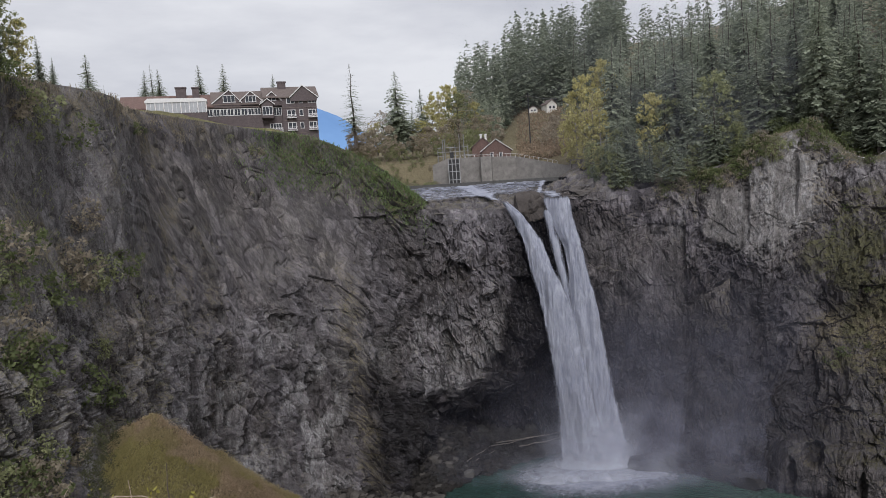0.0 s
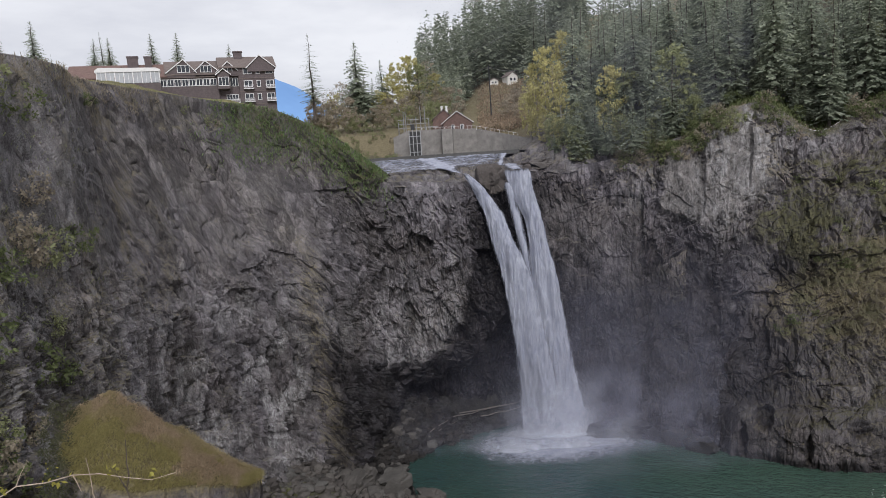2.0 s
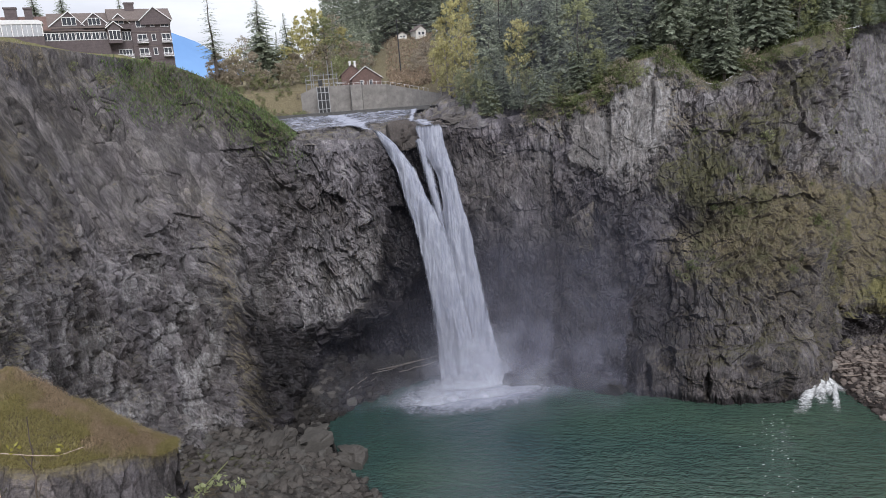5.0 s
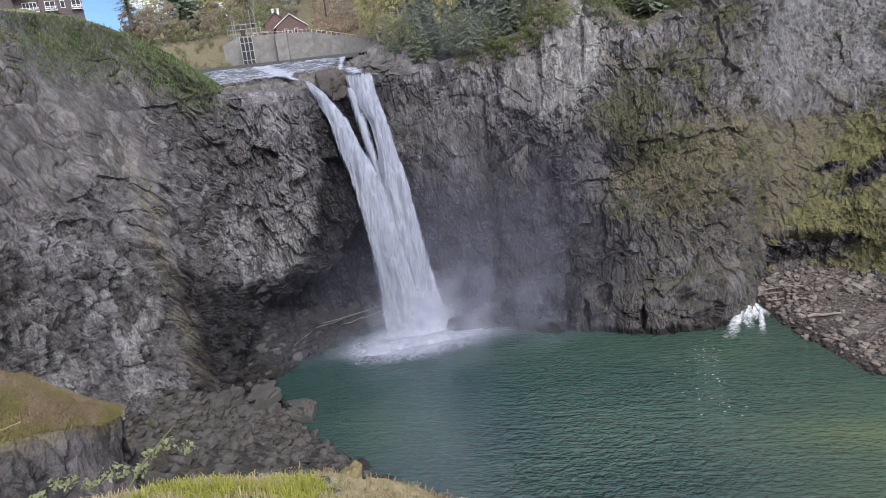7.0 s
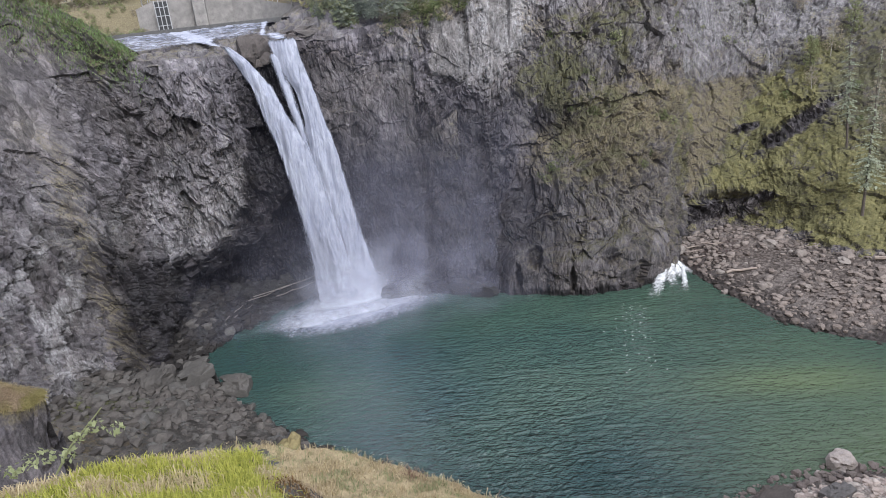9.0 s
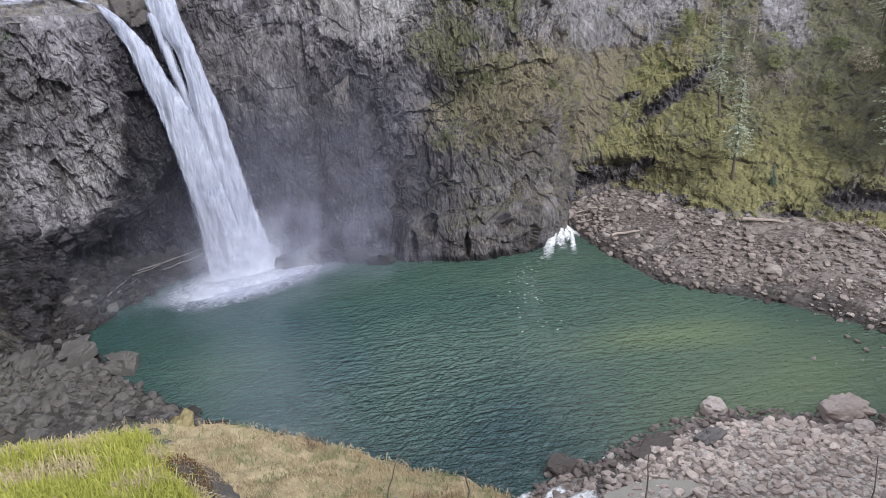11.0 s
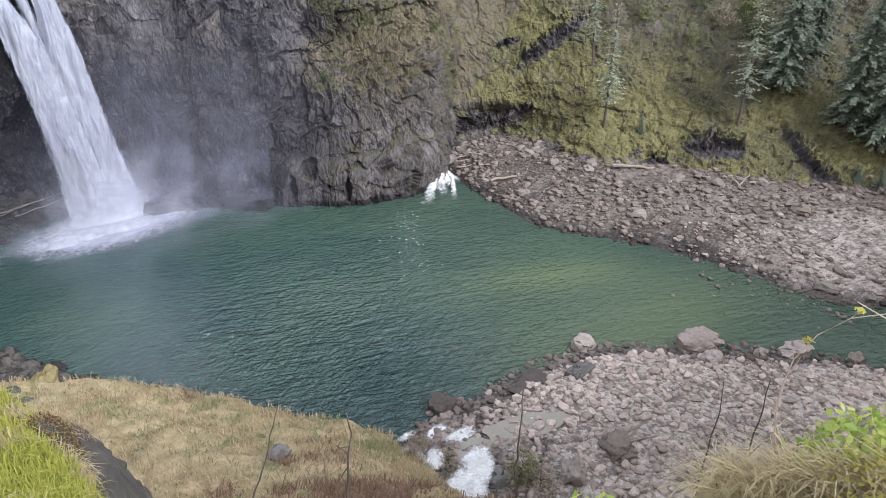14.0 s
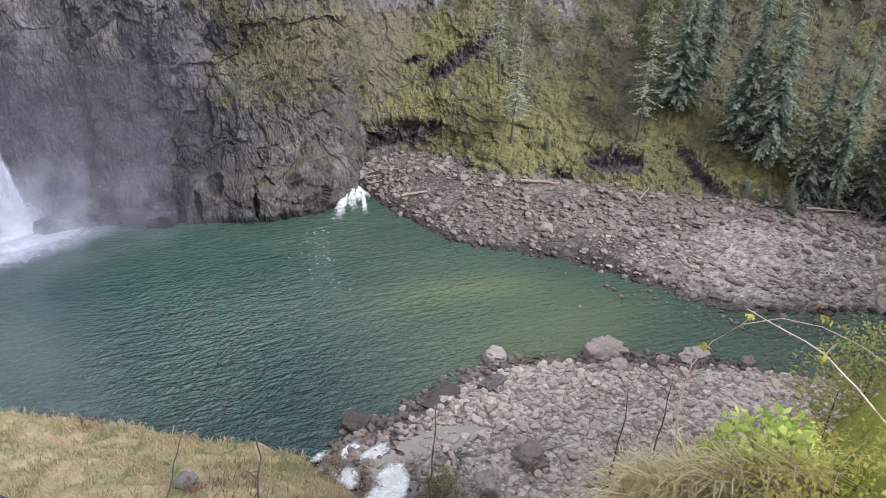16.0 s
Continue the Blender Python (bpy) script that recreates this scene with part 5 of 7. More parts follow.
def fir_crown(name, height, radius, mat, seed, whorls=44, low=0.12, droop=0.35, sparse=0.1, step=0.42, boughs=9, wide=0.34, skirt=1.0, sprig=1.0):
    """Whorls of drooping boughs, each set with sprigs of needles on both sides and at its tip."""
    rng = np.random.default_rng(seed)
    quads = []
    for i in range(whorls):
        t = i / (whorls - 1)
        z = height * (low + (0.985 - low) * t)
        reach = rng.uniform(0.72, 1.15) * radius * (1 - t) ** 0.8 * (1 - 0.35 * skirt * max(0, 1 - t * 7)) + 0.3
        count = max(4, int(boughs * (0.55 + 0.45 * (1 - t))))
        spin = rng.uniform(0, 6.28)
        for k in range(count):
            if rng.random() < sparse:
                continue
            a = spin + 6.283 * k / count + rng.uniform(-0.35, 0.35)
            ln = reach * rng.uniform(0.5, 1.2)
            d = np.array((math.cos(a), math.sin(a), 0))
            side = np.array((-d[1], d[0], 0))
            n = max(2, int(ln / step))
            f = (np.arange(n) + rng.uniform(0.2, 0.8, n)) / n
            c = d * (ln * f)[:, None]
            c[:, 2] += z + rng.uniform(-0.8, 0.8) * height / whorls - droop * ln * f ** 1.4 * rng.uniform(0.6, 1.4) + 0.1 * ln * f ** 4
            for sgn in (-1, 1):
                turn = rng.uniform(0.35, 1.15, n)
                way = d * np.cos(turn)[:, None] + side * (sgn * np.sin(turn))[:, None]
                across = side * np.cos(turn)[:, None] - d * (sgn * np.sin(turn))[:, None]
                way[:, 2] -= rng.uniform(0.05, 0.75, n)
                across[:, 2] += rng.uniform(-0.6, 0.6, n)
                l = (sprig * (0.17 * ln * (1 - 0.5 * f) + 0.3 * step / 0.42) * rng.uniform(0.6, 1.35, n))[:, None]
                w = wide * l * rng.uniform(0.5, 1.0, (n, 1))
                quads.append(np.stack([c, c + way * l * 0.45 + across * w, c + way * l, c + way * l * 0.55 - across * w], 1))
    v = np.concatenate(quads).reshape(-1, 3)
    top = np.array([(0.14, 0, 0.93), (0, 0.1, 0.97), (-0.1, 0.02, 0.93), (0, 0, 1.02)]) * (1, 1, height)
    v = np.concatenate([v, top])
    return mesh_np(name, v, np.arange(len(v)).reshape(-1, 4), mat)


def leaf_clumps(centres, radii, count, size, seed, flat=0.8):
    """Small leaf blades scattered through balls round the centres: vertices and faces."""
    rng = np.random.default_rng(seed)
    c = np.repeat(np.asarray(centres, float), count, 0)
    r = np.repeat(np.asarray(radii, float), count)[:, None]
    d = rng.normal(size=c.shape)
    d /= np.linalg.norm(d, axis=1)[:, None]
    p = c + d * r * rng.uniform(0.35, 1.05, (len(c), 1)) ** 0.6 * (1, 1, flat)
    a = rng.normal(size=c.shape)
    a /= np.linalg.norm(a, axis=1)[:, None]
    b = np.cross(a, d)
    b /= np.maximum(np.linalg.norm(b, axis=1), 1e-6)[:, None]
    s = size * rng.uniform(0.5, 1.4, (len(c), 1))
    v = np.stack([p - a * s, p + b * s * 0.55, p + a * s, p - b * s * 0.55], 1).reshape(-1, 3)
    f = np.arange(len(v)).reshape(-1, 4)
    return v, f


def broad_crown(name, height, radius, mat, seed, clumps=34, count=45, size=0.34, low=0.3):
    rng = np.random.default_rng(seed)
    t = rng.uniform(low, 1, clumps)
    a, rr = rng.uniform(0, 6.28, clumps), radius * np.sqrt(rng.uniform(0, 1, clumps)) * np.sqrt(np.clip(1.08 - ((t - 0.55) / 0.5) ** 2, 0.1, 1))
    cs = np.stack([rr * np.cos(a), rr * np.sin(a), t * height], 1)
    v, f = leaf_clumps(cs, radius * rng.uniform(0.14, 0.34, clumps) * min(1, (34 / clumps) ** 0.25 * 1.1), count, size, seed + 1)
    return mesh_np(name, v, f, mat)


def tree_kind(trunk, crown):
    return trunk, crown


firs = [tree_kind(trunk_mesh("trunk", 30, 0.42, bark_mat, k), fir_crown("crown", 30, 4.6 + 0.5 * k, fir_mat, 600 + k, 44 + 2 * k, 0.06 + 0.04 * k, 0.42, 0.07, 0.42, 10, 0.42)) for k in range(4)]
spruces = [tree_kind(trunk_mesh("trunk", 30, 0.36, bark_mat, 10 + k), fir_crown("crown", 30, 4.7 + 0.4 * k, spruce_mat, 620 + k, 58, 0.07, 0.42, 0.04, 0.22, 12, 0.46, 1.0, 0.85)) for k in range(3)]
thin_firs = [tree_kind(trunk_mesh("trunk", 30, 0.35, bark_mat, 20 + k), fir_crown("crown", 30, 3.8, fir_mat, 640 + k, 38, 0.2, 0.3, 0.3, 0.3, 9, 0.34, 1.0, 0.8)) for k in range(2)]
golds = [tree_kind(trunk_mesh("trunk", 15, 0.25, pale_bark, 30 + k, 14), broad_crown("crown", 15, 3.4, gold_mat, 660 + k, 95, 26, 0.26, 0.12)) for k in range(3)]
olives = [tree_kind(trunk_mesh("trunk", 15, 0.25, bark_mat, 40 + k, 14), broad_crown("crown", 15, 3.8, olive_mat, 680 + k, 95, 26, 0.26, 0.12)) for k in range(3)]
browns = [tree_kind(trunk_mesh("trunk", 15, 0.2, pale_bark, 50 + k, 20), broad_crown("crown", 15, 3.8, brown_mat, 700 + k, 80, 16, 0.2, 0.2)) for k in range(2)]
shrubs = [tree_kind(trunk_mesh("stem", 3, 0.08, bark_mat, 60 + k, 8, 0.5, 0.1), broad_crown("foliage", 3, 2.0, shrub_mat, 720 + k, 40, 16, 0.15, 0.05)) for k in range(2)]
shrubs += [tree_kind(trunk_mesh("stem", 3, 0.08, bark_mat, 70 + k, 8, 0.5, 0.1), broad_crown("foliage", 3, 2.0, m, 730 + k, 40, 16, 0.15, 0.05)) for k, m in enumerate((olive_mat, brown_mat))]
WORDS = {id(firs): ("fir_tree", "tall dark green fir tree on the forested hillside", "tree", "firs"), id(spruces): ("spruce_tree", "blue-green spruce with drooping boughs on the steep slope", "tree", "spruces"),
         id(thin_firs): ("fir_tree", "thin-crowned dark fir standing against the sky", "tree", "thin firs"), id(golds): ("maple_tree", "yellow-green autumn tree at the forest's edge", "tree", "yellow trees"),
         id(olives): ("alder_tree", "olive green broadleaf tree among the firs", "tree", "broadleaf trees"), id(browns): ("bare_tree", "half-bare brown autumn tree", "tree", "half-bare trees"),
         id(shrubs): ("shrub", "small leafy shrub clinging to the rock", "shrub", "shrubs")}


def plant(kinds, x, y, z, height, rnd, which=None, label=None, lean=3, wide=1.0):
    name, text, cat, group = WORDS[id(kinds)]
    tr, cr = kinds[rnd.randrange(len(kinds)) if which is None else which]
    full = (3.0 if kinds[0][0].name.startswith("stem") else 15.0 if kinds in (golds, olives, browns) else 30.0)
    s = height / full
    ob = empty_thing(name, pose(x, y, z, rnd.uniform(-lean, lean), rnd.uniform(-lean, lean), rnd.uniform(0, 360)) @ Matrix.Diagonal((s * wide, s * wide, s, 1)), label or text, cat, group)
    for me in (tr, cr):
        child = new(me.name.split(".")[0], me)
        child.parent = ob
    return ob


def ground_z(land, x, y):
    return float(land[np.argmin((land[:, 0] - x) ** 2 + (land[:, 1] - y) ** 2), 2])


rnd = random.Random(77)
# forest above the east cliff
spots = []
for _ in range(4000):
    if len(spots) >= 235:
        break
    az = rnd.uniform(10.5, 60)
    rim = np.interp(az, [10, 15, 20, 27, 31, 38, 45, 60], [262, 232, 220, 226, 226, 246, 300, 318])
    d = rim + 3 + 85 * rnd.random() ** 1.4
    x, y = plan(az, d)
    if az < 13.6 and d < 330:
        continue
    if all((x - a) ** 2 + (y - b) ** 2 > 15 for a, b in spots):
        spots.append((x, y))
for x, y in spots:
    d, az = math.hypot(x, y), math.degrees(math.atan2(x, y))
    z = ground_z(east_land, x, y) - 0.6
    roll = rnd.random()
    if d < 262 and az < 24 and roll < 0.3:
        plant(golds if az < 17.5 and roll < 0.1 else olives, x, y, z, rnd.uniform(17, 26), rnd)
    elif roll < 0.12:
        plant(olives, x, y, z, rnd.uniform(12, 20), rnd)
    else:
        plant(firs, x, y, z, rnd.uniform(27, 45), rnd)
for _ in range(95):
    az = rnd.uniform(11.8, 23)
    x, y = plan(az, np.interp(az, [10, 15, 20, 27], [228, 221, 216, 228]) + 16 * rnd.random() ** 1.3)
    z = ground_z(east_land if az > 15 else north_land, x, y) - 0.5
    roll = rnd.random()
    if roll < 0.34:
        plant(shrubs, x, y, z, rnd.uniform(2.5, 5), rnd)
    elif roll < 0.68:
        plant(firs, x, y, z, rnd.uniform(7, 19), rnd, label="young green fir at the cliff's edge", wide=1.35)
    else:
        plant(olives, x, y, z, rnd.uniform(6, 13), rnd)
for _ in range(60):
    az = rnd.uniform(22.5, 42)
    x, y = plan(az, np.interp(az, [20, 27, 31, 38, 45], [218, 229, 229, 249, 300]) + 9 * rnd.random())
    if rnd.random() < 0.6:
        plant(firs, x, y, ground_z(east_land, x, y) - 0.6, rnd.uniform(6, 15), rnd, label="young green fir at the cliff's edge", wide=1.4)
    else:
        plant(shrubs, x, y, ground_z(east_land, x, y) - 0.6, rnd.uniform(2.5, 5), rnd, 0)
# yellow trees where the forest meets the river
for az, d, h, w in ((10.5, 258, 17, 0.8), (11.1, 252, 25, 0.75), (11.7, 246, 29, 0.7), (12.3, 240, 25, 0.75), (12.9, 236, 17, 0.8), (13.4, 248, 30, 0.7), (10.9, 270, 18, 0.8), (16.6, 232, 25, 0.8), (10.0, 290, 11, 0.9), (11.5, 238, 10, 1.0), (12.6, 229, 9, 1.1)):
    x, y = plan(az, d)
    plant(golds, x, y, ground_z(east_land if az > 14 else north_land, x, y) - 0.4, h, rnd, wide=w)
# far hill behind the river, and the depth of the forest
def forest(name, label, kinds, places):
    """Many trees of a kind, too far to tell apart, in one mesh."""
    packs = []
    for tr, cr in kinds:
        v, f = np.empty(len(cr.vertices) * 3), np.empty(len(cr.loops), np.int64)
        cr.vertices.foreach_get("co", v)
        cr.loops.foreach_get("vertex_index", f)
        packs.append((v.reshape(-1, 3), f.reshape(len(cr.polygons), -1)))
    vs, fs, n = [], [], 0
    for x, y, z, s, turn, k in places:
        v, f = packs[k % len(packs)]
        c, q = math.cos(turn), math.sin(turn)
        vs.append(np.stack([x + s * (c * v[:, 0] - q * v[:, 1]), y + s * (q * v[:, 0] + c * v[:, 1]), z + s * v[:, 2]], 1))
        fs.append(f + n)
        n += len(v)
    me = mesh_of(name, np.vstack(vs), np.vstack(fs), kinds[0][1].materials[0], False)
    return tagged(new(name, me), label, "forest", kind="stuff")


def far_places(count, az0, az1, d0, d1, h0, h1, land, seed, skip=lambda a, d: False):
    r = random.Random(seed)
    out = []
    while len(out) < count:
        a, d = r.uniform(az0, az1), r.uniform(d0, d1)
        if skip(a, d):
            continue
        x, y = plan(a, d)
        out.append((x, y, ground_z(land, x, y) - 1, r.uniform(h0, h1), r.uniform(0, 6.28), r.randrange(4)))
    return out


light_firs = [tree_kind(tr, fir_crown("crown", 30, 4.4 + 0.5 * k, fir_mat, 650 + k, 18, 0.08, 0.4, 0.08, 1.2, 8, 0.42)) for k, (tr, cr) in enumerate(firs)]
forest("forest", "dense dark firs on the far hill", light_firs, far_places(230, 1.7, 15, 392, 500, 1.0, 1.55, north_land, 1))
forest("forest", "dense dark firs on the far hill", light_firs, far_places(36, 2.0, 6.0, 345, 400, 0.6, 0.95, north_land, 2, lambda a, d: a > 5.2 and d < 370))
forest("forest", "dense firs further up the hillside", light_firs, far_places(250, 12.5, 48, 290, 430, 0.85, 1.3, east_land, 3))
# unseen firs, added to block sky from the pool's reflection
forest("forest", "unseen firs added above the steep slope to darken the pool reflection", light_firs, far_places(130, 46, 98, 322, 450, 0.8, 1.2, east_land, 7))
low_trees = [(t, broad_crown("crown", 15, 4.6, m, 690 + k, 26, 30, 0.42)) for k, (t, m) in enumerate(((golds[0][0], brown_mat), (golds[0][0], olive_mat)))]
forest("forest", "brown half-bare trees along the river", low_trees[:1], far_places(34, -6.5, 5.0, 300, 350, 0.55, 1.15, north_land, 4))
forest("forest", "olive bushes along the river", low_trees[1:], far_places(40, -7.5, 4.6, 292, 340, 0.25, 0.8, north_land, 5))
forest("undergrowth", "olive brush on the bank beside the river wall", low_trees[1:], far_places(90, -9, -0.2, 250, 290, 0.10, 0.30, north_land, 8))
forest("undergrowth", "pale brown brush on the bank beside the river wall", low_trees[:1], far_places(60, -9, 0.5, 254, 294, 0.10, 0.28, north_land, 9))
forest("forest", "brown brush on the bare slope", low_trees[:1], far_places(26, 8.4, 12, 290, 345, 0.25, 0.6, north_land, 6))
for az, d, top, kinds, w in ((-2.85, 330, 8.2, firs, 1.35), (-3.25, 338, 5.0, firs, 1), (-2.45, 325, 5.4, firs, 1), (-0.9, 345, 6.7, firs, 1.3), (-1.9, 340, 5.4, firs, 1), (0.4, 350, 6.4, golds, 1), (1.2, 352, 6.8, golds, 0.9), (-0.2, 338, 5.6, golds, 1), (1.9, 345, 6.2, olives, 1), (2.6, 350, 6.4, browns, 1), (3.2, 350, 5.4, golds, 1),
                             (-1.4, 332, 4.4, golds, 1.1), (0.8, 330, 4.2, browns, 1.2), (2.2, 330, 4.4, browns, 1.2), (3.8, 345, 4.3, olives, 1.2), (-4.6, 350, 4.3, thin_firs, 1), (-4.1, 345, 5.0, thin_firs, 1.2), (-3.7, 330, 5.0, browns, 1), (-5.3, 345, 4.6, browns, 1.1), (-4.7, 335, 4.4, golds, 1.1), (-5.8, 335, 3.6, browns, 1.2), (-4.3, 338, 5.2, browns, 1)):
    x, y = plan(az, d)
    plant(kinds, x, y, 91 + d * math.tan(radians(1.7)), d * (math.tan(radians(top)) - math.tan(radians(1.7))), rnd, wide=w)
x, y = plan(-6.35, 300)
plant(thin_firs, x, y, 104, 34, rnd, 1, "tall thin fir with sparse boughs against the sky", 1, 1.5)
# behind the lodge
for az, d, h in ((-21.6, 290, 11), (-20.5, 280, 11), (-17.6, 285, 12.5), (-16.0, 280, 12.5), (-21.0, 300, 14), (-12.4, 300, 9), (-25.2, 170, 9)):
    x, y = plan(az, d)
    plant(firs if az != -21.0 else thin_firs, x, y, 91 + d * math.tan(radians(6.3)) - 1, h + 3, rnd, wide=1.5, label="small fir showing above the lodge's roof")
# on the west rim beside the viewer
for az, d, h, kinds in ((-33.5, 96, 17, thin_firs), (-31.2, 100, 13, thin_firs), (-30.4, 104, 10, olives), (-28.2, 112, 7, firs), (-27.4, 118, 5, firs), (-29.3, 104, 8, golds), (-32.4, 92, 9, olives), (-24.2, 140, 3.5, thin_firs), (-34.2, 88, 18, olives), (-32.8, 100, 15, firs), (-31.8, 96, 12, olives), (-33.0, 84, 10, olives), (-30.6, 99, 9, firs), (-34.5, 100, 20, thin_firs)):
    x, y = plan(az, d)
    plant(kinds, x, y, ground_z(west_land, x, y) - 0.5, h, rnd, label="open-crowned tree on the cliff's rim")
# steep slope above the far beach
flat_slope = slope_p.reshape(-1, 3)
for az, d, h, w in ((52.0, 231, 47, 0.75), (50.6, 246, 40, 0.7), (54.9, 229, 7, 1.3), (62.0, 231, 52, 0.8), (64.3, 240, 54, 0.9), (65.9, 250, 50, 0.8), (69.3, 236, 60, 0.95), (71.6, 234, 62, 0.85), (74.9, 233, 56, 0.85), (76.4, 236, 60, 0.8), (74.0, 224, 17, 1.3), (78.8, 240, 55, 0.9), (81.5, 238, 52, 0.9), (84, 244, 52, 0.9), (72.4, 226, 9, 1.4), (70.9, 226, 7, 1.5),
                    (60.3, 268, 40, 0.7), (57.0, 285, 40, 0.7), (66.8, 275, 46, 0.8), (73.2, 278, 46, 0.8), (79.5, 280, 46, 0.8), (86, 275, 42, 1), (53.6, 290, 36, 0.8), (48.5, 300, 34, 0.9), (63.2, 300, 40, 0.9), (69.8, 305, 42, 0.9), (76.5, 305, 42, 0.9), (83, 300, 42, 0.9)):
    x, y = plan(az, d)
    if az < 62.5 and h > 30:
        plant(thin_firs, x, y, ground_z(flat_slope, x, y) - 0.4, h, rnd, wide=1.15 * w, label="tall thin-crowned fir on the mossy slope")
    else:
        plant(spruces, x, y, ground_z(flat_slope, x, y) - 0.4, h, rnd, wide=w)
for _ in range(70):
    az = rnd.uniform(47, 78)
    x, y = plan(az, np.interp(az, [47, 56, 66, 78], [252, 246, 262, 268]) + rnd.uniform(0, 60))
    kinds = browns if rnd.random() < 0.55 else olives
    plant(kinds, x, y, ground_z(flat_slope, x, y) - 0.4, rnd.uniform(7, 14), rnd, label="half-bare brown tree on the steep slope" if kinds is browns else "olive scrub tree on the steep slope")
# shrubs that cling to the walls and rims
def on_wall(grid, u0, u1, s0, s1, count, hmin, hmax, seed, text=""):
    r = random.Random(seed)
    if text:
        spots = [(grid[int(r.uniform(u0, u1) * (grid.shape[0] - 1)), int(r.uniform(s0, s1) * (grid.shape[1] - 1))], r.uniform(hmin, hmax) / 3.0, r.uniform(0, 6.28), r.randrange(len(shrubs))) for _ in range(count)]
        for k in range(len(shrubs)):
            mine = [(q[0], q[1], q[2] - 0.5, size, turn, 0) for q, size, turn, kind in spots if kind == k]
            forest("undergrowth", text, shrubs[k:k + 1], mine)
        return
    for _ in range(count):
        i, j = int(r.uniform(u0, u1) * (grid.shape[0] - 1)), int(r.uniform(s0, s1) * (grid.shape[1] - 1))
        x, y, z = grid[i, j]
        plant(shrubs, x, y, z - 0.5, r.uniform(hmin, hmax), r)


on_wall(east_p, 0.05, 0.98, 0.93, 1.0, 38, 2, 6, 1)
on_wall(north_p, 0.82, 1.0, 0.95, 1.0, 40, 1.5, 4, 55)
on_wall(east_p, 0.0, 0.24, 0.93, 1.0, 30, 2, 5, 56)
on_wall(east_p, 0.35, 0.98, 0.35, 0.9, 46, 1.2, 3.4, 2)
on_wall(slope_p, 0.05, 0.9, 0.25, 0.8, 34, 1.2, 3.5, 3)
on_wall(slope_p, 0.35, 0.95, 0.36, 0.95, 70, 3, 8, 33, "brown and olive brush on the steep slope")
on_wall(west_p, 0.0, 0.30, 0.2, 0.99, 50, 2.5, 6, 4, "scrub clinging to the near cliff")
on_wall(west_p, 0.0, 0.15, 0.1, 1.0, 90, 3, 6.5, 44, "dense scrub on the near end of the cliff")
on_wall(west_p, 0.4, 0.92, 0.93, 1.0, 22, 0.8, 2.2, 5)


# ---- low growth: moss tufts, grass and hanging weeds ----
def blades(points, up, length, width, seed, lean=0.6, bend=0.5):
    """A grass blade for each point: vertices and faces."""
    rng = np.random.default_rng(seed)
    n = len(points)
    a = rng.uniform(0, 6.283, n)
    d = np.stack([np.cos(a), np.sin(a), 0 * a], 1)
    s = np.stack([-d[:, 1], d[:, 0], 0 * a], 1)
    ln = (length * rng.uniform(0.5, 1.3, n))[:, None]
    w = (width * rng.uniform(0.6, 1.3, n))[:, None]
    k = lean * rng.uniform(0.1, 1, n)[:, None]
    up = np.broadcast_to(np.asarray(up, float), (n, 3))
    p0 = points
    p1 = p0 + up * ln * 0.6 + d * ln * k * 0.4
    p2 = p0 + up * ln * (1 - bend * k) + d * ln * k
    v = np.stack([p0 - s * w, p0 + s * w, p1 - s * w * 0.7, p1 + s * w * 0.7, p2], 1).reshape(-1, 3)
    b = (np.arange(n) * 5)[:, None]
    f = np.concatenate([b + (0, 1, 3), b + (0, 3, 2), b + (2, 3, 4)], 0)
    return v, f


def scatter(grid, count, seed, weight):
    """Random points over a grid of places, chosen by weight(p, u, s)."""
    rng = np.random.default_rng(seed)
    nu, nv = grid.shape[:2]
    fi, fj = rng.uniform(0, nu - 1.001, count), rng.uniform(0, nv - 1.001, count)
    i, j = fi.astype(int), fj.astype(int)
    a, b = (fi - i)[:, None], (fj - j)[:, None]
    p = (grid[i, j] * (1 - a) * (1 - b) + grid[i + 1, j] * a * (1 - b) + grid[i, j + 1] * (1 - a) * b + grid[i + 1, j + 1] * a * b)
    keep = rng.random(count) < weight(p, fi / nu, fj / nv)
    return p[keep]


def growth(name, label, v, f, mat):
    return tagged(new(name, mesh_of(name, v, f, mat, False)), label, "grass", kind="stuff")


rim_mat = leaf_material("rim_grass", (0.13, 0.18, 0.075), (0.36, 0.48, 0.22))
rim_pts = scatter(west_p, 150000, 1, lambda p, u, s: smooth01(-15.5, -11.5, azimuth(p) + 2 * fbm(p / 8.0, 2, 6)) * smooth01(0.42, 0.55, u) * smooth01(0.80, 0.95, s + 0.06 * fbm(p / 9.0, 2, 3)) * (1 - smooth01(0.93, 0.99, u)))
growth("grass", "green grass and weeds hanging over the cliff's rim", *blades(rim_pts, (0.15, -0.35, 0.55), 2.0, 0.09, 2, 1.0, 1.5), rim_mat)
rim2 = scatter(west_p, 60000, 3, lambda p, u, s: (0.25 + 0.75 * smooth01(0.0, 0.4, fbm(p / 12.0, 2, 4))) * (1 - smooth01(0.15, 0.4, u)) * 0.8)
growth("grass", "olive weeds on the near part of the cliff", *blades(rim2, (0.3, -0.2, 0.6), 1.1, 0.06, 4, 1.0, 1.0), olive_mat)
rim3 = scatter(west_p, 90000, 2, lambda p, u, s: smooth01(0.10, 0.2, u) * (1 - smooth01(0.55, 0.62, u)) * smooth01(0.93, 0.985, s + 0.05 * fbm(p / 5.0, 2, 8)))
growth("grass", "dry brown grass along the cliff's rim", *blades(rim3, (0.1, -0.2, 0.7), 1.2, 0.07, 5, 1.1, 0.9), brown_mat)
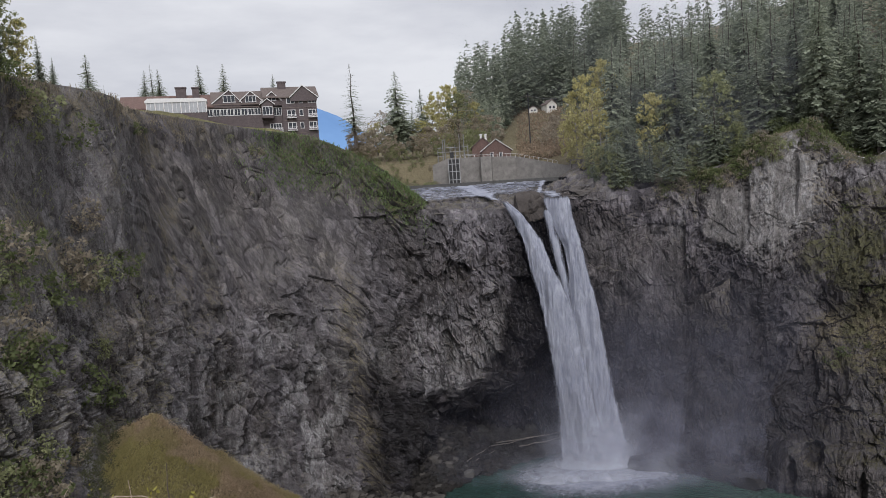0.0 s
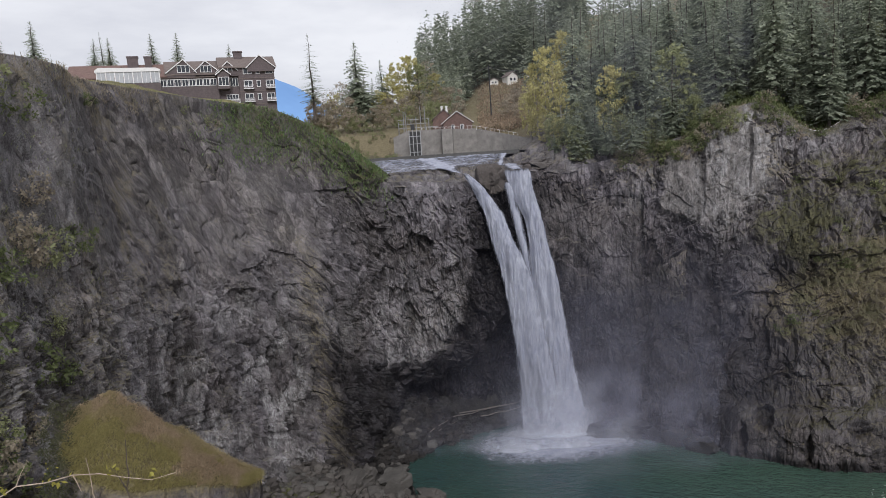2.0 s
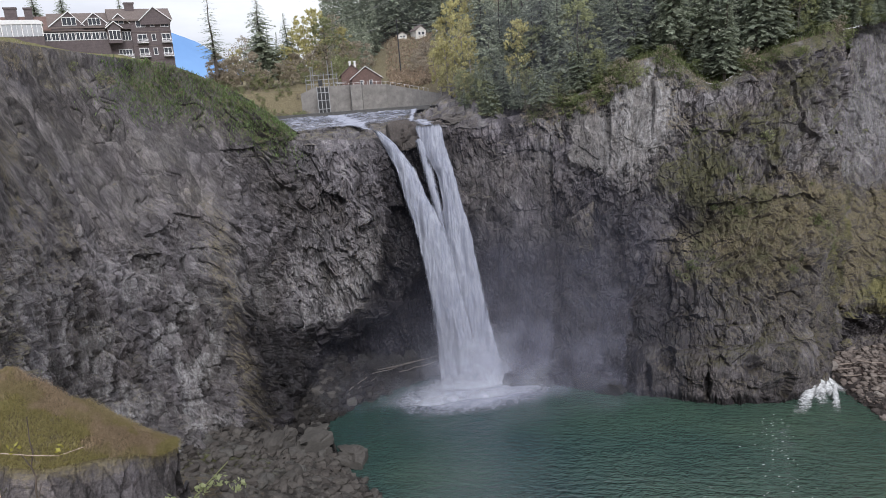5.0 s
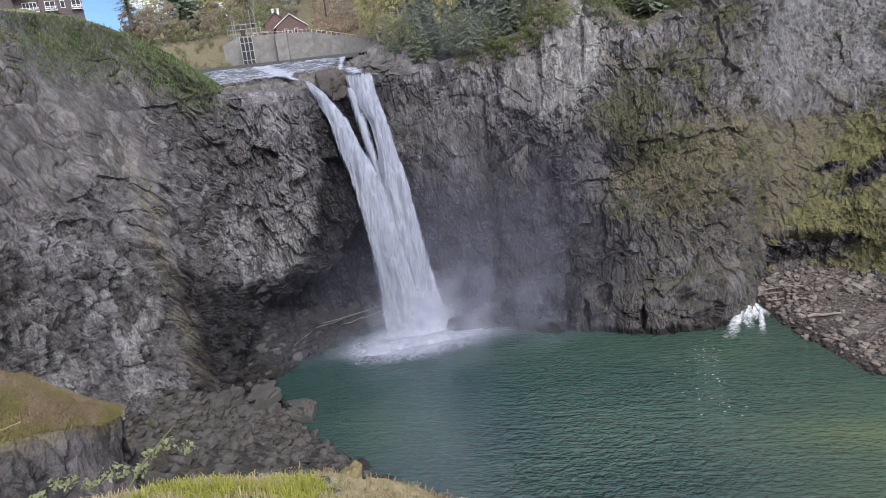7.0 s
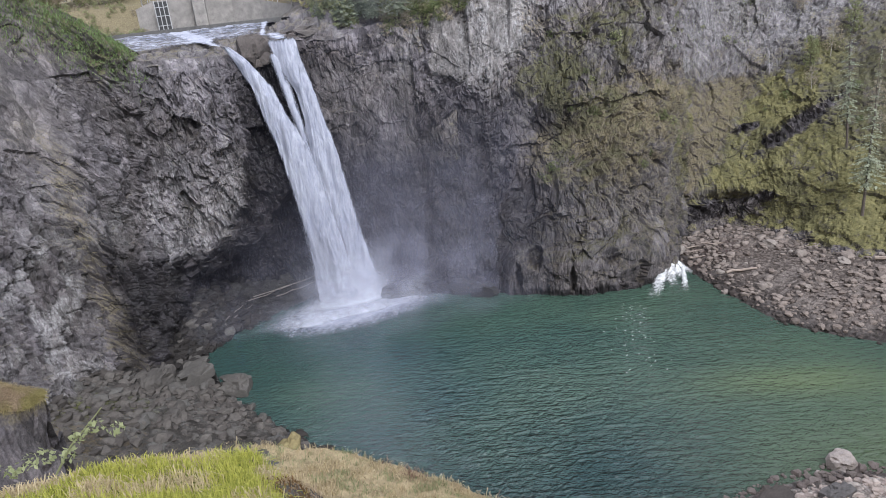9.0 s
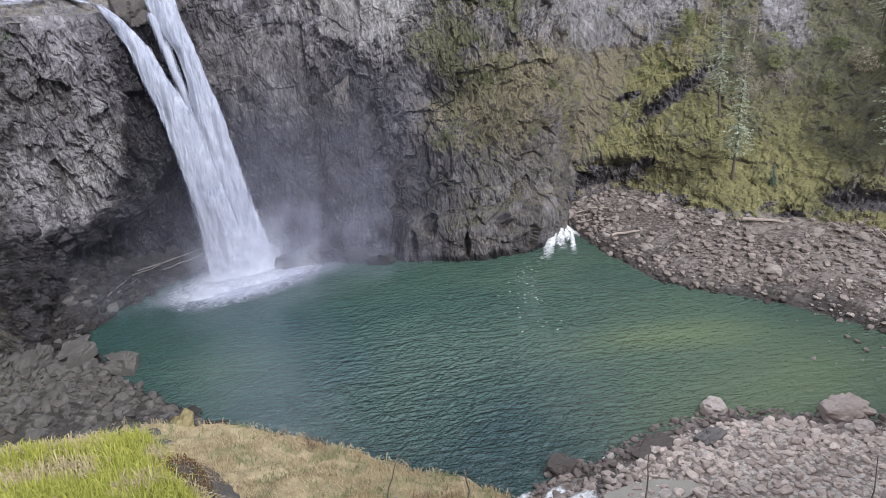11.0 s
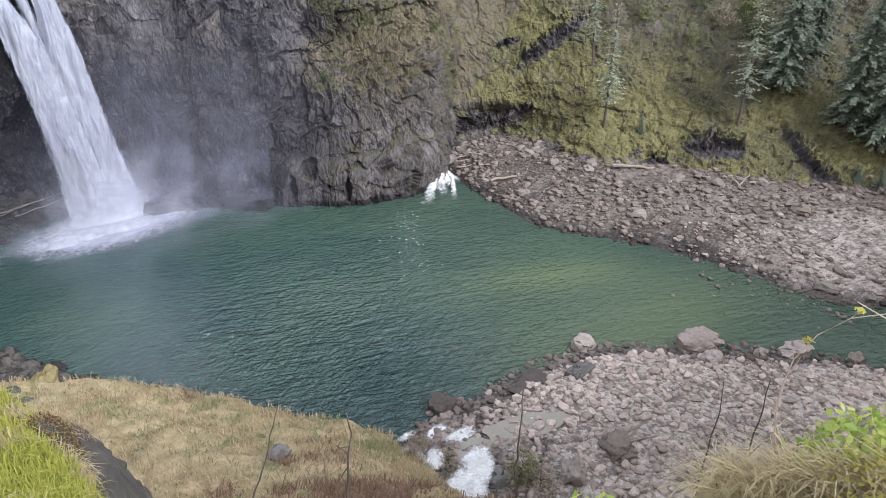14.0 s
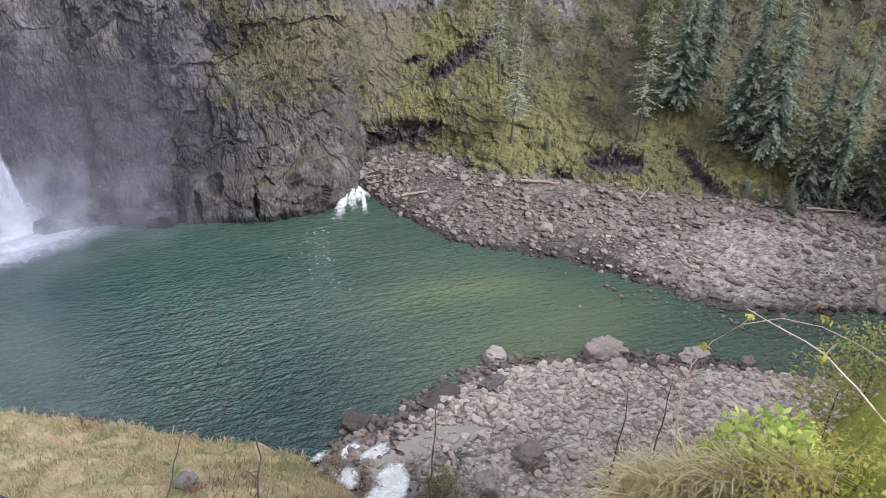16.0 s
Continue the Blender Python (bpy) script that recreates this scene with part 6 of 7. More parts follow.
moss_pts = scatter(slope_p, 60000, 5, lambda p, u, s: 0.45 * smooth01(-0.1, 0.4, fbm(p / 10.0, 2, 14)) + 0.3 * smooth01(30, 60, p[:, 2]))
growth("grass", "tufts of grass and moss on the steep slope", *blades(moss_pts, (-0.4, -0.3, 0.7), 0.7, 0.07, 6, 1.0, 0.8), olive_mat)
east_pts = scatter(east_p, 50000, 7, lambda p, u, s: 0.6 * smooth01(0.3, 0.7, u) * smooth01(14, 24, p[:, 2]) * (1 - smooth01(50, 75, p[:, 2])) + smooth01(0.95, 1, s))
growth("grass", "brown and olive weeds on the cliff face", *blades(east_pts, (-0.2, -0.5, 0.5), 0.9, 0.07, 8, 1.0, 1.0), brown_mat)
twig_pts = scatter(beach_p, 60000, 12, lambda p, u, s: np.exp(-((p[:, 0] - 153) / 8.0) ** 2 - ((p[:, 1] - 168) / 6.0) ** 2))
growth("twigs", "dark red-brown twigs and brush on the inner beach", *blades(twig_pts, (0.0, -0.1, 0.35), 1.3, 0.05, 13, 1.4, 0.9), leaf_material("red_brown_twigs", (0.07, 0.046, 0.045), (0.24, 0.16, 0.15)))
slope_mat = leaf_material("rusty_slope_grass", (0.28, 0.215, 0.155), (0.62, 0.49, 0.36))
bare = north_land[(azimuth(north_land) > 6.5) & (azimuth(north_land) < 13) & (np.hypot(north_land[:, 0], north_land[:, 1]) > 284) & (np.hypot(north_land[:, 0], north_land[:, 1]) < 420)]
bare = np.repeat(bare, 2, 0) + np.random.default_rng(12).uniform(-1.2, 1.2, (2 * len(bare), 3)) * (1, 1, 0.1)
growth("grass", "rusty brown grass on the bare valley slope", *blades(bare, (0, -0.3, 0.7), 1.6, 0.3, 13, 1.2, 0.7), slope_mat)
hill_pts = scatter(east_land.reshape(320, -1, 3)[:, :40], 60000, 9, lambda p, u, s: 0.5 + 0 * u)
growth("undergrowth", "undergrowth on the forest floor", *blades(hill_pts, (0, 0, 1), 1.6, 0.22, 10, 1.2, 0.6), shrub_mat)
# ---- buildings above the gorge ----
def shingle_material(name, colour):
    k = Mat(name)
    rows = k.n.new("ShaderNodeTexWave")
    rows.wave_type, rows.bands_direction = "BANDS", "Z"
    rows.inputs["Scale"].default_value, rows.inputs["Distortion"].default_value = 1.6, 0.6
    k.l.new(k.co.outputs["Object"], rows.inputs["Vector"])
    f = k.mix(0.35, k.noise(1.2, 5, 0.65), rows.outputs["Fac"])
    k.put("Base Color", k.ramp(f, (0.25, tuple(0.6 * c for c in colour)), (0.75, tuple(1.35 * c for c in colour)))).put("Roughness", 0.85)
    k.bump(f, 0.4, 0.05)
    return k.m


brown_wall = shingle_material("brown_shingle_wall", (0.115, 0.092, 0.095))
grey_roof = shingle_material("grey_brown_roof", (0.155, 0.125, 0.115))
red_roof = shingle_material("faded_red_roof", (0.165, 0.105, 0.092))
brick_mat = shingle_material("weathered_brick", (0.14, 0.088, 0.076))
white_trim = plain("white_trim", (0.72, 0.71, 0.72), 0.6, 0.12, 2)
cream_wall = plain("cream_wall", (0.62, 0.60, 0.56), 0.8, 0.15, 1)
concrete = plain("stained_concrete", (0.215, 0.20, 0.19), 0.9, 0.4, 0.5, bump=0.05)
dark_steel = plain("dark_steel", (0.045, 0.045, 0.048), 0.5, 0.3, 3, 0.6)
grey_steel = plain("galvanised_steel", (0.36, 0.36, 0.37), 0.45, 0.2, 3, 0.7)
weir_mat = plain("dark_wet_concrete", (0.07, 0.068, 0.066), 0.5, 0.4, 1)
pane_mat = plain("window_glass", (0.035, 0.04, 0.05), 0.05, 0.2, 1)
pale_pane = plain("pavilion_glass", (0.42, 0.43, 0.46), 0.08, 0.2, 0.6)


def roof_slab(x0, xm, x1, ze0, zr, ze1, y0, y1, thick=0.35):
    """A gable roof whose ridge runs in y, as one chevron of even thickness."""
    return prism(bmesh.new(), [(x0, ze0 - thick), (xm, zr - thick), (x1, ze1 - thick), (x1, ze1), (xm, zr), (x0, ze0)], y0, y1)


def long_roof(x0, x1, y0, ym, y1, ze, zr, thick=0.35):
    """A gable roof whose ridge runs in x."""
    bm = prism(bmesh.new(), [(y0, ze - thick), (ym, zr - thick), (y1, ze - thick), (y1, ze), (ym, zr), (y0, ze)], x0, x1)
    for v in bm.verts:
        v.co.x, v.co.y = v.co.y, v.co.x
    bmesh.ops.recalc_face_normals(bm, faces=bm.faces)
    return bm


def gable_wall(x0, xm, x1, z0, ze, zr, y0, y1):
    return prism(bmesh.new(), [(x0, z0), (x1, z0), (x1, ze), (xm, zr), (x0, ze)], y0, y1)


def window(parent, x0, x1, z0, z1, y, lights=1, bar=0.14, glass=pane_mat):
    """A white-framed window that stands a little proud of its wall, with its panes under it."""
    bm = bmesh.new()
    box(bm, x0 - bar, x1 + bar, y - 0.10, y, z0 - bar, z0)
    box(bm, x0 - bar, x1 + bar, y - 0.10, y, z1, z1 + bar)
    for k in range(lights + 1):
        x = x0 + (x1 - x0) * k / lights
        box(bm, x - bar / 2, x + bar / 2, y - 0.09, y, z0, z1)
    w = part("window", bm, white_trim, parent)
    for k in range(lights):
        a = x0 + (x1 - x0) * k / lights + bar / 2
        b = x0 + (x1 - x0) * (k + 1) / lights - bar / 2
        part("pane", box_bm(a, b, y - 0.03, y - 0.005, z0, z1), glass, w)
    return w


def balcony(parent, x0, x1, z, y, deep=1.2):
    bm = bmesh.new()
    box(bm, x0, x1, y - deep, y, z - 0.15, z)
    box(bm, x0, x1, y - deep, y - deep + 0.08, z + 0.9, z + 1.0)
    n = max(4, int((x1 - x0) / 0.28))
    for k in range(n + 1):
        x = x0 + (x1 - x0 - 0.06) * k / n
        box(bm, x, x + 0.06, y - deep, y - deep + 0.06, z, z + 0.9)
    return part("balcony", bm, white_trim, parent, "white balcony with a slatted rail")


def chimney(parent, x0, x1, y0, y1, z0, z1, mat):
    c = part("chimney", box_bm(x0, x1, y0, y1, z0, z1 - 0.4), mat, parent)
    part("chimney_cap", box_bm(x0 - 0.2, x1 + 0.2, y0 - 0.2, y1 + 0.2, z1 - 0.4, z1), mat, c)


x, y = plan(-16, 230)
lodge = empty_thing("lodge", pose(x, y, 0, 0, 0, 16), "large dark brown lodge with white-framed windows and gabled roofs", "hotel")
part("wall", box_bm(16.9, 27.6, 0, 14, 104, 118.0), brown_wall, lodge)
part("wall", box_bm(-4.0, 16.9, 1.4, 13, 104, 116.4), brown_wall, lodge)
part("wall", box_bm(-29.5, -4.0, 3.0, 13, 104, 115.7), brown_wall, lodge)
part("wall", box_bm(-10.4, 10.9, 0.6, 1.4, 104, 115.3), brown_wall, lodge, "projecting bay with a row of windows")
part("roof", long_roof(-30.2, -3.4, 0.0, 8, 15, 115.9, 120.3), red_roof, lodge, "faded red-brown roof")
part("roof", long_roof(-4.2, 17.0, 0.4, 7.2, 14, 116.4, 120.9), grey_roof, lodge)
part("roof", long_roof(11.2, 28.4, -0.6, 6.5, 14.6, 118.0, 121.8), grey_roof, lodge)
part("roof", box_bm(-10.8, 11.2, 0.2, 1.6, 115.3, 115.55), grey_roof, lodge)
for x0, xm, x1, ze, zr, y0 in ((19.2, 23.4, 28.1, 117.7, 121.5, -1.2), (-3.9, 1.4, 5.0, 116.8, 120.8, 0.2), (4.2, 7.7, 11.2, 117.2, 120.3, 0.2), (10.4, 14.0, 17.4, 116.7, 119.9, 0.0)):
    part("gable", gable_wall(x0 + 0.4, xm, x1 - 0.4, ze - 1.2, ze - 0.1, zr - 0.35, y0 + 0.35, y0 + 5), brown_wall, lodge)
    part("gable_roof", roof_slab(x0, xm, x1, ze, zr, ze, y0 + 0.12, y0 + 6), grey_roof, lodge)
    part("gable_trim", roof_slab(x0 - 0.05, xm, x1 + 0.05, ze - 0.02, zr - 0.02, ze - 0.02, y0, y0 + 0.12, 0.32), white_trim, lodge, "white bargeboard")
part("porch_gable", gable_wall(10.6, 12.4, 14.1, 111.6, 115.8, 117.2, -1.6, 1.3), brown_wall, lodge)
part("gable_roof", roof_slab(10.1, 12.4, 14.6, 115.8, 117.6, 115.8, -2.0, 1.3), grey_roof, lodge)
part("gable_trim", roof_slab(10.05, 12.4, 14.65, 115.78, 117.58, 115.78, -2.12, -2.0, 0.3), white_trim, lodge, "white bargeboard")
part("dormer", gable_wall(-18.0, -15.6, -13.2, 116.6, 116.9, 118.9, 1.6, 6), white_trim, lodge, "small white-trimmed dormer")
part("gable_roof", roof_slab(-18.5, -15.6, -12.7, 116.8, 119.3, 116.8, 1.4, 6.5), red_roof, lodge)
chimney(lodge, -14.2, -11.2, 6, 8, 117, 122.6, brown_wall)
chimney(lodge, -9.4, -7.4, 6, 8, 117, 122.5, brown_wall)
chimney(lodge, 16.4, 18.9, 5, 7, 119, 123.4, brown_wall)
for k in range(10):
    window(lodge, -9.6 + 2.03 * k, -9.6 + 2.03 * k + 1.7, 113.0, 114.8, 0.6, 2)
window(lodge, -0.4, 3.0, 117.0, 118.9, 0.53, 3)
window(lodge, 6.1, 9.2, 116.9, 118.6, 0.53, 3)
window(lodge, 12.7, 15.2, 117.0, 118.2, 0.33, 2)
window(lodge, 10.9, 13.8, 112.6, 114.9, -1.62, 3)
window(lodge, 14.4, 16.7, 112.6, 114.9, 1.38, 3)
window(lodge, 13.0, 16.4, 108.4, 109.9, 1.38, 4)
balcony(lodge, 10.8, 16.8, 107.6, 1.38)
for row, z in enumerate((116.0, 112.1, 108.2)):
    for x0, x1 in ((18.4, 20.8), (22.2, 23.2), (25.0, 27.2)):
        window(lodge, x0, x1, z, z + 1.7, -0.02, 1 if x1 - x0 < 1.5 else 2)
        if row and x1 - x0 > 1.5:
            balcony(lodge, x0 - 0.3, x1 + 0.3, z - 0.6, -0.02)
    part("cornice", box_bm(16.8, 27.7, -0.12, -0.02, z - 1.5, z - 1.3), grey_roof, lodge)
x, y = plan(-19.4, 221)
pavilion = empty_thing("pavilion", pose(x, y, 0, 0, 0, 16), "white glazed pavilion with a pale vaulted roof beside the lodge", "pavilion")
part("roof", prism(bmesh.new(), [(-8.5, 116.0), (8.2, 116.0), (8.2, 116.5), (7.2, 117.0), (-7.6, 117.2), (-8.5, 116.5)], -3, 3), white_trim, pavilion)
part("floor_slab", box_bm(-8.2, 8.0, -3, 3, 106, 112.9), brown_wall, pavilion)
for k in range(8):
    part("post", box_bm(-8.2 + 2.28 * k, -7.95 + 2.28 * k, -2.9, -2.6, 112.9, 116.0), white_trim, pavilion)
for k in range(7):
    part("panel", box_bm(-7.9 + 2.28 * k, -5.98 + 2.28 * k, -2.78, -2.72, 113.0, 116.0), pale_pane, pavilion, "pale glass panel")
    part("panel_bar", box_bm(-7.0 + 2.28 * k, -6.9 + 2.28 * k, -2.84, -2.8, 113.0, 116.0), white_trim, pavilion)

# ---- the power works beyond the weir ----
x, y = plan(4, 285)
works = empty_thing("power_house", pose(x, y, 0, 0, 0, -4), "small red brick power house with a steep gabled roof", "house")
part("wall", gable_wall(-2.0, 3.6, 9.4, 94, 99.0, 103.0, 0, 11), brick_mat, works)
part("roof", roof_slab(-2.7, 3.6, 10.1, 98.8, 103.5, 98.8, -0.5, 11.5), red_roof, works)
part("gable_trim", roof_slab(-2.75, 3.6, 10.15, 98.78, 103.48, 98.78, -0.62, -0.5, 0.28), white_trim, works)
part("wall", gable_wall(-6.0, -1.6, 2.6, 94, 100.8, 104.4, 7, 18), brick_mat, works)
part("roof", roof_slab(-6.6, -1.6, 3.2, 100.6, 104.9, 100.6, 6.5, 18.5), grey_roof, works)
for k in range(2):
    chimney(works, -2.6 + 1.9 * k, -1.8 + 1.9 * k, 8, 9, 102, 106.0, white_trim)
window(works, 1.2, 2.4, 96.0, 98.0, -0.02)
window(works, 4.8, 6.0, 96.0, 98.0, -0.02)


def wall_run(name, label, pts, z0, thick, mat, category="wall"):
    """A wall along plan points with a top height each."""
    v, f = [], []
    for k, (px, py, zt) in enumerate(pts):
        v += [(px, py, z0), (px, py, zt), (px, py + thick, zt), (px, py + thick, z0)]
    for k in range(len(pts) - 1):
        a = 4 * k
        for m in range(4):
            f.append((a + m, a + (m + 1) % 4, a + 4 + (m + 1) % 4, a + 4 + m))
    n = len(v)
    f += [(3, 2, 1, 0), (n - 4, n - 3, n - 2, n - 1)]
    return tagged(new(name, mesh_of(name, v, f, mat, False)), label, category, kind="structure")


wall_run("wall_1", "tall stained concrete river wall below the power house", [(*plan(-0.4, 268), 94.4), (*plan(0.8, 268), 96.6), (*plan(3.4, 272), 96.5), (*plan(3.45, 268), 96.5), (*plan(4.3, 268), 96.4), (*plan(4.35, 272), 96.3), (*plan(6.2, 276), 96.0), (*plan(8.2, 270), 93.6), (*plan(10.6, 258), 90.8)], 84, 1.2, concrete)
wall_run("wall_2", "low dark concrete weir across the river", [(*plan(-4.5 + 14 * k / 12, 242), 87.6) for k in range(13)], 86.3, 1.2, weir_mat, "weir")
gate = empty_thing("sluice_gate", pose(*plan(1.3, 262), 0, 0, 0, -1.3), "tall dark steel sluice gate with pale uprights", "gate")
for k in range(4):
    part("upright", box_bm(-2.1 + 1.35 * k, -1.85 + 1.35 * k, -0.3, 0.3, 86.5, 96.6), grey_steel, gate, "pale steel upright")
for k in range(3):
    part("gate_leaf", box_bm(-1.82 + 1.35 * k, -0.78 + 1.35 * k, -0.05, 0.15, 86.5, 96.0), dark_steel, gate)
for z in (88.5, 91.5, 94.2):
    part("cross_bar", box_bm(-2.1, 2.2, -0.38, -0.3, z, z + 0.22), grey_steel, gate)
part("hoist", box_bm(-1.3, 0.2, -0.5, 0.6, 96.6, 98.6), dark_steel, gate, "dark hoist on top")
yard = empty_thing("switchyard", pose(*plan(2.0, 282), 0, 0, 0, -2), "frames of grey poles and beams of an electric switchyard", "switchyard")
for k, (px, top) in enumerate(((-7.4, 104.4), (-6.6, 104.4), (-2.6, 102), (-0.8, 106.2), (0.9, 106.0), (2.4, 101.5), (-4.6, 101.5), (-9.5, 100.5))):
    part("pole", tube(bmesh.new(), [(px, 0.4 * k, 94), (px, 0.4 * k, top)], [0.22, 0.16], 6), grey_steel, yard)
for z, x0, x1 in ((104.0, -7.6, -6.4), (101.0, -9.6, 2.6), (99.3, -9.6, 2.6), (97.8, -9.6, 6.0)):
    part("beam", box_bm(x0, x1, 0.6, 0.8, z, z + 0.2), grey_steel, yard)
rail = empty_thing("guard_rail", pose(0, 0, 0), "thin pale guard rail along the river wall", "railing")
for k in range(22):
    px, py = plan(1.9 + 0.36 * k, 274)
    zt = float(np.interp(1.9 + 0.36 * k, [0, 6, 8.2, 10.6], [96.4, 96.0, 93.6, 90.8]))
    part("rail_post", box_bm(px - 0.05, px + 0.05, py - 0.05, py + 0.05, zt - 0.3, zt + 1.1), white_trim, rail)
    if k:
        part("rail_bar", tube(bmesh.new(), [old, (px, py, zt + 1.1)], [0.05, 0.05], 4), white_trim, rail)
    old = (px, py, zt + 1.1)
pole = empty_thing("utility_pole", pose(*plan(7.45, 322), 0), "tall dark wooden utility pole on the bare slope", "pole")
part("post", tube(bmesh.new(), [(0, 0, 99), (-0.1, 0, 124)], [0.32, 0.22], 7), dark_steel, pole)
part("cross_arm", box_bm(-1.4, 1.2, -0.1, 0.1, 122.4, 122.6), bark_mat, pole)
for k, (a0, e0, a1, e1) in enumerate(((2.0, 5.7, 10.4, 8.8), (1.6, 4.9, 7.4, 5.7), (7.4, 5.7, 11, 5.6))):
    pts = []
    for m in range(13):
        f = m / 12
        d = 322
        px, py = plan(a0 + (a1 - a0) * f, d)
        pts.append((px, py, 91 + d * math.tan(radians(e0 + (e1 - e0) * f)) - 2.2 * math.sin(math.pi * f)))
    bm = tube(bmesh.new(), pts, [0.05] * 13, 4)
    me = bpy.data.meshes.new("power_line")
    bm.to_mesh(me)
    bm.free()
    me.materials.append(grey_steel)
    tagged(new("power_line", me), "thin overhead power line before the trees", "cable", "power lines")


def cottage(az, d, wide, high, z, turn, label):
    ob = empty_thing("cottage", pose(*plan(az, d), z, 0, 0, turn), label, "house", "houses on the hill")
    part("wall", gable_wall(-wide / 2, 0, wide / 2, -2, high * 0.6, high, 0, wide), cream_wall, ob)
    part("roof", roof_slab(-wide / 2 - 0.5, 0, wide / 2 + 0.5, high * 0.6, high + 0.3, high * 0.6, -0.5, wide + 0.5), grey_roof, ob)
    window(ob, -wide * 0.28, -wide * 0.05, high * 0.2, high * 0.45, -0.02)
    window(ob, wide * 0.08, wide * 0.3, high * 0.2, high * 0.45, -0.02)


cottage(7.8, 385, 4.5, 3.2, 120.2, -8, "white cottage half hidden by trees on the hill")
cottage(9.25, 385, 6, 5.6, 120.4, 20, "two-storey cream house on the hill")
cottage(10.6, 385, 5, 4.6, 120.4, -30, "small white gabled house on the hill")

# distant blue mountain behind the valley; a faint glow stands in for haze
mt = Mat("distant_blue_mountain")
mt.put("Base Color", mt.ramp(mt.noise(0.004, 5), (0.3, (0.10, 0.20, 0.40)), (0.7, (0.14, 0.26, 0.48)))).put("Roughness", 1.0)
mt.put("Emission Color", (0.17, 0.28, 0.47)).put("Emission Strength", 0.36)
u, w = np.meshgrid(np.linspace(-15, 4, 90), np.linspace(0, 1, 24), indexing="ij")
ridge = np.interp(u, [-15, -11.5, -9.0, -7.5, -6.0, -4.6, -3, 4], [6.4, 6.5, 5.6, 4.9, 3.9, 2.8, 2.2, 2.0])
d = 3400 - 700 * (1 - w)
p = np.stack([d * np.sin(np.radians(u)), d * np.cos(np.radians(u)), 91 - 120 + w * (120 + d * np.tan(np.radians(ridge)))], 2).reshape(-1, 3)
p[:, 2] += 10 * fbm(p / 120.0, 4, 5)
tagged(new("backdrop", mesh_of("backdrop", p, grid_faces(90, 24), mt.m, True)), "blue forested mountain in the distance", "mountain", kind="structure")
# ---- the bank below the viewpoint ----
straw_mat = leaf_material("dry_straw", (0.34, 0.27, 0.16), (0.90, 0.78, 0.54))
rust_mat = leaf_material("rusty_dead_grass", (0.17, 0.115, 0.085), (0.46, 0.31, 0.23))
lime_mat = leaf_material("fresh_grass", (0.20, 0.225, 0.04), (0.70, 0.67, 0.17), 0.6)
leaf_mat = leaf_material("bramble_leaves", (0.17, 0.27, 0.05), (0.72, 0.78, 0.25), 0.45)
yellow_leaf = leaf_material("yellowed_leaves", (0.26, 0.24, 0.05), (0.64, 0.58, 0.16), 0.6)
moss_red = leaf_material("brown_red_moss", (0.07, 0.04, 0.018), (0.30, 0.17, 0.07))
dull_straw = leaf_material("grey_straw", (0.36, 0.30, 0.18), (0.86, 0.75, 0.50))
mound_mat = leaf_material("brown_gold_grass", (0.26, 0.215, 0.12), (0.64, 0.53, 0.31))
mound_brown = leaf_material("dead_brown_grass", (0.25, 0.19, 0.125), (0.60, 0.47, 0.335))
mound_olive = leaf_material("olive_mound_grass", (0.23, 0.20, 0.085), (0.56, 0.495, 0.235))
scrub_mat = leaf_material("dark_scrub_leaves", (0.05, 0.055, 0.03), (0.17, 0.17, 0.10))
pale_weed = leaf_material("pale_weed_leaves", (0.22, 0.25, 0.12), (0.52, 0.55, 0.33), 0.6)


def turf_material(name, dark, light):
    k = Mat(name)
    f = k.mix(0.5, k.noise(0.25, 5, 0.65), k.noise(2.5, 5, 0.7))
    k.put("Base Color", k.ramp(f, (0.32, dark), (0.68, light))).put("Roughness", 0.95).put("Specular IOR Level", 0.1)
    k.bump(f, 0.9, 0.4)
    return k.m


straw_ground = turf_material("dry_grass_turf", (0.15, 0.12, 0.07), (0.54, 0.44, 0.28))
mossy_stone = turf_material("yellow_mossed_rock", (0.12, 0.10, 0.055), (0.33, 0.28, 0.15))
lime_ground = turf_material("green_turf", (0.07, 0.085, 0.02), (0.22, 0.24, 0.05))


def bank_rows(out, z_out, k):
    mid = 0.62 * out
    return [(out + 5, -1.5), (out, z_out), (0.85 * out, z_out + 0.35 * (91 - k * mid - z_out)), (mid, 91 - k * mid), (38, 91 - 1.17 * 38), (12, 91 - 1.32 * 12), (2.6, 85.6)]


bank_az = [-30, -15, -3, 2, 8, 19, 27, 33, 37, 41, 46, 60, 75, 90, 110]
bank = [bank_rows(o, z, k) for o, z, k in ((110, 8, 0.80), (118, 6, 0.86), (136, 7, 0.90), (134, 5, 0.94), (127, 4.0, 0.97), (110, 3.0, 1.04), (101, 2.6, 1.07), (95, 2.6, 1.08), (86, 4.5, 1.08), (76, 6, 1.1), (68, 6, 1.12), (72, 6.5, 1.1), (82, 8, 1.1), (95, 9, 1.1), (110, 10, 1.1))]
bank_p = polar_ground("ground_south", "steep bank of dry straw-coloured grass above the pool", bank_az, bank, 330, 30, 601, straw_ground, lambda p: 1.5 * fbm(p / 8.0, 4, 61) + 1.0 * fbm(p / 2.6, 3, 62))
tuft = scatter(bank_p[:, :128], 120000, 21, lambda p, u, s: (azimuth(p) > -8) * (azimuth(p) < 48) * (0.35 + 0.65 * smooth01(-0.2, 0.3, fbm(p / 5.0, 3, 63))) * (s > 0.22))
rust = fbm(tuft / (9.0, 9.0, 9.0), 3, 64) + 0.6 * smooth01(14, 30, azimuth(tuft)) * smooth01(8, 16, tuft[:, 2]) > 0.40
